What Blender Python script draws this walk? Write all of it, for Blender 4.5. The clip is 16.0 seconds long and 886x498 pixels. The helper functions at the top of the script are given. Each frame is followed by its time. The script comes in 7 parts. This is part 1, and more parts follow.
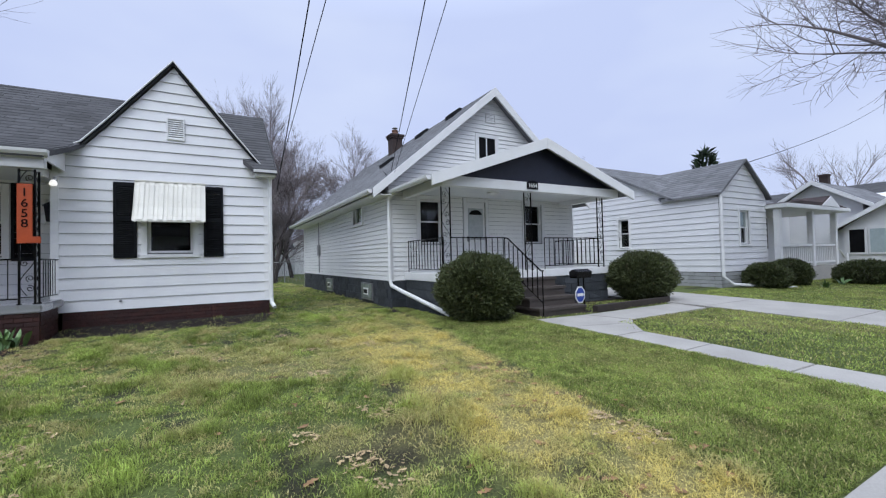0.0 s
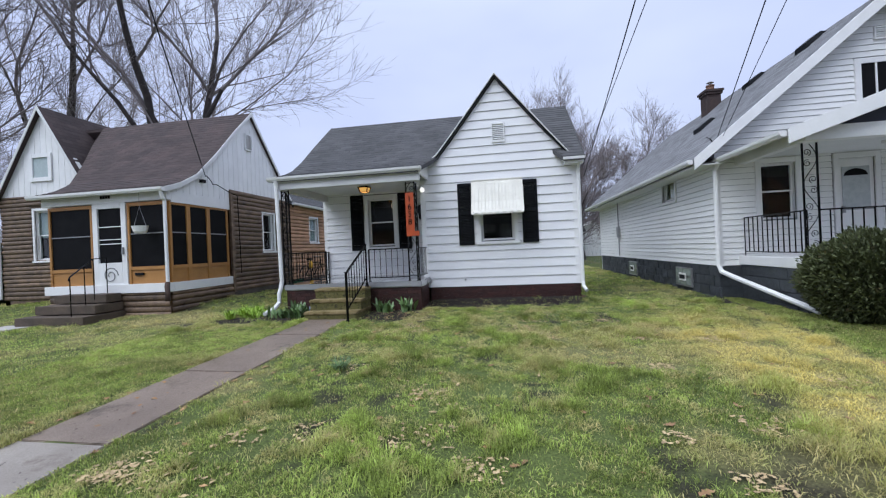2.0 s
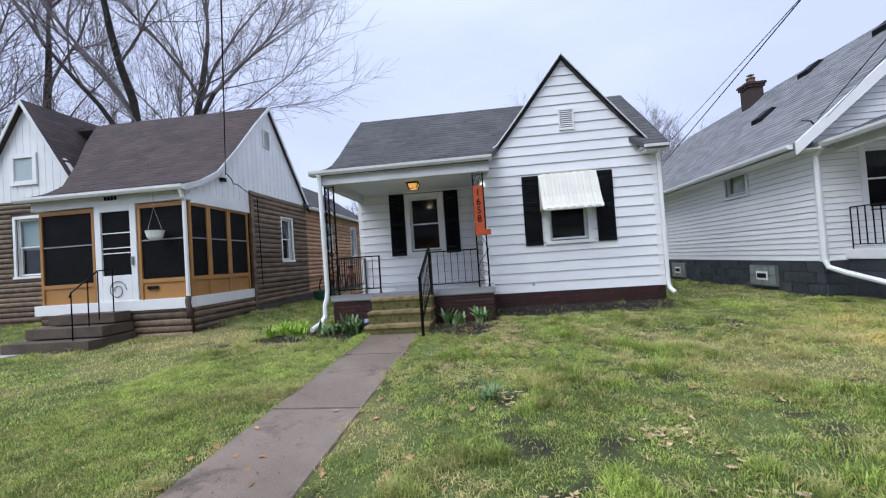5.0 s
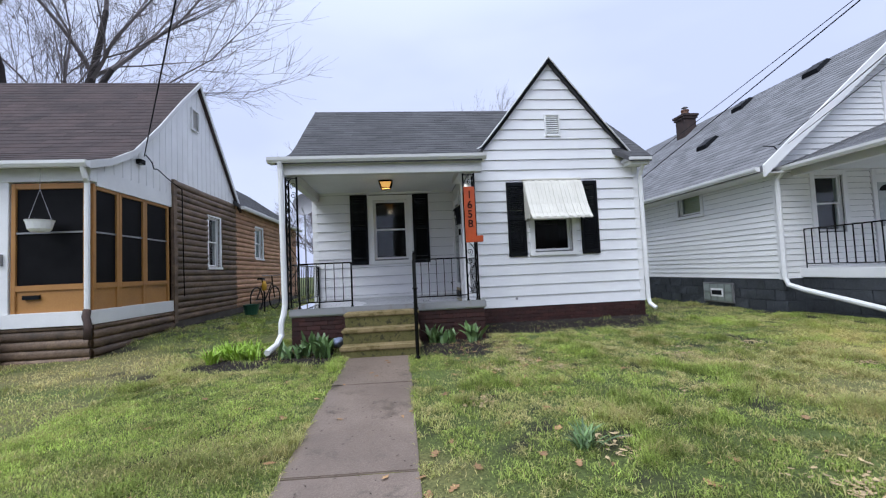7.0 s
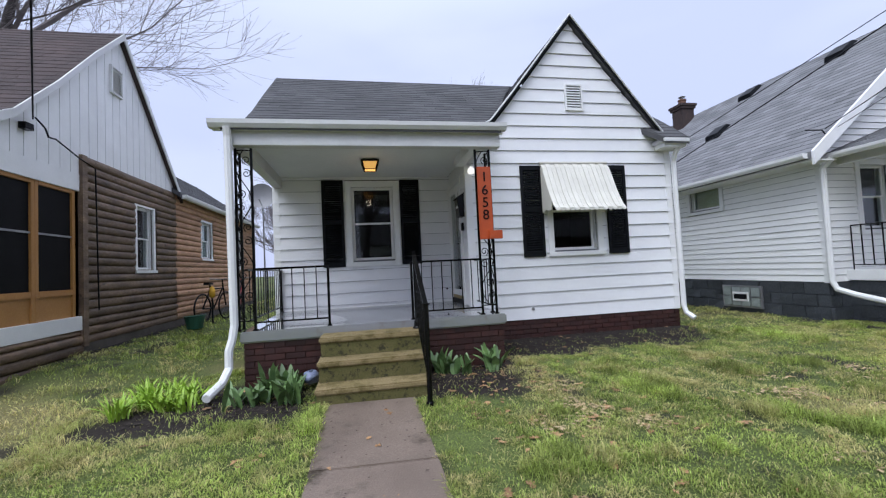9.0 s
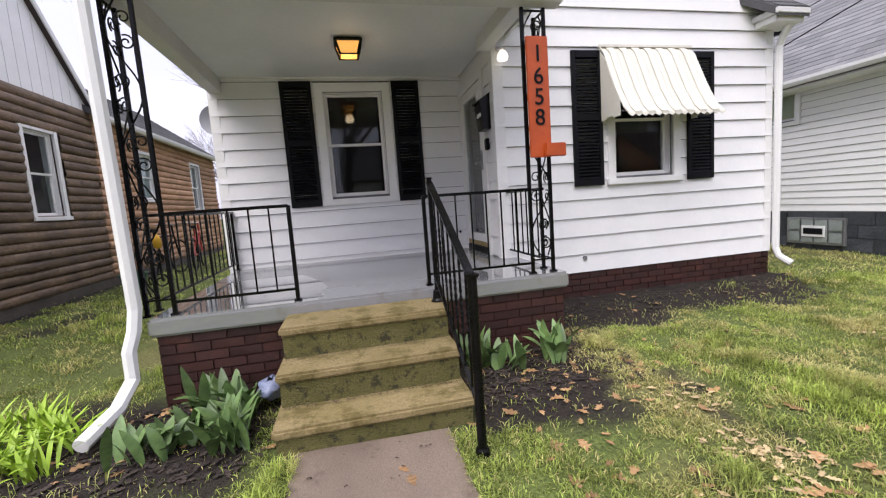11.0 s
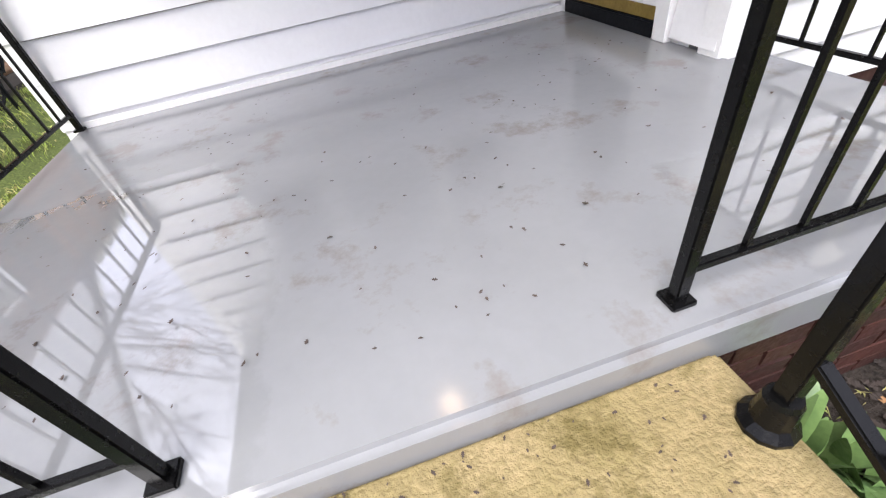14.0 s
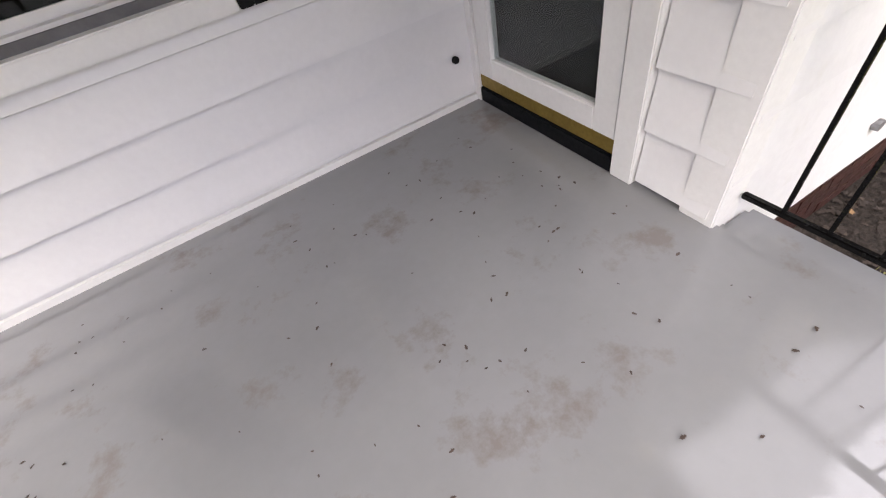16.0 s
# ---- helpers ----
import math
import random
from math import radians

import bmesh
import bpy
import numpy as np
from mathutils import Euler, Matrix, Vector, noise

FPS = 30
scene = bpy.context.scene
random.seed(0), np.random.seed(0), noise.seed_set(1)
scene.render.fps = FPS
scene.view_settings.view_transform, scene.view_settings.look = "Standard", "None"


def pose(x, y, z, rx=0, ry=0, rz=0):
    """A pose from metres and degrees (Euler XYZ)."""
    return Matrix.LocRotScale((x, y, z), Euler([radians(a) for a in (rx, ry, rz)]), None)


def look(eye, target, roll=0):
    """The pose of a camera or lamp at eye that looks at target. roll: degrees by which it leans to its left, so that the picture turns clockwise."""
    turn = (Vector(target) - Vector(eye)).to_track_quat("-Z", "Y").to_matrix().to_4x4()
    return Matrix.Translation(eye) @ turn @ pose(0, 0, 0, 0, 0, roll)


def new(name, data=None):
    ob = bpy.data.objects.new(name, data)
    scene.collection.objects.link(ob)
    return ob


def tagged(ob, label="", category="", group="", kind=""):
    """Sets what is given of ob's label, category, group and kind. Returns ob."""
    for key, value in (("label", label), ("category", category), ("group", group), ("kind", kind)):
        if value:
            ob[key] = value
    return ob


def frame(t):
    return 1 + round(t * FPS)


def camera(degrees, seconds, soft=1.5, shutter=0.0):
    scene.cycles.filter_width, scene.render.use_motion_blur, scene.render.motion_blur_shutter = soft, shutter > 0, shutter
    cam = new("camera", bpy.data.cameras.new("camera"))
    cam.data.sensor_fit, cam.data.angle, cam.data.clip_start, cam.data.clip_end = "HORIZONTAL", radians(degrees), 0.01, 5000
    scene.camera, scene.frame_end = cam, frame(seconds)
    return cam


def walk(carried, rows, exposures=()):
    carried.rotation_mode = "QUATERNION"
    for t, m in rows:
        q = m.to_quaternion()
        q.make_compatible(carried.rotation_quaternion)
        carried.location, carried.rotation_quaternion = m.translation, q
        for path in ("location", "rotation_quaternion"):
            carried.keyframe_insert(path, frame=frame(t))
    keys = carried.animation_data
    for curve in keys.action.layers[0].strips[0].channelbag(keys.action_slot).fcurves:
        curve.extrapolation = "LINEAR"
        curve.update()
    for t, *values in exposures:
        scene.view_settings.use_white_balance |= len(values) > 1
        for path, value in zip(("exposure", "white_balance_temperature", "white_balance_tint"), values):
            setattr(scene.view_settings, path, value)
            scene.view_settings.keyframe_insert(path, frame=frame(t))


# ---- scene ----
# drawing units to metres: the front door comes out 2.1 m high
K = 1.106
cam = camera(94.0, 16.0, soft=1.2)
PATH = [
    (0, (-1.022, -9.316, 1.131), (-0.046, -7.571, 1.176), -1.4),
    (0.5, (-1.101, -9.312, 1.121), (-0.379, -7.448, 1.177), -1.5),
    (1, (-1.214, -9.278, 1.124), (-0.79, -7.324, 1.179), -1.5),
    (1.5, (-1.332, -9.26, 1.192), (-1.237, -7.263, 1.217), -1.6),
    (2, (-1.509, -9.182, 1.2), (-1.817, -7.205, 1.203), -2.6),
    (2.5, (-1.698, -9.011, 1.17), (-2.309, -7.107, 1.198), -3.7),
    (3, (-1.941, -8.883, 1.157), (-2.528, -6.971, 1.188), -3.3),
    (3.5, (-2.286, -8.796, 1.177), (-2.748, -6.851, 1.219), -3.7),
    (4, (-2.626, -8.634, 1.163), (-3.008, -6.671, 1.198), -4.4),
    (6.5, (-4.297, -7.723, 1.058), (-4.187, -5.728, 1.159), -2.4),
    (7, (-4.517, -7.415, 1.076), (-4.316, -5.428, 1.181), -2.6),
    (7.5, (-4.688, -7.069, 1.11), (-4.41, -5.091, 1.22), -2.6),
    (8, (-4.806, -6.678, 1.141), (-4.471, -4.709, 1.253), -2.6),
    (8.5, (-4.814, -6.24, 1.182), (-4.448, -4.277, 1.294), -2.5),
    (9, (-4.876, -5.812, 1.186), (-4.502, -3.849, 1.275), -2.8),
    (11.5, (-4.889, -3.55, 1.214), (-4.456, -1.626, 0.886), -4.5),
    (12, (-4.914, -3.107, 1.188), (-4.494, -1.206, 0.729), -5.1),
    (12.5, (-4.913, -2.601, 1.184), (-4.557, -0.757, 0.498), -6.3),
    (13, (-4.963, -2.116, 1.18), (-4.623, -0.374, 0.258), -7.1),
    (13.5, (-4.876, -1.673, 1.155), (-4.59, -0.031, 0.05), -9.0),
    (14, (-4.83, -1.383, 1.25), (-4.593, 0.127, -0.041), -11.5),
    (14.5, (-4.847, -1.166, 1.349), (-4.573, 0.238, -0.048), -12.9),
    (15, (-4.68, -0.941, 1.446), (-4.351, 0.431, 0.028), -14.4),
    (15.5, (-4.519, -0.708, 1.555), (-4.117, 0.613, 0.108), -15.2),
    (16, (-4.401, -0.449, 1.596), (-3.92, 0.85, 0.154), -15.2),
]
EXPOSURE = [(0, -0.08, 5750, 8), (4, 0.17, 5750, 9), (9, 0.11, 5800, 10), (11.5, 0.82, 6650, 17), (12.5, 1.42, 6650, 20), (13.5, 1.55, 6500, 14), (14.2, 1.45, 6600, 12), (15, 1.32, 6750, 13), (16, 1.32, 7100, 15)]
walk(cam, [(t, look(Vector(e) * K, Vector(a) * K, r)) for t, e, a, r in PATH], EXPOSURE)

# ---- world, sun and exposure ----
def make_world():
    w = bpy.data.worlds.new("overcast_sky")
    scene.world = w
    w.use_nodes = True
    nt = w.node_tree
    nt.nodes.clear()
    out = nt.nodes.new("ShaderNodeOutputWorld")
    bg = nt.nodes.new("ShaderNodeBackground")
    sky = nt.nodes.new("ShaderNodeTexSky")
    sky.sky_type, sky.sun_disc = "NISHITA", False
    sky.sun_elevation, sky.sun_rotation = radians(54), radians(219)
    sky.dust_density, sky.air_density = 3.0, 1.0
    skyv = nt.nodes.new("ShaderNodeMix")
    skyv.data_type, skyv.blend_type = "RGBA", "MULTIPLY"
    skyv.inputs[0].default_value = 1.0
    skyv.inputs[7].default_value = (0.10, 0.10, 0.10, 1)
    nt.links.new(sky.outputs[0], skyv.inputs[6])
    tc = nt.nodes.new("ShaderNodeTexCoord")
    sep = nt.nodes.new("ShaderNodeSeparateXYZ")
    nt.links.new(tc.outputs["Generated"], sep.inputs[0])
    ramp = nt.nodes.new("ShaderNodeValToRGB")
    ramp.color_ramp.elements[0].position, ramp.color_ramp.elements[0].color = 0.0, (0.68, 0.70, 0.90, 1)
    ramp.color_ramp.elements[1].position, ramp.color_ramp.elements[1].color = 1.0, (1.9, 1.95, 2.15, 1)
    e = ramp.color_ramp.elements.new(0.5)
    e.color = (0.73, 0.76, 0.97, 1)
    nt.links.new(sep.outputs[2], ramp.inputs[0])
    mapn = nt.nodes.new("ShaderNodeMapping")
    mapn.inputs["Scale"].default_value = (1.3, 1.3, 3.2)
    nt.links.new(tc.outputs["Generated"], mapn.inputs[0])
    nz = nt.nodes.new("ShaderNodeTexNoise")
    nz.inputs["Scale"].default_value, nz.inputs["Detail"].default_value = 1.7, 3
    nt.links.new(mapn.outputs[0], nz.inputs[0])
    mr = nt.nodes.new("ShaderNodeMapRange")
    mr.inputs[1].default_value, mr.inputs[2].default_value = 0.38, 0.72
    mr.inputs[3].default_value, mr.inputs[4].default_value = 0.0, 1.0
    nt.links.new(nz.outputs[0], mr.inputs[0])
    cl = nt.nodes.new("ShaderNodeMix")
    cl.data_type = "RGBA"
    cl.inputs[7].default_value = (0.93, 0.94, 1.03, 1)
    half = nt.nodes.new("ShaderNodeMath")
    half.operation = "MULTIPLY"
    half.inputs[1].default_value = 0.55
    nt.links.new(mr.outputs[0], half.inputs[0])
    nt.links.new(half.outputs[0], cl.inputs[0])
    nt.links.new(ramp.outputs[0], cl.inputs[6])
    # thick cloud lets little of the clear sky through
    mix = nt.nodes.new("ShaderNodeMix")
    mix.data_type = "RGBA"
    mix.inputs[0].default_value = 0.88
    nt.links.new(skyv.outputs[2], mix.inputs[6])
    nt.links.new(cl.outputs[2], mix.inputs[7])
    nt.links.new(mix.outputs[2], bg.inputs[0])
    bg.inputs[1].default_value = SKY
    nt.links.new(bg.outputs[0], out.inputs[0])


SKY, SUN = 1.0, 2.2
make_world()
sun_data = bpy.data.lights.new("sun", "SUN")
sun_data.energy, sun_data.angle, sun_data.color = SUN, radians(50), (1.0, 0.97, 0.93)
sun_ob = new("sun", sun_data)
sun_ob.matrix_world = look((-9, -11, 20), (0, 0, 0))

# ---- materials ----


def mat(name, c1, c2=None, rough=0.6, s1=2.0, s2=40.0, bump=0.15, metal=0.0, stretch=(1, 1, 1), vary=0.06, grain=0.5,
        c3=None, spot=0.62, s3=0.8, island=False, spec=0.5, dist=0.004, coat=0.0, attr=None):
    """Painted or natural surface: two tones at two scales, spots of a third tone, relief."""
    m = bpy.data.materials.new(name)
    m.use_nodes = True
    nt = m.node_tree
    L = nt.links.new
    b = nt.nodes["Principled BSDF"]
    geo = nt.nodes.new("ShaderNodeNewGeometry")
    mp = nt.nodes.new("ShaderNodeMapping")
    mp.inputs["Scale"].default_value = stretch
    L(geo.outputs["Position"], mp.inputs[0])

    def noise_node(scale, detail, rgh=0.6):
        n = nt.nodes.new("ShaderNodeTexNoise")
        n.inputs["Scale"].default_value, n.inputs["Detail"].default_value = scale, detail
        n.inputs["Roughness"].default_value = rgh
        L(mp.outputs[0], n.inputs[0])
        return n.outputs[0]

    def mixc(f, a, bb, blend="MIX"):
        n = nt.nodes.new("ShaderNodeMix")
        n.data_type, n.blend_type = "RGBA", blend
        for i, v in ((0, f), (6, a), (7, bb)):
            if hasattr(v, "links"):
                L(v, n.inputs[i])
            else:
                n.inputs[i].default_value = v if i == 0 else (*v, 1)
        return n.outputs[2]

    def rng(v, a, bb, lo=0.0, hi=1.0):
        n = nt.nodes.new("ShaderNodeMapRange")
        n.inputs[1].default_value, n.inputs[2].default_value, n.inputs[3].default_value, n.inputs[4].default_value = a, bb, lo, hi
        L(v, n.inputs[0])
        return n.outputs[0]

    c2 = c2 or tuple(v * 0.8 for v in c1)
    big = rng(noise_node(s1, 4), 0.35, 0.65)
    fine = noise_node(s2, 3)
    col = mixc(big, c1, c2)
    col = mixc(rng(fine, 0.3, 0.7, 0, grain), col, tuple(0.5 * (p + q) * 0.72 for p, q in zip(c1, c2)))
    if c3:
        col = mixc(rng(noise_node(s3, 6, 0.7), spot, spot + 0.1), col, c3)
    if vary:
        rnd = geo.outputs["Random Per Island"]
        if not island:
            oi = nt.nodes.new("ShaderNodeObjectInfo")
            rnd = oi.outputs["Random"]
        k = rng(rnd, 0, 1, 1 - vary, 1 + vary)
        hs = nt.nodes.new("ShaderNodeHueSaturation")
        L(k, hs.inputs["Value"])
        L(col, hs.inputs["Color"])
        col = hs.outputs[0]
    L(col, b.inputs["Base Color"])
    b.inputs["Roughness"].default_value = rough
    L(rng(fine, 0.3, 0.7, max(0.03, rough - 0.1), min(1, rough + 0.1)), b.inputs["Roughness"])
    b.inputs["Metallic"].default_value = metal
    b.inputs["Specular IOR Level"].default_value = spec
    b.inputs["Coat Weight"].default_value = coat
    if bump:
        bp = nt.nodes.new("ShaderNodeBump")
        bp.inputs["Strength"].default_value, bp.inputs["Distance"].default_value = bump, dist
        L(fine, bp.inputs["Height"])
        L(bp.outputs[0], b.inputs["Normal"])
    return m


def glass_mat(name, tint, gloss=0.02):
    m = bpy.data.materials.new(name)
    m.use_nodes = True
    nt = m.node_tree
    nt.nodes.clear()
    out = nt.nodes.new("ShaderNodeOutputMaterial")
    mx = nt.nodes.new("ShaderNodeMixShader")
    tr = nt.nodes.new("ShaderNodeBsdfTransparent")
    tr.inputs[0].default_value = (*tint, 1)
    gl = nt.nodes.new("ShaderNodeBsdfGlossy")
    gl.inputs["Roughness"].default_value = gloss
    lw = nt.nodes.new("ShaderNodeLayerWeight")
    lw.inputs[0].default_value = 0.5
    pw = nt.nodes.new("ShaderNodeMath")
    pw.operation = "POWER"
    pw.inputs[1].default_value = 4.0
    nt.links.new(lw.outputs["Facing"], pw.inputs[0])
    ad = nt.nodes.new("ShaderNodeMath")
    ad.operation = "MULTIPLY_ADD"
    ad.inputs[1].default_value, ad.inputs[2].default_value = 0.8, 0.034
    nt.links.new(pw.outputs[0], ad.inputs[0])
    nt.links.new(ad.outputs[0], mx.inputs[0])
    nt.links.new(tr.outputs[0], mx.inputs[1])
    nt.links.new(gl.outputs[0], mx.inputs[2])
    nt.links.new(mx.outputs[0], out.inputs[0])
    return m


def glow_mat(name, color, strength):
    m = bpy.data.materials.new(name)
    m.use_nodes = True
    b = m.node_tree.nodes["Principled BSDF"]
    b.inputs["Base Color"].default_value = (*color, 1)
    b.inputs["Emission Color"].default_value = (*color, 1)
    b.inputs["Emission Strength"].default_value = strength
    return m


def tint_by_attr(name, rough=0.8, spec=0.3, thin=0.0, var=0.25, bump=0.0):
    """Colour from the mesh's own colour layer (soil, grass and litter, the ground darkened for shade), with grain over
    it.
    """
    m = bpy.data.materials.new(name)
    m.use_nodes = True
    nt = m.node_tree
    L = nt.links.new
    b = nt.nodes["Principled BSDF"]
    at = nt.nodes.new("ShaderNodeAttribute")
    at.attribute_name = "tone"
    geo = nt.nodes.new("ShaderNodeNewGeometry")
    nz = nt.nodes.new("ShaderNodeTexNoise")
    nz.inputs["Scale"].default_value, nz.inputs["Detail"].default_value = 55, 5
    L(geo.outputs["Position"], nz.inputs[0])
    mr = nt.nodes.new("ShaderNodeMapRange")
    mr.inputs[1].default_value, mr.inputs[2].default_value = 0.3, 0.7
    mr.inputs[3].default_value, mr.inputs[4].default_value = 1 - var, 1 + var
    L(nz.outputs[0], mr.inputs[0])
    hs = nt.nodes.new("ShaderNodeHueSaturation")
    L(mr.outputs[0], hs.inputs["Value"])
    L(at.outputs["Color"], hs.inputs["Color"])
    L(hs.outputs[0], b.inputs["Base Color"])
    b.inputs["Roughness"].default_value = rough
    b.inputs["Specular IOR Level"].default_value = spec
    if thin:
        # thin leaves pass part of the light
        tl = nt.nodes.new("ShaderNodeBsdfTranslucent")
        L(hs.outputs[0], tl.inputs[0])
        mx = nt.nodes.new("ShaderNodeMixShader")
        mx.inputs[0].default_value = thin
        L(b.outputs[0], mx.inputs[1])
        L(tl.outputs[0], mx.inputs[2])
        L(mx.outputs[0], nt.nodes["Material Output"].inputs[0])
    if bump:
        bp = nt.nodes.new("ShaderNodeBump")
        bp.inputs["Strength"].default_value, bp.inputs["Distance"].default_value = bump, 0.02
        L(nz.outputs[0], bp.inputs["Height"])
        L(bp.outputs[0], b.inputs["Normal"])
    return m


WHITE = mat("white_painted_siding", (0.78, 0.78, 0.78), (0.72, 0.72, 0.73), 0.5, 1.2, 30, 0.05, vary=0.03, grain=0.12, c3=(0.66, 0.65, 0.62), spot=0.66)
# wall core behind the boards, darkened so the lap joints show as shade lines
JOINTSHADE = mat("joint_shade_grey", (0.17, 0.17, 0.175), (0.12, 0.12, 0.125), 0.9, 2, 30, 0.1, vary=0.0)
VINYL = mat("white_vinyl_siding", (0.82, 0.82, 0.80), (0.77, 0.77, 0.75), 0.5, 0.8, 30, 0.05, vary=0.03, grain=0.12)
TRIM = mat("white_trim_paint", (0.80, 0.80, 0.79), (0.74, 0.74, 0.73), 0.45, 2.5, 50, 0.06, vary=0.02, grain=0.15, c3=(0.6, 0.57, 0.5), spot=0.70, s3=3)
CEIL = mat("porch_ceiling_paint", (0.72, 0.73, 0.73), (0.66, 0.67, 0.67), 0.6, 1.0, 30, 0.05, grain=0.15)
GREYP = mat("pale_grey_beam_paint", (0.70, 0.70, 0.69), (0.62, 0.62, 0.61), 0.5, 1.5, 30, 0.05, grain=0.2, c3=(0.42, 0.40, 0.36), spot=0.70, s3=2.5)
BLACK = mat("black_iron_paint", (0.003, 0.003, 0.0033), (0.005, 0.005, 0.005), 0.22, 6, 60, 0.15, vary=0.1, spec=0.17, c3=(0.012, 0.008, 0.007), spot=0.70, s3=9)
SHUT = mat("black_vinyl_shutter", (0.005, 0.0055, 0.007), (0.008, 0.009, 0.011), 0.5, 4, 50, 0.1, vary=0.0, spec=0.12)
BRICK = mat("dark_red_brick", (0.050, 0.014, 0.010), (0.027, 0.009, 0.0075), 0.6, 6, 45, 0.6, vary=0.3, grain=0.6, c3=(0.075, 0.024, 0.016), spot=0.62, s3=5)
MORTAR = mat("weathered_mortar", (0.048, 0.019, 0.014), (0.030, 0.012, 0.0095), 0.9, 5, 60, 0.6)
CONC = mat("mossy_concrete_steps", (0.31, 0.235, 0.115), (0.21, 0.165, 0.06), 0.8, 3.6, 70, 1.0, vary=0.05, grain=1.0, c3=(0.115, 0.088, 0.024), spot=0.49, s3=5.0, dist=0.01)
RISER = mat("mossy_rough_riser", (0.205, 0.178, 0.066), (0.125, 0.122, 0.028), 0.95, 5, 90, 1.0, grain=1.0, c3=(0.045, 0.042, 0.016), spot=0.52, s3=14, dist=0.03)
WALKC = mat("worn_concrete_walk", (0.255, 0.198, 0.156), (0.150, 0.114, 0.090), 0.45, 1.3, 80, 0.7, vary=0.10, grain=0.7, c3=(0.06, 0.045, 0.032), spot=0.55, s3=1.8, dist=0.006)
# paler grey for the walk slabs nearest the street
WALKP = mat("paler_concrete_walk", (0.32, 0.285, 0.245), (0.22, 0.19, 0.16), 0.6, 1.3, 80, 0.6, vary=0.06, grain=0.6, c3=(0.13, 0.10, 0.08), spot=0.60, s3=1.8, dist=0.006)
WETC = mat("dark_wet_concrete", (0.085, 0.070, 0.060), (0.055, 0.045, 0.040), 0.5, 2.0, 70, 0.6, vary=0.08, grain=0.6)
PALEC = mat("pale_concrete", (0.42, 0.40, 0.37), (0.34, 0.325, 0.30), 0.85, 1.2, 60, 0.4, vary=0.05, grain=0.4)
SHING = mat("grey_asphalt_shingle", (0.085, 0.085, 0.09), (0.06, 0.06, 0.063), 0.9, 1.5, 160, 0.6, vary=0.22, island=True, grain=0.8)
SHINGB = mat("brown_asphalt_shingle", (0.070, 0.048, 0.045), (0.042, 0.031, 0.031), 0.9, 1.5, 160, 0.6, vary=0.22, island=True, grain=0.8)
SHINGR = mat("mid_grey_shingle", (0.215, 0.218, 0.228), (0.16, 0.162, 0.17), 0.9, 1.5, 160, 0.6, vary=0.22, island=True, grain=0.8)
LOG = mat("dark_log_siding", (0.225, 0.150, 0.094), (0.075, 0.052, 0.037), 0.6, 6.0, 35, 0.9, stretch=(1, 0.35, 1), vary=0.30, grain=0.9, c3=(0.03, 0.022, 0.017), spot=0.60, s3=9, dist=0.012)
LOGT = mat("tan_log_siding", (0.56, 0.335, 0.195), (0.33, 0.19, 0.11), 0.7, 6.0, 35, 0.9, stretch=(1, 0.35, 1), vary=0.22, grain=0.8, c3=(0.13, 0.075, 0.045), spot=0.62, s3=9, dist=0.012)
BLOCK = mat("dark_grey_block", (0.060, 0.067, 0.076), (0.036, 0.042, 0.048), 0.85, 4, 30, 0.9, vary=0.2, grain=0.6, dist=0.02)
OCHRE = mat("ochre_painted_wood", (0.40, 0.20, 0.055), (0.33, 0.16, 0.045), 0.55, 2, 40, 0.1, vary=0.05, grain=0.3)
ORANGE = mat("orange_painted_board", (0.44, 0.07, 0.01), (0.34, 0.052, 0.008), 0.45, 5, 60, 0.1, vary=0.0, grain=0.3)
NAVY = mat("dark_navy_paint", (0.008, 0.010, 0.022), (0.012, 0.015, 0.03), 0.5, 3, 40, 0.1, vary=0.0)
ALUM = mat("cream_aluminium_awning", (0.70, 0.68, 0.60), (0.62, 0.60, 0.53), 0.45, 3, 50, 0.1, vary=0.0, grain=0.2, c3=(0.42, 0.37, 0.28), spot=0.66, s3=5)
# screen mesh; also opaque panes, whose near-black stands for unlit rooms
SCREEN = mat("dark_screen_and_panes", (0.006, 0.006, 0.007), (0.010, 0.010, 0.011), 0.5, 3, 300, 0.2, vary=0.0, spec=0.07)
GLASS = glass_mat("window_glass", (0.86, 0.9, 0.9))
# near-black that stands for the shade of unlit rooms and recesses
ROOMSHADE = mat("unlit_room_black", (0.016, 0.015, 0.014), (0.011, 0.0105, 0.01), 0.9, 2, 20, 0.0, vary=0.0)
BLIND = mat("pale_window_blind", (0.45, 0.52, 0.52), (0.38, 0.45, 0.46), 0.7, 3, 20, 0.0, vary=0.0)
BRASS = mat("dull_brass", (0.36, 0.25, 0.06), (0.28, 0.19, 0.05), 0.38, 8, 60, 0.1, metal=0.7, vary=0.0)
METAL = mat("galvanised_metal", (0.35, 0.35, 0.36), (0.26, 0.26, 0.27), 0.45, 6, 60, 0.1, metal=0.6, vary=0.0)
RUST = mat("dark_rusty_pipe", (0.06, 0.035, 0.025), (0.04, 0.025, 0.02), 0.8, 8, 60, 0.3, vary=0.0)
CHIMB = mat("sooty_brick", (0.050, 0.030, 0.025), (0.028, 0.020, 0.018), 0.8, 8, 40, 0.6, vary=0.2)
BARK = mat("grey_brown_bark", (0.070, 0.058, 0.055), (0.042, 0.035, 0.034), 0.95, 3, 30, 0.8, vary=0.1, grain=0.7, dist=0.02)
TWIG = mat("grey_twig_bark", (0.25, 0.215, 0.215), (0.18, 0.155, 0.155), 0.95, 3, 30, 0.0, vary=0.0)
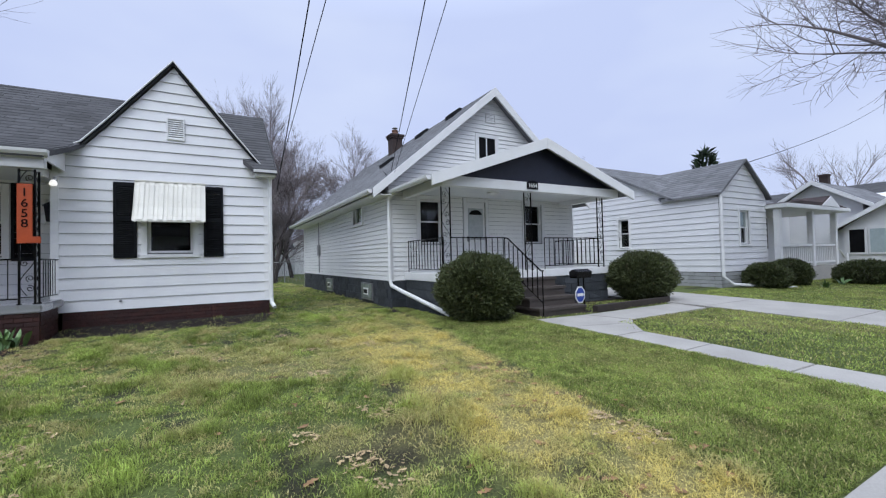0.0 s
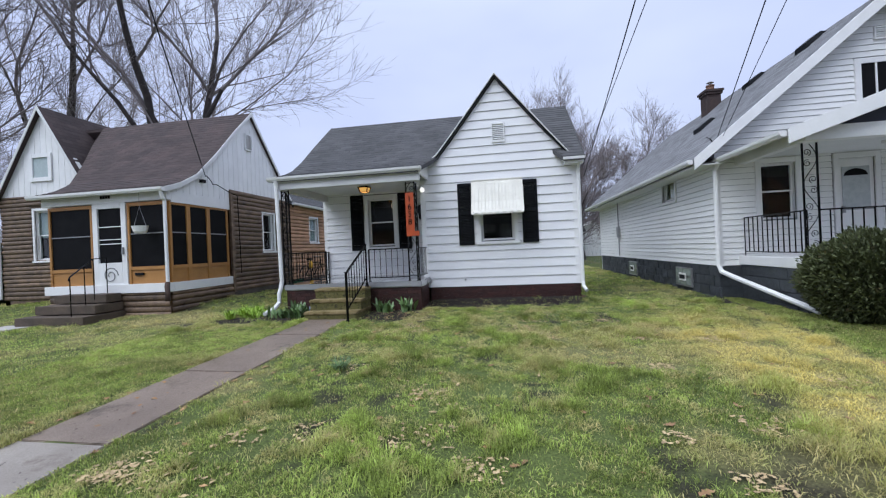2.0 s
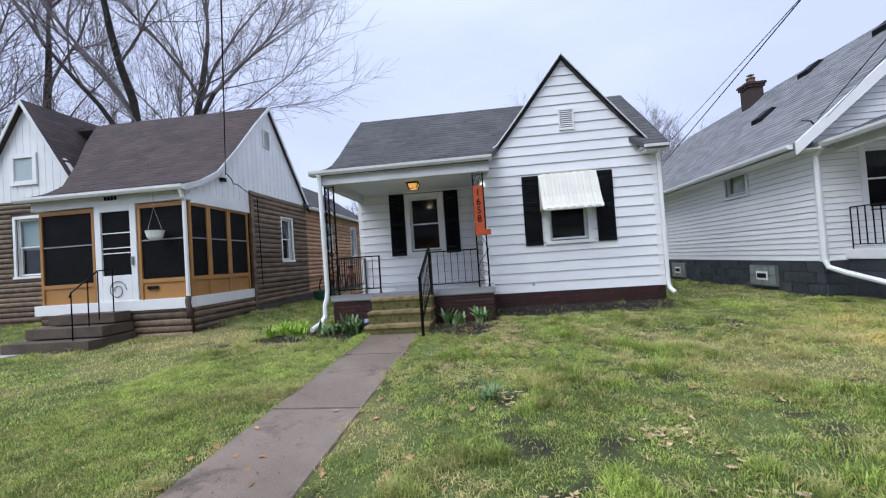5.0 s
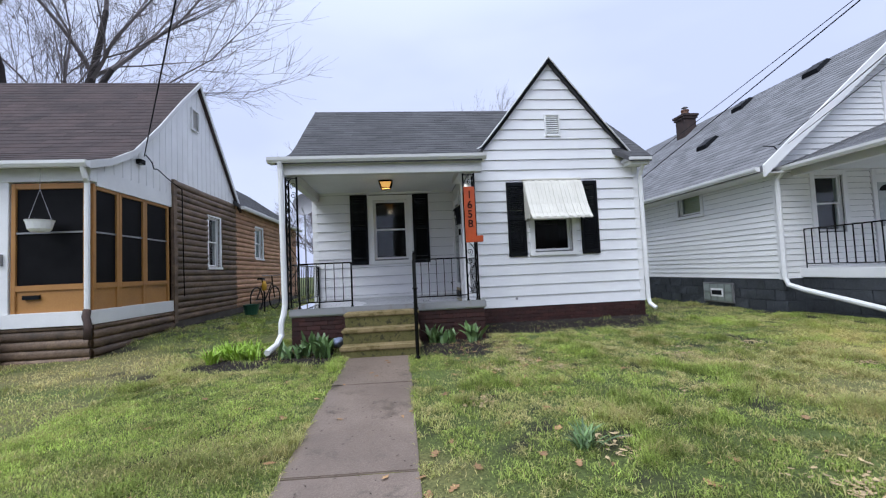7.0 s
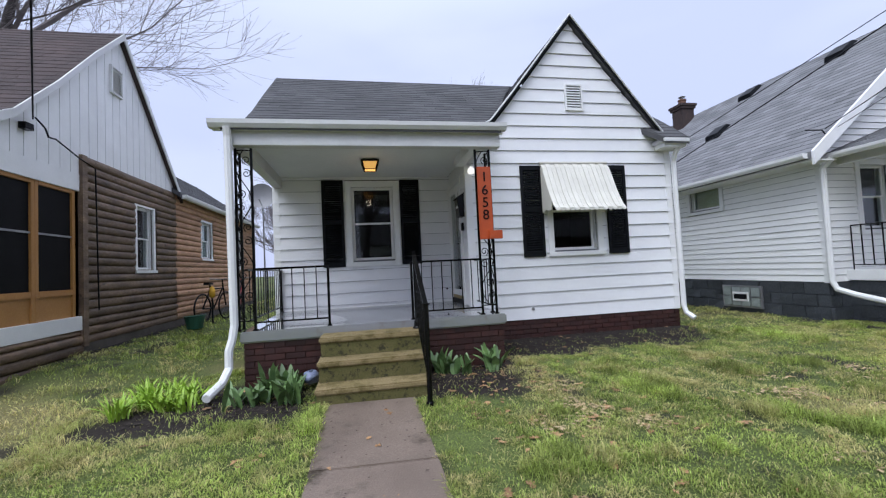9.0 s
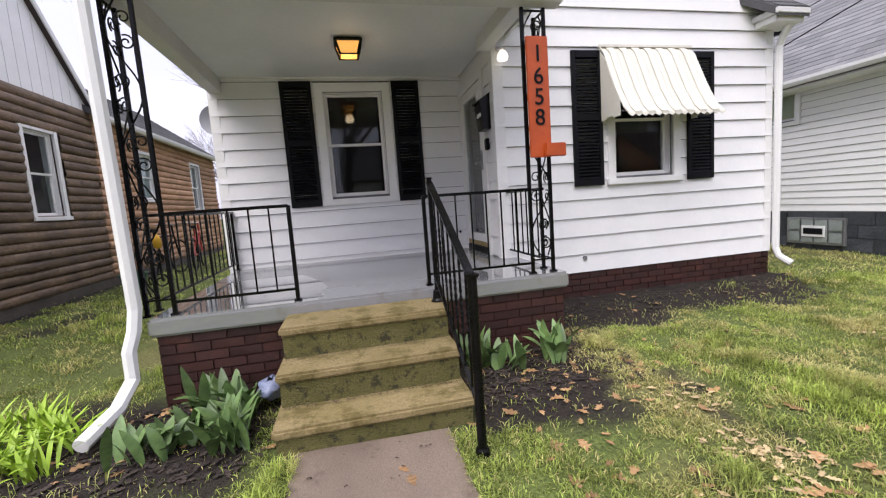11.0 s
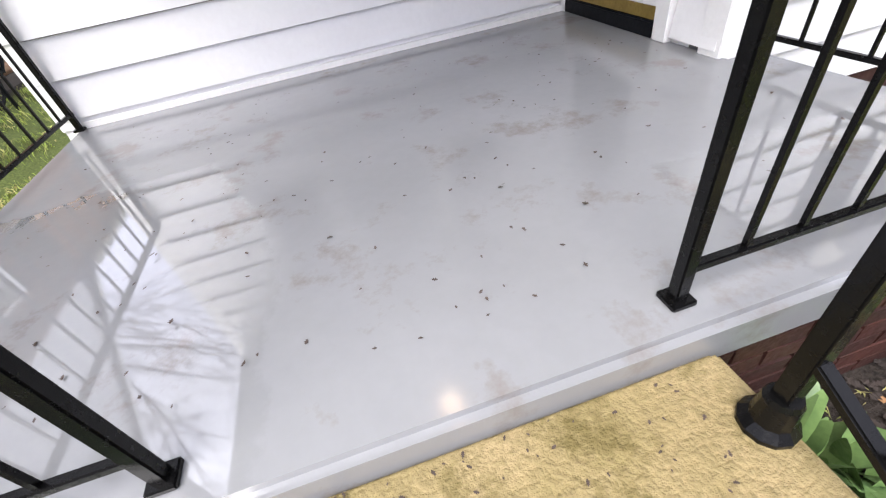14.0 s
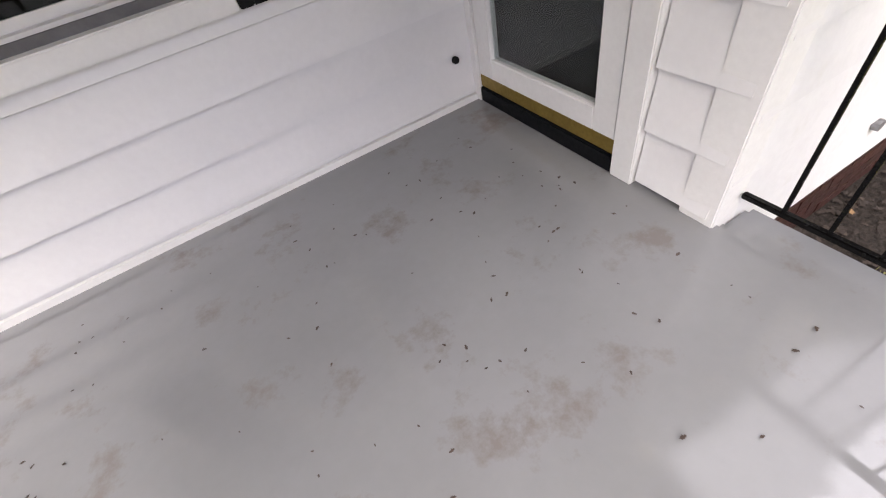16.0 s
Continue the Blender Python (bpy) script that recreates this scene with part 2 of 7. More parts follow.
WOODP = mat("dark_pole_wood", (0.03, 0.024, 0.02), (0.045, 0.036, 0.03), 0.9, 4, 40, 0.6, stretch=(4, 4, 0.5))
ASPH = mat("grey_asphalt_road", (0.06, 0.06, 0.062), (0.045, 0.045, 0.047), 0.85, 1, 90, 0.4, vary=0.0)
GROUND = tint_by_attr("lawn_soil", 0.9, 0.25, var=0.55, bump=0.9)
GRASS = tint_by_attr("grass_blades", 0.6, 0.25, thin=0.45, var=0.2)
LEAFB = mat("dead_oak_leaves", (0.42, 0.26, 0.12), (0.25, 0.13, 0.055), 0.7, 8, 60, 0.2, vary=0.35, island=True)
LEAFG = mat("broad_green_leaves", (0.155, 0.245, 0.080), (0.075, 0.135, 0.045), 0.42, 14, 60, 0.3, vary=0.4, grain=0.3)
LEAFY = mat("lime_green_leaves", (0.33, 0.48, 0.04), (0.24, 0.38, 0.035), 0.5, 12, 60, 0.1, vary=0.25, island=True, grain=0.3)
YEW = mat("yew_foliage", (0.085, 0.10, 0.030), (0.042, 0.055, 0.018), 0.7, 6, 60, 0.0, vary=0.45, island=True, c3=(0.15, 0.11, 0.045), spot=0.60, s3=6)
SPRUCE = mat("dark_evergreen_foliage", (0.026, 0.045, 0.016), (0.014, 0.028, 0.012), 0.8, 6, 60, 0.0, vary=0.35, island=True)
SOILT = mat("dark_timber_edging", (0.045, 0.035, 0.028), (0.03, 0.024, 0.02), 0.9, 4, 50, 0.5)


def floor_paint():
    """Grey gloss paint under rain: a film of water stands towards both ends of the floor."""
    m = mat("glossy_grey_porch_paint", (0.225, 0.23, 0.24), (0.205, 0.21, 0.217), 0.24, 1.4, 25, 0.02, vary=0.0, grain=0.12,
            c3=(0.175, 0.163, 0.157), spot=0.56, s3=3.2, spec=0.6)
    nt = m.node_tree
    L = nt.links.new
    b = nt.nodes["Principled BSDF"]
    geo = nt.nodes.new("ShaderNodeNewGeometry")
    nz = nt.nodes.new("ShaderNodeTexNoise")
    nz.inputs["Scale"].default_value, nz.inputs["Detail"].default_value, nz.inputs["Roughness"].default_value = 3.2, 8, 0.68
    L(geo.outputs["Position"], nz.inputs[0])
    sep = nt.nodes.new("ShaderNodeSeparateXYZ")
    L(geo.outputs["Position"], sep.inputs[0])

    def math_node(op, a, bb):
        n = nt.nodes.new("ShaderNodeMath")
        n.operation = op
        for i, v in enumerate((a, bb)):
            if hasattr(v, "links"):
                L(v, n.inputs[i])
            elif v is not None:
                n.inputs[i].default_value = v
        return n.outputs[0]
    # one pool lies along the far end, the other before the door side
    slant = math_node("ADD", sep.outputs[0], math_node("MULTIPLY", math_node("MAXIMUM", math_node("ADD", sep.outputs[1], 0.45), 0.0), 0.42))
    pool_a = math_node("MINIMUM", math_node("SUBTRACT", -5.12 * K, slant), math_node("SUBTRACT", 0.30, sep.outputs[1]))
    pool_b = math_node("MINIMUM", math_node("ADD", sep.outputs[0], 4.07 * K), math_node("SUBTRACT", -0.56 * K, sep.outputs[1]))
    wet = math_node("ADD", math_node("MAXIMUM", pool_a, pool_b), math_node("MULTIPLY", math_node("SUBTRACT", nz.outputs[0], 0.5), 0.26))
    mr = nt.nodes.new("ShaderNodeMapRange")
    mr.inputs[1].default_value, mr.inputs[2].default_value = -0.008, 0.012
    mr.inputs[3].default_value, mr.inputs[4].default_value = 0.0, 1.0
    L(wet, mr.inputs[0])
    rr_ = nt.nodes.new("ShaderNodeMapRange")
    rr_.inputs[3].default_value, rr_.inputs[4].default_value = 0.13, 0.04
    L(mr.outputs[0], rr_.inputs[0])
    L(rr_.outputs[0], b.inputs["Roughness"])
    cw = nt.nodes.new("ShaderNodeMapRange")
    cw.inputs[3].default_value, cw.inputs[4].default_value = 0.06, 1.0
    L(mr.outputs[0], cw.inputs[0])
    L(cw.outputs[0], b.inputs["Coat Weight"])
    b.inputs["Coat Roughness"].default_value = 0.03
    b.inputs["Coat IOR"].default_value = 1.75
    return m


FLOORP = floor_paint()

# ---- building helpers ----
ORG = {}


class Shape:
    """Vertices and faces of one mesh."""

    def __init__(self):
        self.v, self.f = [], []

    def add(self, vs, fs):
        n = len(self.v)
        self.v += [tuple(p) for p in vs]
        self.f += [tuple(i + n for i in f) for f in fs]
        return self

    def box(self, x0, x1, y0, y1, z0, z1):
        p = [(x, y, z) for x in (x0, x1) for y in (y0, y1) for z in (z0, z1)]
        return self.add(p, [(0, 1, 3, 2), (4, 6, 7, 5), (0, 4, 5, 1), (2, 3, 7, 6), (0, 2, 6, 4), (1, 5, 7, 3)])

    def hexa(self, a, b):
        """Solid between two quads with the same order."""
        return self.add(list(a) + list(b), [(3, 2, 1, 0), (4, 5, 6, 7), (0, 1, 5, 4), (1, 2, 6, 5), (2, 3, 7, 6), (3, 0, 4, 7)])

    def prism(self, poly, off):
        """A flat polygon pushed along off."""
        n = len(poly)
        o = Vector(off)
        q = [tuple(Vector(p) + o) for p in poly]
        return self.add(list(poly) + q, [tuple(range(n - 1, -1, -1)), tuple(range(n, 2 * n))] +
                        [(i, (i + 1) % n, n + (i + 1) % n, n + i) for i in range(n)])

    def tube(self, path, r, sides=8, cap=True):
        """A round bar along a path; r is one radius or one for each point."""
        pts = [Vector(p) for p in path]
        rs = r if isinstance(r, (list, tuple)) else [r] * len(pts)
        n0, up, N = len(self.v), None, len(pts)
        for i, p in enumerate(pts):
            d = (pts[min(i + 1, N - 1)] - pts[max(i - 1, 0)])
            d = d.normalized() if d.length > 1e-9 else Vector((0, 0, 1))
            if up is None:
                up = Vector((0, 0, 1)) if abs(d.z) < 0.9 else Vector((1, 0, 0))
            a = d.cross(up)
            a = a.normalized() if a.length > 1e-6 else d.orthogonal().normalized()
            up = a.cross(d).normalized()
            for k in range(sides):
                w = 2 * math.pi * k / sides
                self.v.append(tuple(p + (a * math.cos(w) + up * math.sin(w)) * rs[i]))
        for i in range(N - 1):
            for k in range(sides):
                a, b = n0 + i * sides + k, n0 + i * sides + (k + 1) % sides
                self.f.append((a, b, b + sides, a + sides))
        if cap:
            self.f.append(tuple(n0 + k for k in range(sides - 1, -1, -1)))
            self.f.append(tuple(n0 + (N - 1) * sides + k for k in range(sides)))
        return self

    def lathe(self, cx, cy, prof, sides=16):
        """A turned shape round a vertical axis; prof: (radius, z)."""
        n0 = len(self.v)
        for r, z in prof:
            for k in range(sides):
                w = 2 * math.pi * k / sides
                self.v.append((cx + r * math.cos(w), cy + r * math.sin(w), z))
        for i in range(len(prof) - 1):
            for k in range(sides):
                a, b = n0 + i * sides + k, n0 + i * sides + (k + 1) % sides
                self.f.append((a, b, b + sides, a + sides))
        self.f.append(tuple(n0 + k for k in range(sides - 1, -1, -1)))
        self.f.append(tuple(n0 + (len(prof) - 1) * sides + k for k in range(sides)))
        return self

    def mesh(self, name, bevel=0.0, smooth=False):
        me = bpy.data.meshes.new(name)
        me.from_pydata(self.v, [], self.f)
        bm = bmesh.new()
        bm.from_mesh(me)
        if bevel:
            bmesh.ops.bevel(bm, geom=bm.edges[:], offset=bevel, segments=2, affect="EDGES", clamp_overlap=True)
        if len(self.f) < 60000:
            bmesh.ops.recalc_face_normals(bm, faces=bm.faces[:])
        bm.to_mesh(me)
        bm.free()
        if smooth:
            me.polygons.foreach_set("use_smooth", [True] * len(me.polygons))
        me.update()
        return me


def thing(name, loc, label, category, group="", kind=""):
    ob = new(name)
    ob.empty_display_size = 0.1
    ob.location, ob.scale = Vector(loc) * K, (K, K, K)
    ORG[ob.name] = Vector(loc)
    return tagged(ob, label, category, group, kind)


def part(name, shape, material, parent=None, label="", bevel=0.0, smooth=False, kind="", category=""):
    me = shape if isinstance(shape, bpy.types.Mesh) else shape.mesh(name, bevel, smooth)
    if not me.materials:
        me.materials.append(material)
    ob = new(name, me)
    if parent is not None:
        ob.parent = parent
        ob.matrix_parent_inverse = Matrix.Translation(-ORG.get(parent.name, Vector((0, 0, 0))))
    else:
        ob.scale = (K, K, K)
    return tagged(ob, label, category, "", kind)


# a wall's own axes: u along it, d outwards, z up
def facing(axis, at, sign):
    """Maps (u, d, z) to the world for a wall in the plane axis = at that faces sign."""
    if axis == "y":
        return lambda u, d, z: (u, at + sign * d, z)
    return lambda u, d, z: (at + sign * d, u, z)


def ubox(s, to, u0, u1, d0, d1, z0, z1):
    return s.hexa([to(u0, d0, z0), to(u1, d0, z0), to(u1, d1, z0), to(u0, d1, z0)],
                  [to(u0, d0, z1), to(u1, d0, z1), to(u1, d1, z1), to(u0, d1, z1)])


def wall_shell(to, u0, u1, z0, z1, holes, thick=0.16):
    """A wall's core with the openings left out."""
    s = Shape()
    us = sorted({u0, u1, *[h[0] for h in holes], *[h[1] for h in holes]})
    zs = sorted({z0, z1, *[h[2] for h in holes], *[h[3] for h in holes]})
    for a, b in zip(us, us[1:]):
        run = None
        for c, d in zip(zs, zs[1:]):
            hole = any(h[0] <= a and h[1] >= b and h[2] <= c and h[3] >= d for h in holes)
            if hole:
                if run:
                    ubox(s, to, a, b, -thick, 0, *run)
                run = None
            else:
                run = (run[0], d) if run else (c, d)
        if run:
            ubox(s, to, a, b, -thick, 0, *run)
    return s


def boards(wall, to, span, z0, z1, step, material, holes=(), proud=0.026, thin=0.005, name="siding_board", gap=0.0035, label="", seed=1):
    """Lapped boards, one object each; span(z) gives the ends of the wall at that height."""
    rnd = random.Random(seed)
    z = z0
    while z < z1 - 0.01:
        top = min(z + step, z1)
        z += gap
        cuts = sorted({z, top, *[c for h in holes for c in h[2:4] if z < c < top]})
        for a, b in zip(cuts, cuts[1:]):
            (l0, r0), (l1, r1) = span(a), span(b)
            segs = [(l0, r0, l1, r1)]
            for h in holes:
                if h[2] < b - 1e-4 and h[3] > a + 1e-4:
                    nxt = []
                    for (p, q, p1, q1) in segs:
                        if h[1] <= p or h[0] >= q:
                            nxt.append((p, q, p1, q1))
                            continue
                        if h[0] > p:
                            nxt.append((p, h[0], p1, h[0]))
                        if h[1] < q:
                            nxt.append((h[1], q, h[1], q1))
                    segs = nxt
            da = proud + (thin - proud) * (a - z) / step
            db = proud + (thin - proud) * (b - z) / step
            for p, q, p1, q1 in segs:
                if q - p < 0.01:
                    continue
                j = rnd.uniform(-0.0015, 0.0015)
                s = Shape().hexa([to(p, 0.001, a), to(q, 0.001, a), to(q, da + j, a), to(p, da - j, a)],
                                 [to(p1, 0.001, b), to(max(q1, p1 + 0.002), 0.001, b), to(max(q1, p1 + 0.002), db, b), to(p1, db, b)])
                part(name, s, material, wall, label)
        z += step - gap


def window(house, to, u0, u1, z0, z1, casing=0.09, kind="double", trim=None, inner=None, depth=0.05, label="white double-hung window"):
    """Casing outside u0..u1, z0..z1 is the opening; two sashes with panes."""
    trim = trim or TRIM
    s = Shape()
    c = casing
    ubox(s, to, u0 - c, u0, -0.02, 0.035, z0 - c * 0.4, z1 + c)
    ubox(s, to, u1, u1 + c, -0.02, 0.035, z0 - c * 0.4, z1 + c)
    ubox(s, to, u0, u1, -0.02, 0.033, z1, z1 + c)
    w = part("window", s, trim, house, label, bevel=0.004)
    part("sill", ubox(Shape(), to, u0 - c - 0.015, u1 + c + 0.015, -0.02, 0.06, z0 - c, z0 - c * 0.4 + 0.012), trim, w, bevel=0.005)
    jam = Shape()
    ubox(jam, to, u0, u0 + 0.015, -0.15, -0.02, z0, z1)
    ubox(jam, to, u1 - 0.015, u1, -0.15, -0.02, z0, z1)
    ubox(jam, to, u0 + 0.015, u1 - 0.015, -0.15, -0.02, z1 - 0.015, z1)
    ubox(jam, to, u0, u1, -0.15, -0.02, z0 - 0.02, z0 + 0.012)
    part("jamb", jam, trim, w)
    zm = (z0 + z1) / 2
    rows = [(zm - 0.015, z1 - 0.015, -0.05), (z0 + 0.012, zm + 0.02, -0.075)] if kind == "double" else [(z0 + 0.012, z1 - 0.015, -0.06)]
    for a, b, d in rows:
        f, e = Shape(), 0.030
        ubox(f, to, u0 + 0.015, u0 + 0.015 + e, d - 0.03, d, a, b)
        ubox(f, to, u1 - 0.015 - e, u1 - 0.015, d - 0.03, d, a, b)
        ubox(f, to, u0 + 0.015 + e, u1 - 0.015 - e, d - 0.03, d, a, a + e)
        ubox(f, to, u0 + 0.015 + e, u1 - 0.015 - e, d - 0.03, d, b - e, b)
        part("sash", f, trim, w, bevel=0.003)
        g = part("pane", ubox(Shape(), to, u0 + 0.02 + e, u1 - 0.02 - e, d - 0.018, d - 0.014, a + e, b - e), GLASS, w)
        g.visible_shadow = False
    # added near-black box: the unlit room's darkness is put into its colour
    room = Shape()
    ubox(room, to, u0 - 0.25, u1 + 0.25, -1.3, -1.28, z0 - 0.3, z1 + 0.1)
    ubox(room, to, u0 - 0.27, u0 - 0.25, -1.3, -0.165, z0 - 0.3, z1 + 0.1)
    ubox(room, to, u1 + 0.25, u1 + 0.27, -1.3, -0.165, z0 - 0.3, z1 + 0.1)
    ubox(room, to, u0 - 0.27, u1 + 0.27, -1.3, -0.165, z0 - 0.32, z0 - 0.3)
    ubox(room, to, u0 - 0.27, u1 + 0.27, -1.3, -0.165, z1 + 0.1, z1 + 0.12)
    part("room_lining", room, ROOMSHADE, w)
    if inner:
        part("blind", ubox(Shape(), to, u0 + 0.03, u1 - 0.03, -0.135, -0.13, z0 + (zm - z0) * inner[1], z1 - 0.02), inner[0], w)
    return w


def shutter(house, to, u0, u1, z0, z1):
    s, e = Shape(), 0.045
    zm = (z0 + z1) / 2 + 0.02
    d0, d1 = 0.018, 0.05
    for a, b, c, d in ((u0, u0 + e, z0, z1), (u1 - e, u1, z0, z1), (u0 + e, u1 - e, z0, z0 + 0.07), (u0 + e, u1 - e, z1 - 0.07, z1), (u0 + e, u1 - e, zm - 0.035, zm + 0.035)):
        ubox(s, to, a, b, d0, d1, c, d)
    sh = part("shutter", s, SHUT, house, "black louvred shutter", bevel=0.003)
    for a, b in ((z0 + 0.07, zm - 0.035), (zm + 0.035, z1 - 0.07)):
        n = int((b - a) / 0.034)
        for i in range(n):
            z = a + (i + 0.5) * (b - a) / n
            sl = Shape().hexa([to(u0 + e, d1 - 0.006, z - 0.018), to(u1 - e, d1 - 0.006, z - 0.018), to(u1 - e, d1, z - 0.012), to(u0 + e, d1, z - 0.012)],
                              [to(u0 + e, d0, z + 0.012), to(u1 - e, d0, z + 0.012), to(u1 - e, d0 + 0.006, z + 0.018), to(u0 + e, d0 + 0.006, z + 0.018)])
            part("slat", sl, SHUT, sh)
    return sh


def vent(house, to, u0, u1, z0, z1, n=9, proud=0.05):
    s, e = Shape(), 0.028
    ubox(s, to, u0, u0 + e, 0.0, proud, z0, z1)
    ubox(s, to, u1 - e, u1, 0.0, proud, z0, z1)
    ubox(s, to, u0 + e, u1 - e, 0.0, proud, z0, z0 + e)
    ubox(s, to, u0 + e, u1 - e, 0.0, proud, z1 - e, z1)
    v = part("gable_vent", s, TRIM, house, "white louvred gable vent", bevel=0.003)
    # near-black sheet for the shade behind the louvres
    part("backing", ubox(Shape(), to, u0 + e, u1 - e, 0.004, 0.008, z0 + e, z1 - e), ROOMSHADE, v)
    for i in range(n):
        z = z0 + e + (i + 0.5) * (z1 - z0 - 2 * e) / n
        h = (z1 - z0) / n
        part("slat", Shape().hexa([to(u0 + e, proud - 0.01, z - h * 0.45), to(u1 - e, proud - 0.01, z - h * 0.45), to(u1 - e, proud - 0.004, z - h * 0.38), to(u0 + e, proud - 0.004, z - h * 0.38)],
                                  [to(u0 + e, 0.012, z + h * 0.3), to(u1 - e, 0.012, z + h * 0.3), to(u1 - e, 0.018, z + h * 0.36), to(u0 + e, 0.018, z + h * 0.36)]), TRIM, v)


def roof_slope(house, prof, along, a0, a1, material, thick=0.09, course=0.14, tab=0.31, seed=1, name="roof", trim_a=None, deck=None):
    """A sloping roof: prof goes from eave to ridge as (across, z); along is 'x' or 'y'; a0..a1 its run. Deck below, lapped tabs above.
    trim_a(across, z) may give other ends at that place."""
    rnd = random.Random(seed)
    P = (lambda a, c, z: (a, c, z)) if along == "x" else (lambda a, c, z: (c, a, z))
    d = Shape()
    ends = trim_a or (lambda c, z: (a0, a1))
    for (c0, z0), (c1, z1) in zip(prof, prof[1:]):
        e0, e1 = ends(c0, z0), ends(c1, z1)
        d.hexa([P(e0[0], c0, z0 - thick), P(e0[1], c0, z0 - thick), P(e0[1], c0, z0), P(e0[0], c0, z0)],
               [P(e1[0], c1, z1 - thick), P(e1[1], c1, z1 - thick), P(e1[1], c1, z1), P(e1[0], c1, z1)])
    r = part(name, d, deck or material, house)
    s = Shape()
    lens = [math.hypot(q[0] - p[0], q[1] - p[1]) for p, q in zip(prof, prof[1:])]
    total = sum(lens)

    def at(l):
        l = max(0.0, min(total, l))
        for (p, q), L in zip(zip(prof, prof[1:]), lens):
            if l <= L + 1e-9:
                k = l / L
                return p[0] + (q[0] - p[0]) * k, p[1] + (q[1] - p[1]) * k
            l -= L
        return prof[-1]
    n = int(math.ceil(total / course))
    for i in range(n):
        (c0, z0), (c1, z1) = at(i * course - 0.01), at((i + 1) * course + 0.02)
        e0 = ends(c0, z0)
        x = e0[0] - (0.5 * tab if i % 2 else 0)
        while x < e0[1]:
            p, q = max(x, e0[0]) + 0.003, min(x + tab, e0[1]) - 0.003
            x += tab
            if q - p < 0.03:
                continue
            j = rnd.uniform(0, 0.004)
            s.add([P(p, c0, z0 + 0.002), P(q, c0, z0 + 0.002), P(q, c0, z0 + 0.014 + j), P(p, c0, z0 + 0.014 + j), P(q, c1, z1 + 0.004), P(p, c1, z1 + 0.004)],
                  [(0, 1, 2, 3), (3, 2, 4, 5), (1, 4, 2), (0, 3, 5)])
    part("shingles", s, material, r, kind="stuff")
    return r


def gutter(house, p, q, out, label="white gutter", material=None):
    """A gutter from p to q (its upper back edge), with the mouth towards out."""
    p, q, o = Vector(p), Vector(q), Vector(out)
    prof = [(0, 0), (0, -0.085), (0.07, -0.085), (0.10, -0.045), (0.105, 0.0), (0.095, 0.0), (0.09, -0.04), (0.066, -0.075), (0.008, -0.075), (0.008, 0)]
    s = Shape()
    poly = [tuple(p + o * a + Vector((0, 0, b))) for a, b in prof]
    # a thin sheet with closed ends
    n = len(prof)
    s.add(poly + [tuple(Vector(v) + (q - p)) for v in poly], [(i, (i + 1) % n, n + (i + 1) % n, n + i) for i in range(n)])
    for w in (p, q):
        s.prism([tuple(w + o * a + Vector((0, 0, b))) for a, b in prof[:5]], (q - p).normalized() * 0.003)
    return part("gutter", s, material or TRIM, house, label)


def spout(house, path, r=0.036):
    s = Shape().tube(path, r, 8)
    return part("downspout", s, TRIM, house, "white metal downspout", smooth=False)


def scroll(c, r, turns=1.2, start=0.0, flip=1, n=18):
    """Points of a flat spiral about c in the plane of u and z."""
    return [(c[0] + flip * r * (1 - 0.75 * k / n) * math.cos(start + turns * 2 * math.pi * k / n), c[1] + r * (1 - 0.75 * k / n) * math.sin(start + turns * 2 * math.pi * k / n)) for k in range(n + 1)]


def iron_panel(parent, to, u0, u1, z0, z1, pitch=0.34):
    """Scrolls between two iron posts."""
    um, hw = (u0 + u1) / 2, (u1 - u0) / 2
    n = max(1, round((z1 - z0) / pitch))
    h = (z1 - z0) / n
    for i in range(n):
        za = z0 + i * h
        sgn = 1 if i % 2 else -1
        s = Shape()
        k = [(um + sgn * hw * 0.95 * math.sin(math.pi * (j / 14 - 0.0)) * (1 if j < 15 else 1), za + h * j / 14) for j in range(15)]
        s.tube([to(u, 0, z) for u, z in k], 0.006, 5)
        for cc, st, fl in (((um - sgn * hw * 0.35, za + h * 0.30), 1.2, sgn), ((um - sgn * hw * 0.35, za + h * 0.70), -1.2, sgn)):
            s.tube([to(u, 0, z) for u, z in scroll(cc, hw * 0.58, 1.35, st, fl)], 0.0055, 5)
        part("scroll", s, BLACK, parent, smooth=True)

# ---- ground ----


def vnoise(x, y, scale, seed):
    x, y = np.asarray(x) * scale, np.asarray(y) * scale
    i, j = np.floor(x).astype(np.int64), np.floor(y).astype(np.int64)
    fx, fy = x - i, y - j
    fx, fy = fx * fx * (3 - 2 * fx), fy * fy * (3 - 2 * fy)

    def h(a, b):
        n = (a * 374761393 + b * 668265263 + seed * 982451653) & 0x7FFFFFFF
        n = ((n ^ (n >> 13)) * 1274126177) & 0x7FFFFFFF
        return ((n ^ (n >> 16)) & 0xFFFF) / 65535.0
    return (h(i, j) * (1 - fx) + h(i + 1, j) * fx) * (1 - fy) + (h(i, j + 1) * (1 - fx) + h(i + 1, j + 1) * fx) * fy


def fbm(x, y, scale, seed):
    return (vnoise(x, y, scale, seed) + 0.5 * vnoise(x, y, scale * 2.1, seed + 7) + 0.25 * vnoise(x, y, scale * 4.3, seed + 13)) / 1.75


def smooth(v, a, b):
    t = np.clip((np.asarray(v, float) - a) / (b - a), 0, 1)
    return t * t * (3 - 2 * t)


def in_box(x, y, x0, x1, y0, y1, soft=0.12):
    return smooth(x, x0 - soft, x0 + soft) * (1 - smooth(x, x1 - soft, x1 + soft)) * smooth(y, y0 - soft, y0 + soft) * (1 - smooth(y, y1 - soft, y1 + soft))


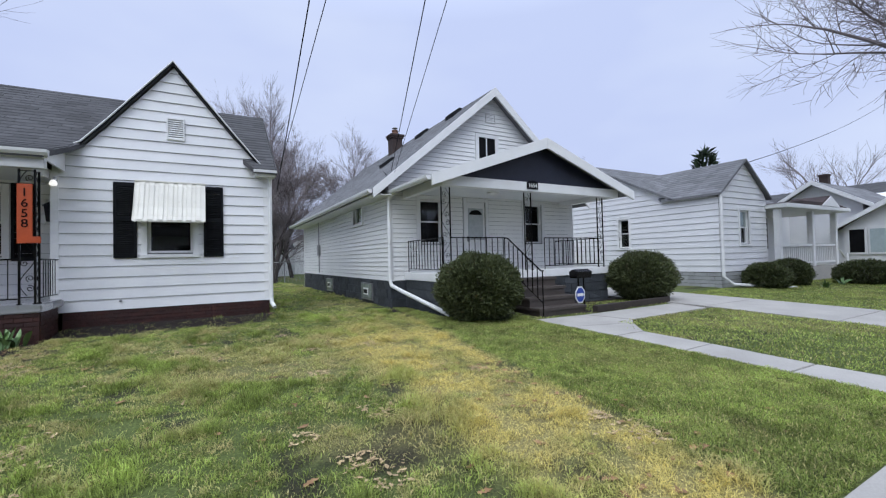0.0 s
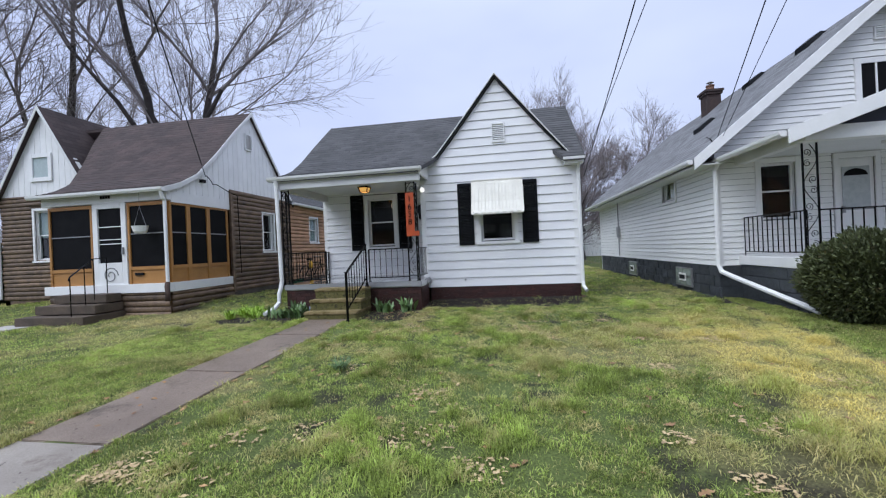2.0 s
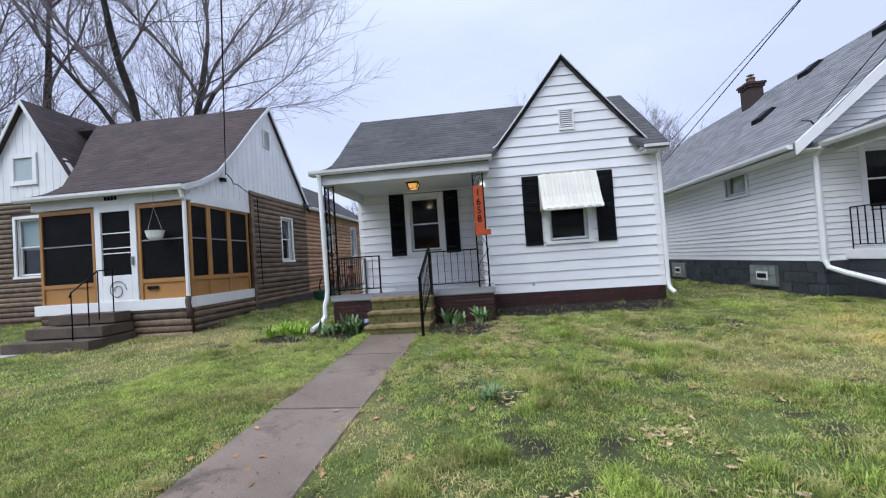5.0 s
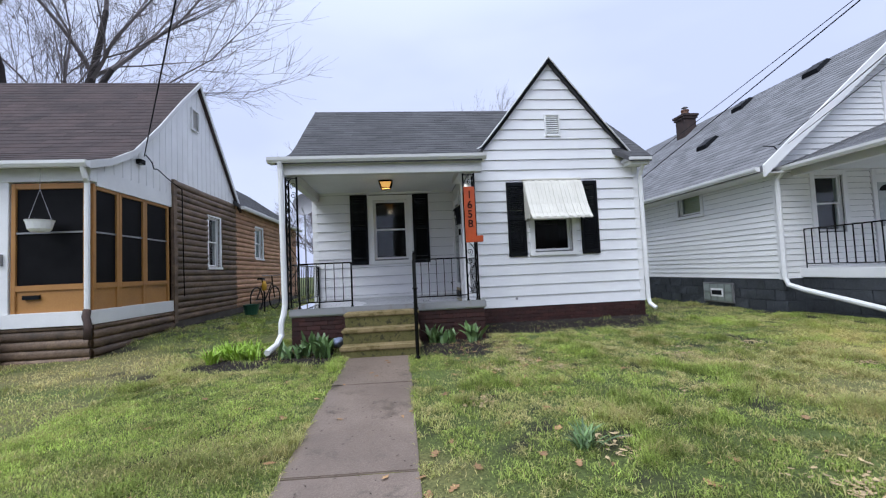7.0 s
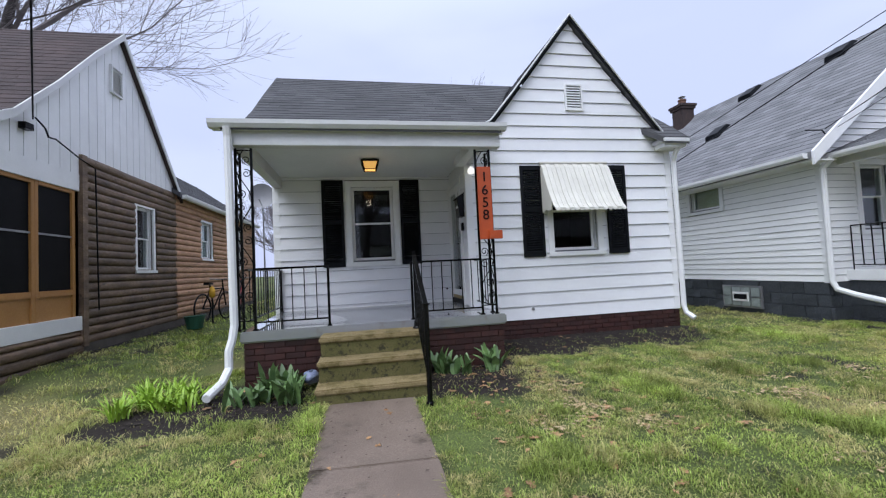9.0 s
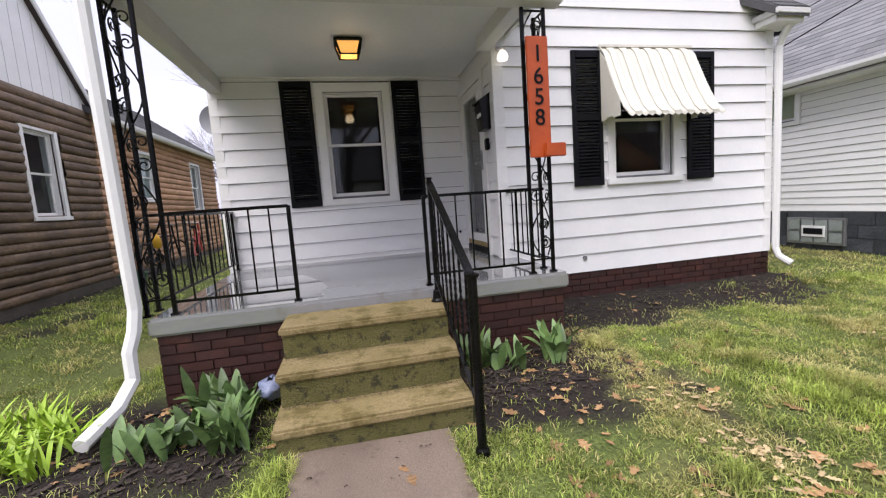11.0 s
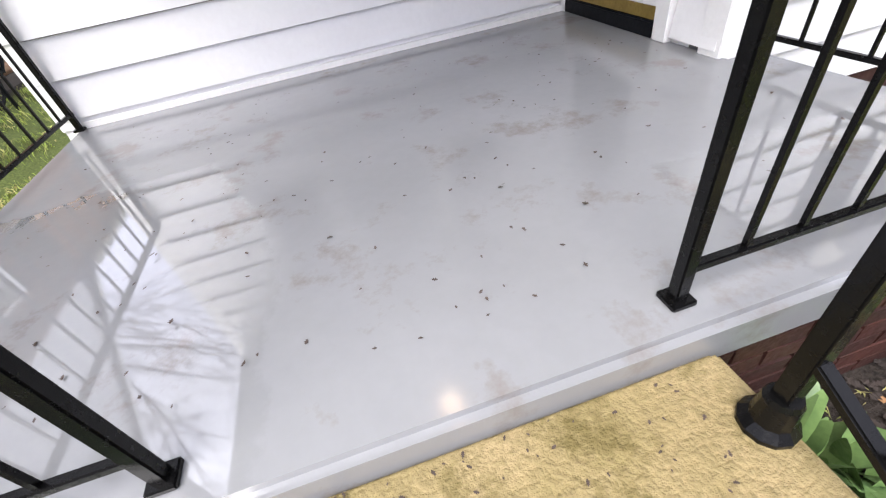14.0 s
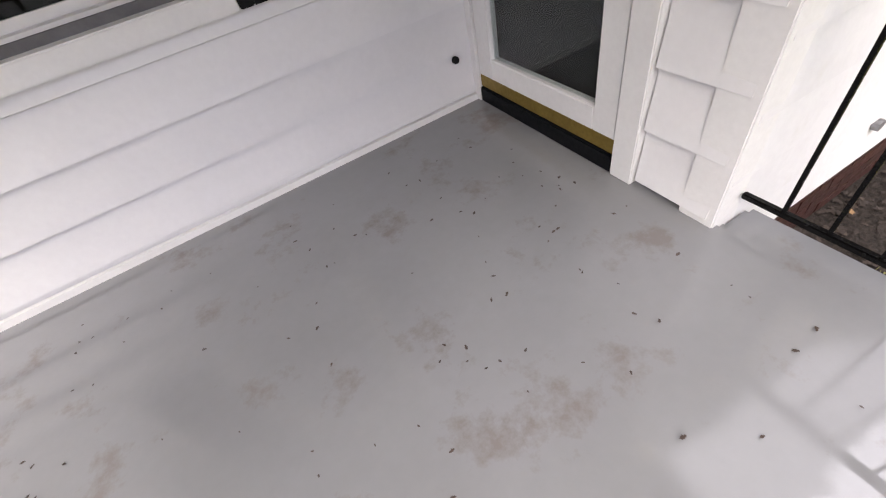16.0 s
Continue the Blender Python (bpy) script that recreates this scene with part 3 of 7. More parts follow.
def ground_z(x, y):
    x, y = np.asarray(x, float), np.asarray(y, float)
    z = -0.17 + 0.17 * np.clip((y + 8.5) / 7.0, 0, 1)
    z = z + 0.20 * smooth(-x, 6.9, 8.6) * smooth(y, -1.8, 0.8) * (1 - smooth(-x, 13, 20))
    near = (1 - smooth(np.abs(x), 14, 25)) * (1 - smooth(np.abs(y + 4), 9, 18))
    z = z + 0.09 * in_box(x, y, -3.3, 0.2, -0.45, 0.5, 0.25)
    return z + near * (0.03 * (fbm(x, y, 0.8, 3) - 0.5) + 0.02 * (vnoise(x, y, 5, 5) - 0.5))


BEDS = ((-3.25, 0.15, -0.80, 0.3), (-7.2, -5.40, -2.15, -0.8), (-4.22, -3.25, -2.05, -0.3), (2.3, 8.5, -3.25, -0.2), (-9.3, -8.6, 0.9, 8.0))


def soil_at(x, y):
    w = 0.8 * (fbm(x, y, 2.2, 21) - 0.5)
    s = np.zeros(np.shape(x))
    for b in BEDS:
        s = np.maximum(s, in_box(x + w, y + w, *b))
    s = np.maximum(s, 0.85 * smooth(fbm(x, y, 1.6, 31), 0.71, 0.78))
    s = np.maximum(s, 0.8 * smooth(fbm(x, y, 3.4, 33), 0.72, 0.78))
    edge = 2.65 + 0.125 * y
    s = np.maximum(s, 0.75 * np.exp(-((x - edge + 0.12 + 0.3 * w) / 0.13) ** 2) * smooth(fbm(x, y, 1.6, 77), 0.42, 0.6) * (y < -3.0))
    s = np.maximum(s, 0.5 * np.exp(-((x - 0.3 + w) / 0.18) ** 2) * smooth(fbm(x, y, 1.2, 78), 0.48, 0.62) * (y < -1.5))
    return np.clip(s, 0, 1)


def strip_at(x, y):
    """The worn straw-yellow strip between the two front lawns."""
    w = 0.7 * (fbm(x, y, 1.3, 41) - 0.5)
    edge = 2.65 + 0.125 * y
    return smooth(x + w, 0.15, 1.0) * (1 - smooth(x + 0.25 * w, edge - 0.16, edge + 0.04)) * (1 - smooth(y, -4.2, -0.8)) * (0.35 + 0.65 * smooth(fbm(x, y, 2.6, 55), 0.30, 0.55))


def dry_at(x, y):
    d = np.maximum(0.75 * strip_at(x, y), 0.55 * smooth(fbm(x, y, 0.9, 61), 0.56, 0.72))
    return np.clip(np.maximum(d, 0.8 * in_box(x, y, -12.5, -7.2, -2.6, -0.6, 0.8) * smooth(fbm(x, y, 1.1, 63), 0.3, 0.6)), 0, 1)


GREEN, DRY, SOIL = np.array((0.16, 0.205, 0.055)), np.array((0.40, 0.34, 0.15)), np.array((0.046, 0.036, 0.030))


def lawn_tone(x, y):
    t = strip_at(x, y)[..., None]
    s, d = soil_at(x, y)[..., None] * (1 - 0.6 * t), dry_at(x, y)[..., None]
    g = GREEN * (0.75 + 0.6 * fbm(x, y, 0.7, 81))[..., None]
    g = (g * (1 - d) + DRY * d) * (1 - 0.7 * t) + np.array((0.62, 0.53, 0.20)) * 0.7 * t
    return g * (1 - s) + SOIL * s


def colour_layer(me, rgb):
    at = me.attributes.new("tone", "FLOAT_COLOR", "POINT")
    at.data.foreach_set("color", np.concatenate([rgb, np.ones((len(rgb), 1))], 1).astype(np.float32).ravel())


def make_ground():
    xs = np.concatenate([[-900, -400, -180, -90, -50, -32, -24, -19, -16], np.arange(-13, 12.01, 0.12), [14, 17, 21, 27, 36, 60, 120, 300, 900]])
    ys = np.concatenate([[-900, -300, -100, -45, -25, -17, -14], np.arange(-12.8, 3.01, 0.12), [4, 5, 6.5, 8, 10, 13, 18, 26, 40, 80, 200, 900]])
    X, Y = np.meshgrid(xs, ys)
    Z = ground_z(X, Y)
    # the bed under the paving slabs is dug out
    for a, b, c, d in ((-39.9, 59.9, -10.22, -8.72), (8.45, 10.42, -8.5, 13.8), (4.3, 4.72, -8.5, -5.3), (4.3, 5.3, -5.0, -3.6), (5.3, 8.3, -4.3, -3.6)):
        Z = Z - 0.06 * ((X > a) & (X < b) & (Y > c) & (Y < d))
    n, m = len(xs), len(ys)
    co = np.stack([X, Y, Z], -1).reshape(-1, 3)
    i = np.arange(n * m).reshape(m, n)
    f = np.stack([i[:-1, :-1], i[:-1, 1:], i[1:, 1:], i[1:, :-1]], -1).reshape(-1, 4)
    me = bpy.data.meshes.new("ground")
    me.from_pydata(co.tolist(), [], f.tolist())
    me.polygons.foreach_set("use_smooth", [True] * len(me.polygons))
    # tone halved: the shade between blades is put into the ground colour
    colour_layer(me, lawn_tone(co[:, 0], co[:, 1]) * 0.5)
    ob = part("ground", me, GROUND)
    tagged(ob, "patchy lawn of green and straw-coloured grass with bare soil", "lawn", kind="structure")


make_ground()


def slab_walk(name, rects, material, label, zoff=0.012, thick=0.1, jitter=0.004, seed=5, street=None):
    """Concrete slabs laid on the ground; each rect is four corners (x, y)."""
    rnd = random.Random(seed)
    t = tagged(part(name, Shape().prism([(rects[0][0][0], rects[0][0][1], -0.45), (rects[0][1][0], rects[0][1][1], -0.45), (rects[0][2][0], rects[0][2][1], -0.45)], (0, 0, 0.02)), material), label, "path", kind="structure")
    for r in rects:
        j = rnd.uniform(-jitter, jitter)
        top = [(x, y, float(ground_z(x, y)) + zoff + j) for x, y in r]
        n = len(top)
        body = Shape().add([(x, y, z - thick) for x, y, z in top] + top, [tuple(range(n - 1, -1, -1)), tuple(range(n, 2 * n))] + [(i, (i + 1) % n, n + (i + 1) % n, n + i) for i in range(n)])
        part("slab", body, street if street and r[0][1] < -6.6 else material, t, bevel=0.006)
    return t


def strip_rects(x0, x1, ys, gap=0.008, skew=0.0):
    return [[(x0, a + gap), (x1, a + gap + skew), (x1, b - gap + skew), (x0, b - gap)] for a, b in zip(ys, ys[1:])]


slab_walk("front_walk", strip_rects(-5.27, -4.46, [-8.62, -8.1, -6.56, -4.92, -3.1, -1.86], skew=-0.03), WALKC, "worn brownish concrete front walk with cracked slabs", street=WALKP)
slab_walk("public_sidewalk", strip_rects(-40, -9, [-10.3, -8.62]) + [[(x, -10.3), (x + 1.49, -10.3), (x + 1.49, -8.42 if x > 0 else -8.62), (x, -8.42 if x > 0 else -8.62)] for x in np.arange(-9, 13, 1.5)] + strip_rects(13.5, 60, [-10.3, -8.42]), PALEC, "pale concrete public sidewalk")
slab_walk("neighbour_walk", strip_rects(4.19, 4.80, [-8.40, -7.3, -6.2, -5.2]) + [[(4.19, -5.19), (4.82, -5.19), (5.36, -4.62), (4.19, -4.30)], [(4.19, -4.29), (5.36, -4.61), (5.62, -4.42), (5.3, -3.6), (4.16, -3.45)],
                                                                       [(5.63, -4.42), (8.15, -4.33), (8.3, -3.52), (5.31, -3.6)]], PALEC, "pale concrete walk to the porch steps")
slab_walk("driveway", [[(8.32, a), (10.55, a), (10.55, b - 0.012), (8.32, b - 0.012)] for a, b in zip((-8.6, -6.4, -4.2, -1.8, 1.0, 4.0, 8.0), (-6.4, -4.2, -1.8, 1.0, 4.0, 8.0, 14.0))], PALEC, "pale concrete driveway between two houses", 0.016)
slab_walk("side_walk", [[(-13.0, -8.6), (-12.2, -8.6), (-12.0, -4.0), (-12.8, -4.0)], [(-12.8, -3.99), (-12.0, -3.99), (-11.3, -1.9), (-12.1, -1.9)]], PALEC, "pale concrete walk to the screened porch")
road = Shape()
for x0, x1, y0, y1 in ((-300, 300, -20.5, -12.2), (-30.0, -23.0, -12.2, 200)):
    road.box(x0, x1, y0, y1, -0.5, -0.163 if x0 < -100 else -0.1)
tagged(part("road", road, ASPH), "grey asphalt street round the corner lot", "road", kind="structure")


# ---- the white house with the orange number board ----
HX0, HX1, HY1, WX = -6.28, 0.0, 4.75, -3.38
PZ = 0.60
house = thing("house", (-3.2, 1.2, 0), "small white clapboard house with a steep front gable and grey roof", "house")
front, porchwall, wingside = facing("y", 0.0, -1), facing("y", 1.22, -1), facing("x", WX, -1)
right, left = facing("x", HX1, 1), facing("x", HX0, -1)
SB = 0.355
STEP = 0.194


def gable_span(z):
    if z <= 3.02:
        return (WX, HX1)
    return (float(np.interp(z + 0.07, [3.10, 3.17, 3.29, 3.72, 4.98], [WX, -3.22, -2.99, -2.63, -1.63])) + 0.02, float(np.interp(z + 0.07, [3.08, 3.74, 4.98], [0.0, -0.63, -1.63])) - 0.01)


hole_w2 = (-2.06, -1.34, 1.36, 2.56)
w = part("wall", wall_shell(front, WX, HX1, SB, 3.02, [hole_w2]), JOINTSHADE, house, "white lapped clapboard wall")
part("gable_wall", Shape().prism([(WX, 0.0, 3.02), (HX1, 0.0, 3.02), (-0.65, 0.0, 3.66), (-1.63, 0.0, 4.88), (-2.6, 0.0, 3.64), (-2.96, 0.0, 3.21), (-3.2, 0.0, 3.09)], (0, 0.16, 0)), JOINTSHADE, w)
boards(w, front, gable_span, SB, SB + 13 * STEP, STEP, WHITE, [(-2.15, -1.25, 1.27, 2.66)], gap=0.0055)
boards(w, front, gable_span, SB + 13 * STEP, 4.9, 0.1905, WHITE, [(-1.75, -1.45, 3.5, 3.92)], gap=0.0055)
hole_w1 = (-5.06, -4.37, 1.37, 2.60)
w = part("wall", wall_shell(porchwall, HX0, WX, SB, 3.3, [hole_w1]), JOINTSHADE, house, "white lapped clapboard porch wall")
boards(w, porchwall, lambda z: (HX0, WX), 0.461, 2.76, 0.188, WHITE, [(-5.16, -4.27, 1.27, 2.72)], gap=0.0055)
hole_d = (0.36, 1.16, PZ, 2.50)
w = part("wall", wall_shell(wingside, 0.16, 1.22, SB, 3.1, [hole_d]), WHITE, house, "white lapped wall beside the front door")
boards(w, wingside, lambda z: (0.0, 0.26), PZ + 0.02, 2.75, STEP, WHITE, ())
w = part("wall", wall_shell(right, 0.0, HY1, SB, 3.05, []), WHITE, house)
boards(w, right, lambda z: (0.0, HY1) if z < 3.0 else (max(0.0, (z - 3.0) / 0.77), HY1 - max(0.0, (z - 3.0) / 0.77)), SB, 4.6, STEP, WHITE)
part("gable_wall", Shape().prism([(0.0, 0.0, 3.05), (0.0, HY1, 3.05), (0.0, 2.05, 4.7)], (-0.16, 0, 0)), WHITE, w)
w = part("wall", wall_shell(left, 1.22, HY1, SB, 3.05, []), WHITE, house)
boards(w, left, lambda z: (1.22, HY1) if z < 3.0 else (max(1.22, 1.22 + (z - 4.0) / 0.72), HY1 - max(0.0, (z - 3.0) / 0.7)), SB, 4.5, STEP, WHITE)
part("gable_wall", Shape().prism([(HX0, 1.0, 2.8), (HX0, HY1, 2.95), (HX0, 2.05, 4.7), (HX0, 1.0, 4.0)], (0.16, 0, 0)), WHITE, w)
part("wall", Shape().box(HX0, HX1, HY1, HY1 + 0.16, 0.0, 3.05), WHITE, house)
# added near-black slabs that stand for the unlit inside
part("room_lining", Shape().box(HX0 + 0.2, HX1 - 0.2, 1.45, HY1 - 0.1, 0.30, 0.36), ROOMSHADE, house)
part("room_lining", Shape().box(HX0 + 0.2, HX1 - 0.2, 0.2, HY1 - 0.1, 2.78, 2.80), ROOMSHADE, house)
# corner boards
for a, b, c, d, z0, z1 in ((HX1 - 0.08, HX1 + 0.022, -0.022, 0.09, SB, 3.02), (WX - 0.022, WX + 0.09, -0.024, 0.09, SB, 2.78), (HX0 - 0.022, HX0 + 0.08, 1.2, 1.30, PZ, 2.76)):
    part("corner_board", Shape().box(a, b, c, d, z0, z1), TRIM, house, bevel=0.004)
part("base_board", Shape().box(HX0 + 0.08, WX - 0.02, 1.185, 1.205, PZ, PZ + 0.03), TRIM, house)

# brick foundations, one brick at a time
def brickwork(owner, to, u0, u1, z0, z1, seed, bl=0.2, bh=0.057, j=0.011, material=None, jag=0.004, base=None, name="brick"):
    rnd = random.Random(seed)
    core = part("foundation", ubox(Shape(), to, u0, u1, -0.2, 0.0, z0, z1), base or MORTAR, owner, "dark red brick foundation" if name == "brick" else "dark grey split-face block foundation")
    kinds = []
    for k in range(4):
        a = Shape()
        p = [rnd.uniform(0, jag) for _ in range(4)]
        a.hexa([to(0, -0.03, 0), to(bl, -0.03, 0), to(bl, 0.010 + p[0], 0), to(0, 0.010 + p[1], 0)], [to(0, -0.03, bh), to(bl, -0.03, bh), to(bl, 0.010 + p[2], bh), to(0, 0.010 + p[3], bh)])
        me = a.mesh(name)
        me.materials.append(material or BRICK)
        kinds.append(me)
    z, row = z1 - bh - 0.004, 0
    while z > z0 - bh:
        u = u0 + (0.5 * (bl + j) if row % 2 else 0)
        if row % 2:
            half = ubox(Shape(), to, u0, u - j, -0.03, 0.011, z, z + bh)
            part(name, half, material or BRICK, core)
        while u < u1 - 0.02:
            e = min(bl, u1 - u)
            if e < bl - 0.005:
                part(name, ubox(Shape(), to, u, u + e, -0.03, 0.012, z, z + bh), material or BRICK, core)
            else:
                ob = part(name, rnd.choice(kinds), None, core)
                o = to(0, 0, 0)
                q = to(u, 0, z)
                ob.location = (q[0] - o[0], q[1] - o[1], q[2] - o[2])
            u += bl + j
        z -= bh + j
        row += 1
    return core


# porch
porch = thing("porch", (-4.8, 0.1, 0), "front porch with glossy grey floor over a red brick base", "porch", kind="structure")
sl = Shape().prism([(HX0 + 0.06, -1.05, 0.475), (-3.23, -1.05, 0.475), (-3.23, -0.03, 0.475), (WX + 0.02, -0.03, 0.475), (WX + 0.02, 1.215, 0.475), (HX0 + 0.06, 1.215, 0.475)], (0, 0, PZ - 0.475))
part("porch_floor", sl, FLOORP, porch, "glossy wet grey painted porch floor", bevel=0.018)
part("porch_ceiling", Shape().box(HX0 - 0.02, WX - 0.02, -0.95, 1.22, 2.76, 2.79), CEIL, porch, "pale grey painted porch ceiling")
bm_ = Shape().box(HX0 + 0.03, -3.2, -1.06, -0.93, 2.62, 2.80)
part("beam", bm_, GREYP, porch, "white painted porch beam", bevel=0.005)
part("beam", Shape().box(HX0 + 0.0, HX0 + 0.13, -0.93, 1.22, 2.60, 2.80), GREYP, porch, bevel=0.005)
part("beam", Shape().box(WX - 0.16, WX - 0.03, -0.93, 0.0, 2.64, 2.80), GREYP, porch, bevel=0.005)
part("trim_strip", Shape().box(HX0 + 0.11, WX - 0.17, 1.16, 1.20, 2.735, 2.758), TRIM, porch)
part("end_panel", Shape().prism([(-3.24, -1.0, 2.78), (-3.24, 0.0, 2.78), (-3.24, 0.0, 3.10), (-3.24, -1.0, 2.83)], (0.03, 0, 0)), TRIM, porch)
gutter(house, (HX0 - 0.17, -1.07, 2.872), (-3.14, -1.07, 2.885), (0, -1, 0), "weathered white eaves gutter", GREYP)
part("fascia", Shape().box(HX0 - 0.15, -3.16, -1.069, -1.03, 2.78, 2.87), TRIM, house)
bright = facing("y", -1.0, -1)
brickwork(porch, bright, HX0 + 0.10, -3.27, -0.1, 0.475, 3)
brickwork(porch, facing("x", HX0 + 0.10, -1), -0.99, 1.2, -0.1, 0.475, 4)
brickwork(house, front, -3.25, HX1, -0.1, SB - 0.002, 5)
brickwork(house, right, 0.0, HY1, -0.1, SB - 0.002, 6, bl=0.41)
brickwork(porch, facing("x", -3.27, 1), -0.99, -0.2, -0.1, 0.475, 7)

# roofs
main_prof = [(-1.13, 2.86), (-0.6, 3.02), (-0.27, 3.16), (0.18, 3.45), (0.93, 4.01), (2.05, 4.81)]
right_prof = [(-0.30, 3.02), (0.18, 3.40), (0.93, 3.97), (2.05, 4.81)]
roof_slope(house, main_prof, "x", -6.32, -1.63, SHING, seed=2, trim_a=lambda c, z: (-6.32, min(-1.9, -3.2 + max(0.0, z - 3.0) * 0.78)))
roof_slope(house, right_prof, "x", -1.7, 0.13, SHING, seed=3, trim_a=lambda c, z: (max(-1.63, -0.25 - max(0.0, z - 3.0) * 0.82), 0.13))
roof_slope(house, [(5.05, 2.78), (2.05, 4.81)], "x", -6.32, 0.13, SHING, seed=4)
wing_l = [(-3.46, 3.10), (-3.22, 3.17), (-2.99, 3.29), (-2.63, 3.72), (-1.63, 4.98)]
wing_r = [(0.13, 3.0), (-0.11, 3.11), (-0.63, 3.74), (-1.63, 4.98)]
roof_slope(house, wing_l, "y", -0.10, 2.1, SHING, 0.05, seed=5, trim_a=lambda c, z: (-0.10, min(2.1, 0.1 + max(0.0, (z - 3.05)) * 1.3)))
roof_slope(house, wing_r, "y", -0.10, 2.1, SHING, 0.05, seed=6, trim_a=lambda c, z: (-0.10, min(2.1, 0.1 + max(0.0, (z - 3.05)) * 1.3)))
# the dark drip edge and the white rake boards of the gable
rk = Shape()
for prof in (wing_l, wing_r):
    for (a, za), (b, zb) in zip(prof, prof[1:]):
        rk.hexa([(a, -0.105, za - 0.05), (b, -0.105, zb - 0.065), (b, -0.105, zb + 0.012), (a, -0.105, za + 0.012)],
                [(a, -0.085, za - 0.05), (b, -0.085, zb - 0.065), (b, -0.085, zb + 0.012), (a, -0.085, za + 0.012)])
part("rake_board", rk, SHUT, house, "narrow black rake board along the gable")
drip = Shape()
for prof in (wing_l, wing_r):
    drip.tube([(a, -0.112, z + 0.012) for a, z in prof], 0.014, 6)
part("drip_edge", drip, GREYP, house, "grey drip edge along the gable")
part("rake_board", Shape().prism([(-6.335, c, z + 0.012) for c, z in main_prof] + [(-6.335, c, z - 0.10) for c, z in reversed(main_prof)], (0.02, 0, 0)), SHING, house)
part("rake_board", Shape().prism([(0.135, c, z + 0.012) for c, z in right_prof] + [(0.135, c, z - 0.10) for c, z in reversed(right_prof)], (0.02, 0, 0)), SHING, house)
part("eave_return", Shape().box(-0.28, 0.16, -0.31, 0.03, 2.955, 3.015), GREYP, house, "small boxed eave return", bevel=0.006)
part("eave_return", Shape().box(-0.24, 0.14, -0.26, 0.02, 2.89, 2.955), TRIM, house, bevel=0.006)
spout(house, [(0.045, -0.20, 2.92), (0.045, -0.11, 2.80), (0.045, -0.065, 2.70), (0.045, -0.065, 0.40), (0.05, -0.10, 0.30), (0.09, -0.22, 0.22)], 0.038)
spout(house, [(-6.27, -1.13, 2.80), (-6.27, -1.10, 2.70), (-6.265, -1.05, 0.68), (-6.28, -1.07, 0.54), (-6.31, -1.10, 0.42), (-6.31, -1.11, 0.24), (-6.33, -1.28, 0.13), (-6.38, -1.55, 0.07)], 0.043)

# windows, shutters, vent, awning
window(house, front, *hole_w2, casing=0.09)
window(house, porchwall, *hole_w1, casing=0.10)
for a, b in ((-2.555, -2.215), (-1.16, -0.82)):
    shutter(house, front, a, b, 1.275, 2.645)
for a, b in ((-5.535, -5.185), (-4.25, -3.92)):
    shutter(house, porchwall, a, b, 1.27, 2.715)
vent(house, front, -1.75, -1.455, 3.50, 3.92, 9)


def make_awning():
    aw = thing("window_awning", (-1.68, -0.05, 2.68), "cream ribbed aluminium awning over the front window", "awning")
    n, u0, u1 = 15, -2.23, -1.13
    curve = [(0.03, 2.68), (0.10, 2.60), (0.19, 2.40), (0.29, 2.18), (0.40, 2.0), (0.47, 1.93)]
    for i in range(n):
        a, b = u0 + (u1 - u0) * i / n, u0 + (u1 - u0) * (i + 1) / n
        s = Shape()
        lift = 0.008 if i % 2 else 0.0
        for (d0, z0), (d1, z1) in zip(curve, curve[1:]):
            s.hexa([front(a, d0 + lift, z0 - 0.006 + lift), front(b + 0.006, d0 + lift, z0 - 0.006 + lift), front(b + 0.006, d0 + lift, z0 + lift), front(a, d0 + lift, z0 + lift)],
                   [front(a, d1 + lift, z1 - 0.006 + lift), front(b + 0.006, d1 + lift, z1 - 0.006 + lift), front(b + 0.006, d1 + lift, z1 + lift), front(a, d1 + lift, z1 + lift)])
        m = (a + b) / 2
        s.prism([front(a, 0.47 + lift, 1.935 + lift), front(b, 0.47 + lift, 1.935 + lift), front(b, 0.475, 1.915), front(m, 0.477, 1.893), front(a, 0.475, 1.915)], (0, -0.004, 0))
        part("rib", s, ALUM, aw)
        part("seam", Shape().tube([front(a, d + 0.006, z + 0.008) for d, z in curve], 0.006, 5), ALUM, aw)
    for u in (u0 - 0.004, u1):
        k = 4
        for i in range(k):
            d0, d1 = 0.02 + 0.45 * i / k, 0.02 + 0.45 * (i + 1) / k
            za, zb = np.interp(d0, [c[0] for c in curve], [c[1] for c in curve]), np.interp(d1, [c[0] for c in curve], [c[1] for c in curve])
            lo = 1.93 + 0.02 * (i % 2)
            if min(za, zb) - lo > 0.005:
                part("side_panel", Shape().prism([front(u, d0, lo), front(u, d1, lo), front(u, d1, zb), front(u, d0, za)], (0.004 + 0.003 * (i % 2), 0, 0)), ALUM, aw)
    part("head_rail", Shape().box(u0 - 0.01, u1 + 0.01, -0.06, -0.018, 2.675, 2.70), ALUM, aw)
    # arms below the hood
    for u in (u0 + 0.05, u1 - 0.05):
        part("arm", Shape().tube([front(u, 0.03, 2.05), front(u, 0.45, 1.95)], 0.007, 6), METAL, aw)


make_awning()
pp = Shape().tube([(-2.46, -0.01, 0.51), (-2.46, -0.035, 0.51)], 0.022, 12)
# short black plug that stands for the dark of a pipe hole
hp = Shape().tube([(-3.50, 1.185, 0.82), (-3.50, 1.2, 0.82)], 0.016, 12)
tagged(part("cable_grommet", hp, SHUT), "small round black pipe hole in the porch wall", "grommet")
tagged(part("pipe_outlet", pp, METAL), "small round metal pipe outlet in the siding", "pipe outlet")


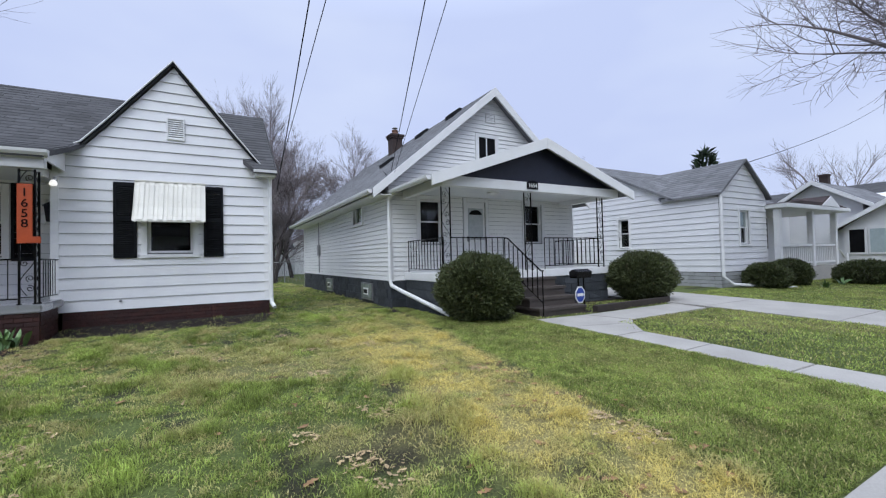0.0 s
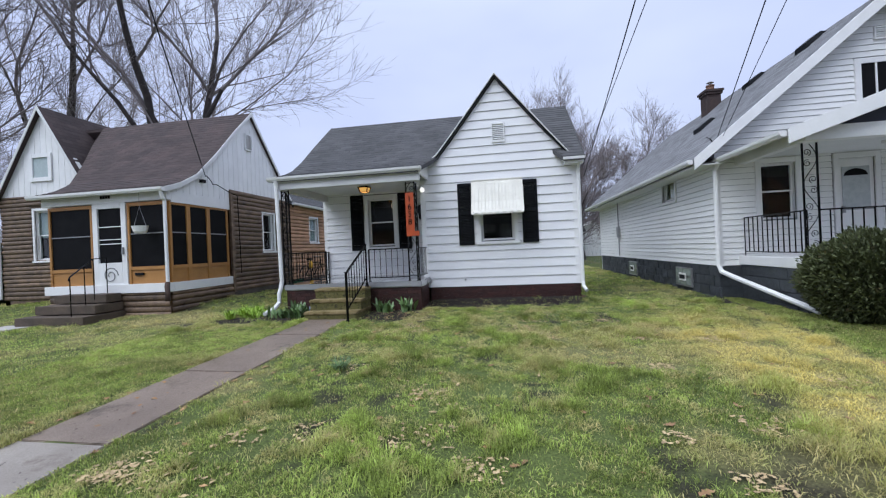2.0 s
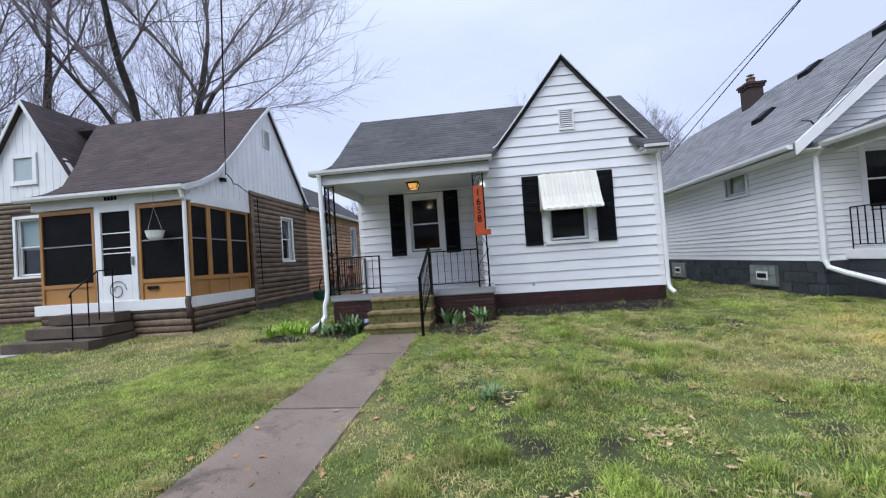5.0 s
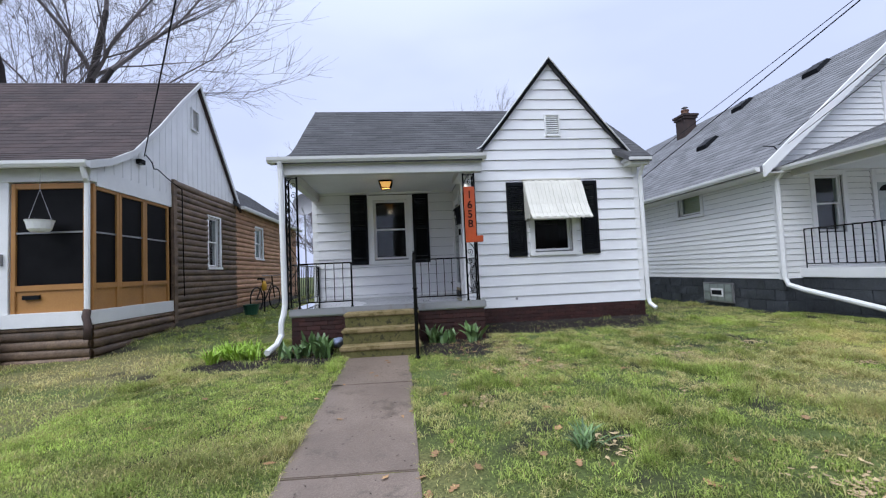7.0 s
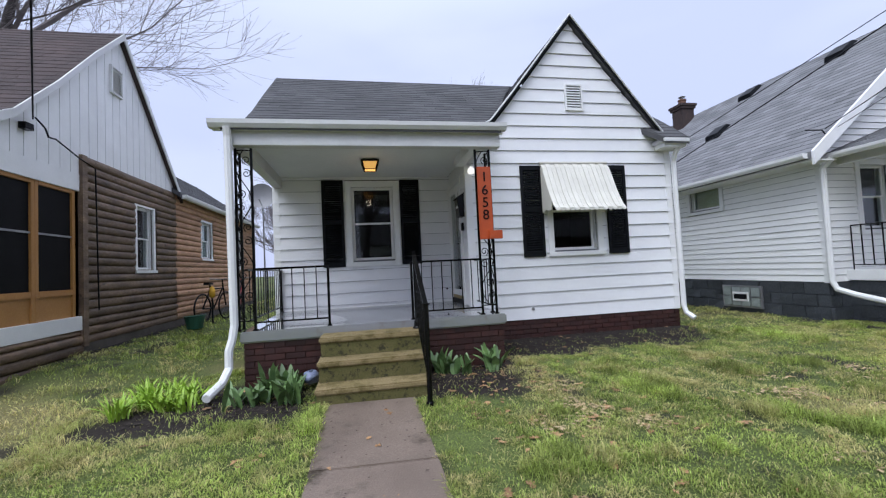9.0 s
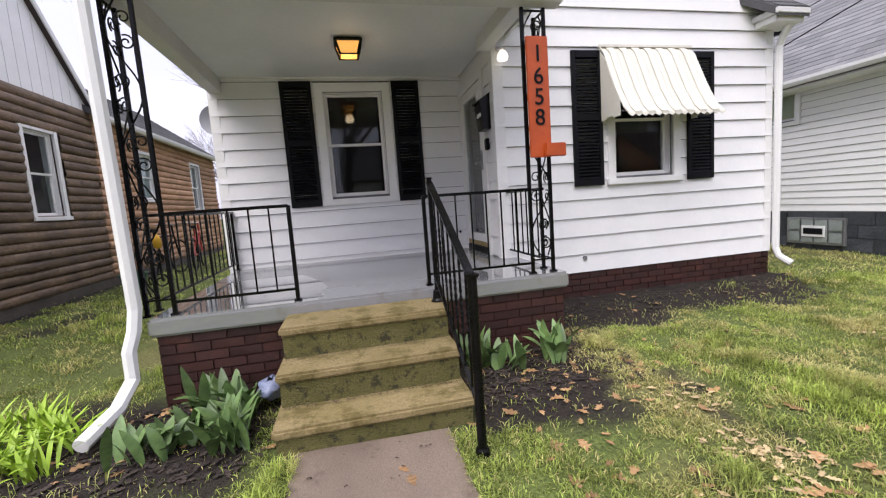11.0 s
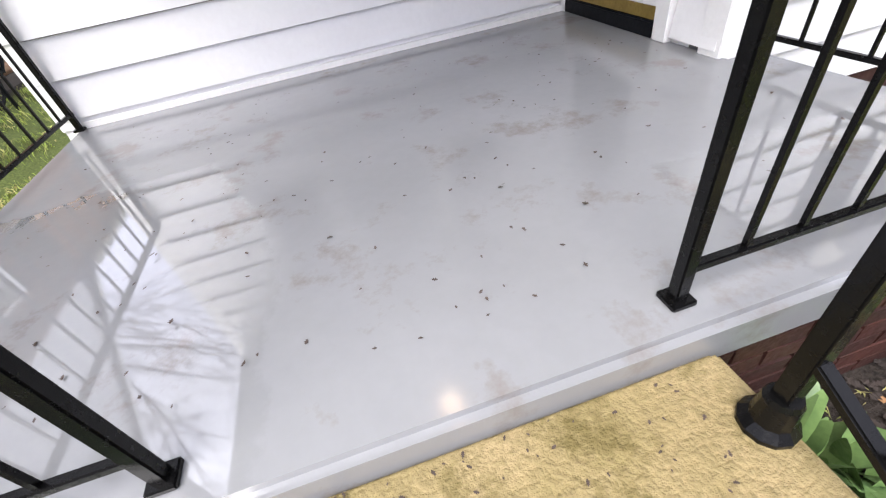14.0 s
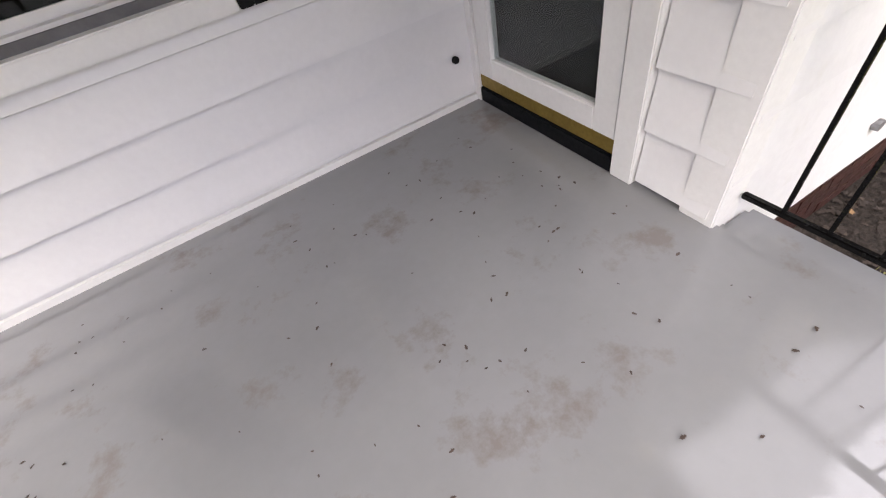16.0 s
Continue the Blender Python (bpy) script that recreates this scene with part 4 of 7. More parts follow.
# front door
def make_door():
    t = WX
    fr = Shape()
    fr.box(t - 0.035, t + 0.10, 0.27, 0.36, PZ, 2.58).box(t - 0.035, t + 0.10, 1.16, 1.205, PZ, 2.58).box(t - 0.034, t + 0.10, 0.36, 1.16, 2.50, 2.58)
    d = part("door", fr, TRIM, house, "white storm door with a full glass panel", bevel=0.004)
    st = Shape()
    st.box(t - 0.025, t + 0.02, 0.365, 0.465, PZ + 0.13, 2.49).box(t - 0.025, t + 0.02, 1.055, 1.155, PZ + 0.13, 2.49).box(t - 0.025, t + 0.02, 0.465, 1.055, 2.38, 2.49).box(t - 0.025, t + 0.02, 0.465, 1.055, PZ + 0.13, PZ + 0.22)
    part("storm_frame", st, TRIM, d, bevel=0.004)
    g = part("pane", Shape().box(t - 0.006, t - 0.002, 0.465, 1.055, PZ + 0.22, 2.38), GLASS, d)
    g.visible_shadow = False
    part("kick_strip", Shape().box(t - 0.022, t + 0.015, 0.365, 1.155, PZ + 0.075, PZ + 0.13), BRASS, d, "dull brass kick strip")
    part("threshold", Shape().box(t - 0.03, t + 0.12, 0.36, 1.16, PZ - 0.002, PZ + 0.07), SHUT, d, "black threshold", bevel=0.006)
    part("handle", Shape().tube([(t - 0.02, 0.42, 1.62), (t - 0.07, 0.42, 1.62), (t - 0.07, 0.52, 1.62)], 0.011, 8), METAL, d, "brushed lever handle")
    part("latch_plate", Shape().box(t - 0.032, t - 0.02, 0.395, 0.445, 1.54, 1.75), METAL, d)
    # inner door in the near-black that stands for the unlit room
    part("inner_door", Shape().box(t + 0.09, t + 0.13, 0.36, 1.16, PZ, 2.5), ROOMSHADE, d)


make_door()
mb = thing("wall_mailbox", (WX - 0.02, 0.2, 1.9), "black metal mailbox with papers fixed beside the door", "mailbox")
part("body", Shape().prism([(WX - 0.022, 0.08, 1.92), (WX - 0.10, 0.08, 1.92), (WX - 0.13, 0.08, 2.2), (WX - 0.022, 0.08, 2.27)], (0, 0.2, 0)), BLACK, mb, bevel=0.004)
part("lid", Shape().prism([(WX - 0.02, 0.07, 2.28), (WX - 0.145, 0.07, 2.20), (WX - 0.145, 0.07, 2.185), (WX - 0.02, 0.07, 2.265)], (0, 0.22, 0)), BLACK, mb)
part("envelope", Shape().box(WX - 0.118, WX - 0.112, 0.11, 0.24, 2.05, 2.3), TRIM, mb, "white envelope")
lb = Shape().box(WX - 0.06, WX - 0.02, 0.15, 0.22, 1.72, 1.84)
tagged(part("lock_box", lb, BLACK, bevel=0.008), "small black lock box beside the door handle", "lock box")

# lamps
lamp = thing("porch_ceiling_lamp", (-4.75, 0.1, 2.76), "square lantern porch lamp with glowing amber glass", "ceiling lamp")
part("plate", Shape().box(-4.85, -4.65, 0.0, 0.2, 2.735, 2.759), BLACK, lamp, bevel=0.004)
fr = Shape()
for a in (-1, 1):
    for b in (-1, 1):
        fr.tube([(-4.75 + a * 0.115, 0.1 + b * 0.115, 2.735), (-4.75 + a * 0.08, 0.1 + b * 0.08, 2.62)], 0.013, 6)
    fr.tube([(-4.75 + a * 0.08, 0.02, 2.62), (-4.75 + a * 0.08, 0.18, 2.62)], 0.007, 6).tube([(-4.83, 0.1 + a * 0.08, 2.62), (-4.67, 0.1 + a * 0.08, 2.62)], 0.007, 6)
    fr.tube([(-4.75 + a * 0.115, -0.015, 2.735), (-4.75 + a * 0.115, 0.215, 2.735)], 0.014, 6).tube([(-4.865, 0.1 + a * 0.115, 2.735), (-4.635, 0.1 + a * 0.115, 2.735)], 0.014, 6)
part("lantern_frame", fr, BLACK, lamp)
AMBER = glow_mat("amber_lamp_glass", (1.0, 0.5, 0.12), 0.55)
part("glass", Shape().hexa([(-4.825, 0.025, 2.622), (-4.675, 0.025, 2.622), (-4.675, 0.175, 2.622), (-4.825, 0.175, 2.622)],
                           [(-4.86, -0.01, 2.733), (-4.64, -0.01, 2.733), (-4.64, 0.21, 2.733), (-4.86, 0.21, 2.733)]), AMBER, lamp, "amber glass, lit")
pl = bpy.data.lights.new("porch_lamp_light", "POINT")
pl.energy, pl.color, pl.shadow_soft_size = 0.9, (1.0, 0.78, 0.52), 0.07
new("porch_lamp_light", pl).location = Vector((-4.75, 0.1, 2.54)) * K
flood = thing("flood_light", (-3.33, -0.12, 2.60), "small white flood light, lit, under the eave", "lamp")
part("bulb", Shape().lathe(-3.33, -0.14, [(0.02, 2.60), (0.045, 2.575), (0.055, 2.54), (0.045, 2.51), (0.01, 2.50)], 12), glow_mat("warm_bulb", (1.0, 0.92, 0.80), 0.9), flood, smooth=True)
part("holder", Shape().tube([(-3.33, -0.03, 2.66), (-3.33, -0.13, 2.60)], 0.028, 10), TRIM, flood)


# iron work
def post(parent, x, y, z0, z1, r=0.0135, foot=True, name="post"):
    s = Shape().box(x - r, x + r, y - r, y + r, z0, z1)
    p = part(name, s, BLACK, parent, bevel=0.003)
    if foot:
        part("foot", Shape().box(x - r * 1.9, x + r * 1.9, y - r * 1.9, y + r * 1.9, z0, z0 + 0.014), BLACK, p, bevel=0.003)
    return p


def rail_run(name, p, q, z0, n, end_posts, label):
    """A straight iron railing on the porch floor, from p to q."""
    (xa, ya), (xb, yb) = p, q
    t = thing(name, ((xa + xb) / 2, (ya + yb) / 2, z0), label, "railing", "iron railings of the porch")
    L = math.hypot(xb - xa, yb - ya)
    ux, uy = (xb - xa) / L, (yb - ya) / L
    for z, h, wd, nm in ((z0 + 0.655, 0.022, 0.018, "top_rail"), (z0 + 0.075, 0.018, 0.010, "bottom_rail")):
        a = [(xa - uy * wd, ya + ux * wd), (xb - uy * wd, yb + ux * wd), (xb + uy * wd, yb - ux * wd), (xa + uy * wd, ya - ux * wd)]
        part(nm, Shape().hexa([(x, y, z) for x, y in a], [(x, y, z + h) for x, y in a]), BLACK, t, bevel=0.003)
    for i in range(n):
        k = (i + 1) / (n + 1)
        x, y = xa + (xb - xa) * k, ya + (yb - ya) * k
        part("baluster", Shape().box(x - 0.0052, x + 0.0052, y - 0.0052, y + 0.0052, z0 + 0.08, z0 + 0.66), BLACK, t)
    for x, y in end_posts:
        post(t, x, y, z0, z0 + 0.67)
    return t


rail_run("porch_railing", (-6.07, -0.97), (-5.29, -0.97), PZ, 5, [(-5.29, -0.97)], "black iron porch railing beside the steps")
rail_run("porch_railing", (-4.345, -0.97), (-3.50, -0.97), PZ, 6, [(-4.345, -0.97)], "black iron porch railing beside the steps")
rail_run("porch_railing", (-6.2, -0.80), (-6.2, 1.2), PZ, 14, [(-6.2, 1.17)], "black iron railing along the porch side")
rail_run("porch_railing", (-3.31, -0.80), (-3.31, -0.03), PZ, 6, [], "short black iron railing at the porch end")


def column(x0, x1, y0, y1, zt, label):
    t = thing("porch_column", ((x0 + x1) / 2, (y0 + y1) / 2, PZ), label, "column", "wrought iron porch columns")
    for x, y in ((x0, y0), (x1, y0), (x0 if x0 < -5 else x1, y1)):
        post(t, x, y, PZ, zt, 0.013)
    iron_panel(t, facing("y", y0, -1), x0, x1, PZ + 0.12, zt - 0.02)
    xs = x0 if x0 < -5 else x1
    iron_panel(t, facing("x", xs, -1), y0, y1, PZ + 0.12, zt - 0.02)
    for z in (PZ + 0.10, zt - 0.03):
        part("cross_bar", Shape().box(x0, x1, y0 - 0.006, y0 + 0.006, z, z + 0.012), BLACK, t)
        part("cross_bar", Shape().box(xs - 0.006, xs + 0.006, y0, y1, z, z + 0.012), BLACK, t)


column(-6.235, -6.07, -0.97, -0.80, 2.61, "black wrought iron scroll column at the porch corner")
column(-3.50, -3.325, -0.97, -0.80, 2.61, "black wrought iron scroll column behind the number board")

# number board
nb = thing("number_board", (-3.42, -1.0, 1.5), "orange painted wooden number board tied to the iron column", "house sign")
part("board", Shape().box(-3.505, -3.335, -1.045, -1.02, 1.50, 2.38), ORANGE, nb, bevel=0.004)
part("ledge", Shape().box(-3.40, -3.235, -1.085, -1.047, 1.50, 1.60), ORANGE, nb, bevel=0.006)


def text(s, size, m, parent, material, name="lettering", depth=0.004):
    cu = bpy.data.curves.new(name, "FONT")
    cu.body, cu.size, cu.align_x, cu.align_y, cu.extrude = s, size, "CENTER", "CENTER", depth
    tmp = bpy.data.objects.new(name, cu)
    scene.collection.objects.link(tmp)
    bpy.context.view_layer.update()
    me = bpy.data.meshes.new_from_object(tmp.evaluated_get(bpy.context.evaluated_depsgraph_get()))
    bpy.data.objects.remove(tmp)
    me.transform(m)
    return part(name, me, material, parent)


for ch, z in zip("1658", (2.25, 2.09, 1.94, 1.79)):
    text(ch, 0.17, pose(-3.42, -1.048, z, 90, 0, 0), nb, BLACK, "numeral")

# steps
steps = thing("front_steps", (-4.84, -1.4, 0), "three worn concrete steps stained green with moss", "steps", kind="structure")
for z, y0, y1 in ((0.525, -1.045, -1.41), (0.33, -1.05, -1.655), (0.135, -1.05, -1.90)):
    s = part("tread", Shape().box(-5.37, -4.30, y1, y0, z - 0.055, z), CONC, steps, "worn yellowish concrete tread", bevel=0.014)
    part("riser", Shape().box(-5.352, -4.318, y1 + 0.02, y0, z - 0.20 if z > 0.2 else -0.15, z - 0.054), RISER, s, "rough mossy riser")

# stair railing
sr = thing("stair_railing", (-4.36, -1.7, 0), "black iron stair railing with twisted balusters", "railing")
post(sr, -4.335, -1.19, 0.525, 1.375, 0.0145)
part("foot", Shape().lathe(-4.335, -1.19, [(0.045, 0.525), (0.045, 0.535), (0.032, 0.55), (0.028, 0.60), (0.024, 0.61)], 12), BLACK, sr)
part("newel", Shape().lathe(-4.365, -2.19, [(0.0235, -0.07), (0.0235, 0.865)], 16), BLACK, sr, "round black newel post")
part("foot", Shape().lathe(-4.365, -2.19, [(0.05, -0.07), (0.05, -0.05), (0.036, -0.03), (0.034, 0.02), (0.028, 0.03)], 12), BLACK, sr)
part("cap", Shape().lathe(-4.365, -2.19, [(0.028, 0.860), (0.036, 0.868), (0.036, 0.878), (0.02, 0.884), (0.001, 0.885)], 14), BLACK, sr)
part("cap", Shape().box(-4.356, -4.314, -1.211, -1.169, 1.375, 1.388), BLACK, sr, bevel=0.004)


def slanted(x0, x1, y0, y1, za, zb, h, w):
    return Shape().hexa([(x0 - w, y0, za), (x0 + w, y0, za), (x1 + w, y1, zb), (x1 - w, y1, zb)], [(x0 - w, y0, za + h), (x0 + w, y0, za + h), (x1 + w, y1, zb + h), (x1 - w, y1, zb + h)])


part("hand_rail", slanted(-4.335, -4.365, -1.19, -2.19, 1.345, 0.845, 0.026, 0.022), BLACK, sr, bevel=0.006)
part("bottom_rail", slanted(-4.335, -4.365, -1.19, -2.19, 0.70, 0.20, 0.02, 0.012), BLACK, sr, bevel=0.003)


def twisted(x, y, z0, z1, r=0.0052):
    s = Shape()
    n = 28
    for i in range(n + 1):
        k = i / n
        tw = 2.5 * math.pi * max(0.0, min(1.0, (k - 0.25) / 0.5)) * 1.6
        rr = r * (1 + 0.55 * max(0, 1 - abs(k - 0.5) / 0.28) * abs(math.sin(tw * 1.0)))
        for c in range(4):
            a = tw + c * math.pi / 2 + math.pi / 4
            s.v.append((x + rr * 1.4 * math.cos(a), y + rr * 1.4 * math.sin(a), z0 + (z1 - z0) * k))
        if i:
            for c in range(4):
                a, b = (i - 1) * 4 + c, (i - 1) * 4 + (c + 1) % 4
                s.f.append((a, b, b + 4, a + 4))
    return s


for i in range(7):
    k = (i + 1) / 8
    part("baluster", twisted(-4.335 - 0.03 * k, -1.19 - k, 0.715 - 0.5 * k, 1.35 - 0.5 * k), BLACK, sr, "twisted iron baluster")

# ---- the brown log-sided neighbour with a screened porch ----
nx0, nx1, ny, npy = -16.45, -8.95, 1.06, -1.04
cabin = thing("house", (-12.5, 2.0, 0.1), "brown log-sided house with white gables and a screened porch", "house")
nside, nfront, npf = facing("x", nx1, 1), facing("y", ny, -1), facing("y", npy, -1)


def logs(wall, to, u0, u1, z0, z1, step, material, holes=(), seed=1):
    """Half-round log siding, one course each."""
    rnd = random.Random(seed)
    z = z0
    while z < z1 - 0.02:
        h = step * rnd.uniform(0.92, 1.08)
        top = min(z + h, z1)
        segs = [(u0, u1)]
        for a in holes:
            if a[2] < (z + top) / 2 < a[3]:
                segs = [q for p in segs for q in (((p[0], a[0]), (a[1], p[1])) if a[0] > p[0] and a[1] < p[1] else (p,))]
        for p, q in segs:
            s = Shape()
            # uneven lengths along the course
            cuts = [p]
            while cuts[-1] < q - 0.9:
                cuts.append(min(q, cuts[-1] + rnd.uniform(0.25, 0.6)))
            cuts[-1] = q if len(cuts) > 1 else cuts[-1]
            if len(cuts) == 1:
                cuts.append(q)
            dd = [rnd.uniform(0.030, 0.062) for _ in cuts]
            n = 5
            n0 = len(s.v)
            for u, d in zip(cuts, dd):
                for k in range(n + 1):
                    w = math.pi * k / n
                    s.v.append(to(u, 0.002 + d * math.sin(w) ** 0.6, z + (top - z) * (0.5 - 0.5 * math.cos(w))))
            for i in range(len(cuts) - 1):
                for k in range(n):
                    a = n0 + i * (n + 1) + k
                    s.f.append((a, a + n + 1, a + n + 2, a + 1))
            part("log", s, material, wall, smooth=True)
        z = top


nh = [(2.58, 3.17, 1.42, 2.58)]
nh2 = [(5.62, 6.3, 1.72, 2.64), (8.45, 9.1, 1.5, 2.70)]
w = part("wall", wall_shell(nside, ny, 4.12, 0.1, 3.12, nh), LOG, cabin, "dark brown log siding")
logs(w, nside, ny, 4.12, 0.32, 3.12, 0.128, LOG, [(2.49, 3.26, 1.34, 2.66)], 11)
part("corner_log", Shape().box(nx1 + 0.005, nx1 + 0.07, ny - 0.02, ny + 0.09, 0.3, 3.1), LOG, w)
w = part("wall", wall_shell(nside, 4.12, 10.5, 0.1, 3.12, nh2), LOGT, cabin, "tan log siding further back")
logs(w, nside, 4.12, 10.5, 0.34, 3.12, 0.128, LOGT, [(5.54, 6.38, 1.64, 2.72), (8.37, 9.18, 1.42, 2.78)], 12)
nfh = [(-15.28, -14.53, 1.43, 2.88)]
w = part("wall", wall_shell(nfront, nx0, nx1, 0.1, 3.3, nfh), LOG, cabin, "dark brown log siding")
logs(w, nfront, nx0, -12.1, 0.25, 3.34, 0.128, LOG, [(-15.37, -14.44, 1.35, 2.97)], 13)
part("wall", Shape().box(nx0, nx0 + 0.16, ny, 10.5, 0.0, 3.2), LOG, cabin)
part("wall", Shape().box(nx0, nx1, 10.35, 10.5, 0.0, 3.2), LOG, cabin)
window(cabin, nside, *nh[0], casing=0.07)
for h in nh2:
    window(cabin, nside, *h, casing=0.06, inner=(BLIND, 0.0 if h[0] < 7 else 1.0))
window(cabin, nfront, *nfh[0], casing=0.08, inner=(BLIND, 0.9))
for a, b in ((ny, 10.5), ):
    part("foundation", ubox(Shape(), nside, a, b, -0.1, 0.03, -0.1, 0.33), mat("dirty_foundation", (0.11, 0.095, 0.08), (0.07, 0.06, 0.05), 0.9, 3, 40, 0.6), cabin)
# gables of upright white boards
flare = [(-1.22, 2.84), (-0.75, 3.0), (-0.23, 3.28), (0.5, 3.95), (1.27, 4.74), (2.08, 5.50), (4.2, 3.14)]
gy = [p[0] for p in flare]
gz = [p[1] for p in flare]
g = part("gable_wall", Shape().prism([nside(-1.0, 0, 2.75)] + [nside(y, 0, z - 0.05) for y, z in flare[1:-1]] + [nside(4.12, 0, 3.12), nside(ny, 0, 3.02), nside(-1.0, 0, 2.72)], (-0.12, 0, 0)), TRIM, cabin, "white board gable")
y = -0.98
while y < 4.05:
    b = min(y + 0.205, 4.1)
    lo = lambda v: 2.70 + (0.30 if v > ny - 0.02 else 0.0) + (0.1 * (v - ny) / 3 if v > ny else 0)
    m0, m1 = y + 0.006, b - 0.006
    zs = [np.interp(v, gy, gz) - 0.045 for v in (m0, m1)]
    if min(zs) > lo(m0) + 0.03:
        part("gable_board", Shape().hexa([nside(m0, 0.002, lo(m0)), nside(m1, 0.002, lo(m0)), nside(m1, 0.022, lo(m0)), nside(m0, 0.022, lo(m0))],
                                         [nside(m0, 0.002, zs[0]), nside(m1, 0.002, zs[1]), nside(m1, 0.022, zs[1]), nside(m0, 0.022, zs[0])]), TRIM, g)
    y = b
gw = facing("y", ny, -1)
g = part("gable_wall", Shape().prism([(nx0, ny, 3.3), (-13.2, ny, 3.3), (-14.85, ny, 5.85)], (0, 0.12, 0)), TRIM, cabin, "white board gable")
x = nx0 + 0.05
while x < -13.25:
    b = x + 0.205
    zs = [5.82 - abs(v + 14.85) * 1.56 for v in (x + 0.006, b - 0.006)]
    if min(zs) > 3.40:
        part("gable_board", Shape().hexa([gw(x + 0.006, 0.002, 3.34), gw(b - 0.006, 0.002, 3.34), gw(b - 0.006, 0.022, 3.34), gw(x + 0.006, 0.022, 3.34)],
                                         [gw(x + 0.006, 0.002, zs[0]), gw(b - 0.006, 0.002, zs[1]), gw(b - 0.006, 0.022, zs[1]), gw(x + 0.006, 0.022, zs[0])]), TRIM, g)
    x = b
s = Shape()
for a, b, c, d in ((-15.34, -15.22, 3.74, 4.56), (-14.68, -14.56, 3.74, 4.56), (-15.22, -14.68, 3.74, 3.86), (-15.22, -14.68, 4.44, 4.56)):
    ubox(s, gw, a, b, 0.02, 0.07, c, d)
gwin = part("window", s, TRIM, cabin, "white framed attic window", bevel=0.004)
part("pane", ubox(Shape(), gw, -15.22, -14.68, 0.024, 0.03, 3.86, 4.44), BLIND, gwin)
vent(cabin, nside, 1.80, 2.13, 4.36, 4.84, 8, 0.07)
# roofs
roof_slope(cabin, [(c, z) for c, z in flare[:6]], "x", -12.3, -8.84, SHINGB, seed=21, trim_a=lambda c, z: (min(-12.35 - max(0, z - 3.1) * 0.66, -12.35), -8.84))
roof_slope(cabin, [(4.35, 3.0), (2.08, 5.5)], "x", nx0, -8.84, SHINGB, seed=22)
roof_slope(cabin, [(-13.0, 3.12), (-13.3, 3.40), (-14.85, 5.92)], "y", 0.9, 3.5, SHINGB, 0.06, seed=23, trim_a=lambda c, z: (0.9, max(1.0, min(3.2, -1.2 + (z - 2.84) * 1.24 + 1.0))))
roof_slope(cabin, [(-16.75, 3.1), (-16.4, 3.42), (-14.85, 5.92)], "y", 0.9, 4.2, SHINGB, 0.06, seed=24)
roof_slope(cabin, [(-8.76, 3.08), (-10.9, 4.6)], "y", 4.0, 10.7, SHING, seed=25)
roof_slope(cabin, [(-13.1, 3.08), (-10.9, 4.6)], "y", 4.0, 10.7, SHING, seed=26)
rk = Shape()
for (a, za), (b, zb) in zip(flare, flare[1:]):
    rk.hexa([(-8.845, a, za - 0.10), (-8.845, b, zb - 0.10), (-8.845, b, zb + 0.014), (-8.845, a, za + 0.014)], [(-8.825, a, za - 0.10), (-8.825, b, zb - 0.10), (-8.825, b, zb + 0.014), (-8.825, a, za + 0.014)])
part("rake_board", rk, GREYP, cabin)
rk = Shape()
for prof in ([(-13.3, 3.40), (-14.85, 5.92)], [(-16.7, 3.1), (-16.4, 3.42), (-14.85, 5.92)]):
    for (a, za), (b, zb) in zip(prof, prof[1:]):
        rk.hexa([(a, 0.88, za - 0.12), (b, 0.88, zb - 0.12), (b, 0.88, zb + 0.014), (a, 0.88, za + 0.014)], [(a, 0.9, za - 0.12), (b, 0.9, zb - 0.12), (b, 0.9, zb + 0.014), (a, 0.9, za + 0.014)])
part("rake_board", rk, GREYP, cabin)
gutter(cabin, (-12.35, -1.22, 2.84), (-8.82, -1.22, 2.84), (0, -1, 0))
gutter(cabin, (-8.77, 4.1, 3.06), (-8.77, 10.6, 3.06), (1, 0, 0))
spout(cabin, [(-8.90, -1.26, 2.78), (-8.90, -1.20, 2.62), (-8.93, -1.12, 2.55), (-8.93, -1.12, 0.70)])
part("drain_pipe", Shape().tube([(-8.93, -1.12, 0.75), (-8.92, -1.16, 0.66), (-8.85, -1.22, 0.55), (-8.84, -1.24, 0.35)], 0.05, 8), RUST, cabin, "dark corrugated drain pipe", smooth=True)
spout(cabin, [(-16.5, 0.98, 3.1), (-16.5, 0.98, 0.3)])
# screened porch
px0 = -12.12
part("header", Shape().box(px0 - 0.12, nx1 + 0.03, npy - 0.03, npy + 0.10, 2.60, 2.84), TRIM, cabin, "white porch header", bevel=0.004)
part("header", Shape().box(nx1 - 0.10, nx1 + 0.028, npy + 0.10, ny, 2.55, 2.80), TRIM, cabin, bevel=0.004)
part("porch_ceiling", Shape().box(px0, nx1 - 0.1, npy + 0.1, ny, 2.62, 2.66), CEIL, cabin)
part("skirt_board", Shape().box(px0 - 0.10, nx1 + 0.05, npy - 0.05, npy + 0.08, 0.54, 0.74), TRIM, cabin, "white skirt board", bevel=0.004)
part("skirt_board", Shape().box(nx1 - 0.08, nx1 + 0.048, npy + 0.08, ny, 0.54, 0.74), TRIM, cabin, bevel=0.004)
pb_ = part("porch_base", Shape().box(px0, nx1 - 0.01, npy + 0.02, ny, -0.1, 0.60), LOG, cabin, "log-sided porch base")
logs(pb_, facing("y", npy + 0.02, -1), px0, nx1, -0.05, 0.54, 0.13, LOG, (), 15)
logs(pb_, nside, npy + 0.02, ny, -0.05, 0.54, 0.13, LOG, (), 16)
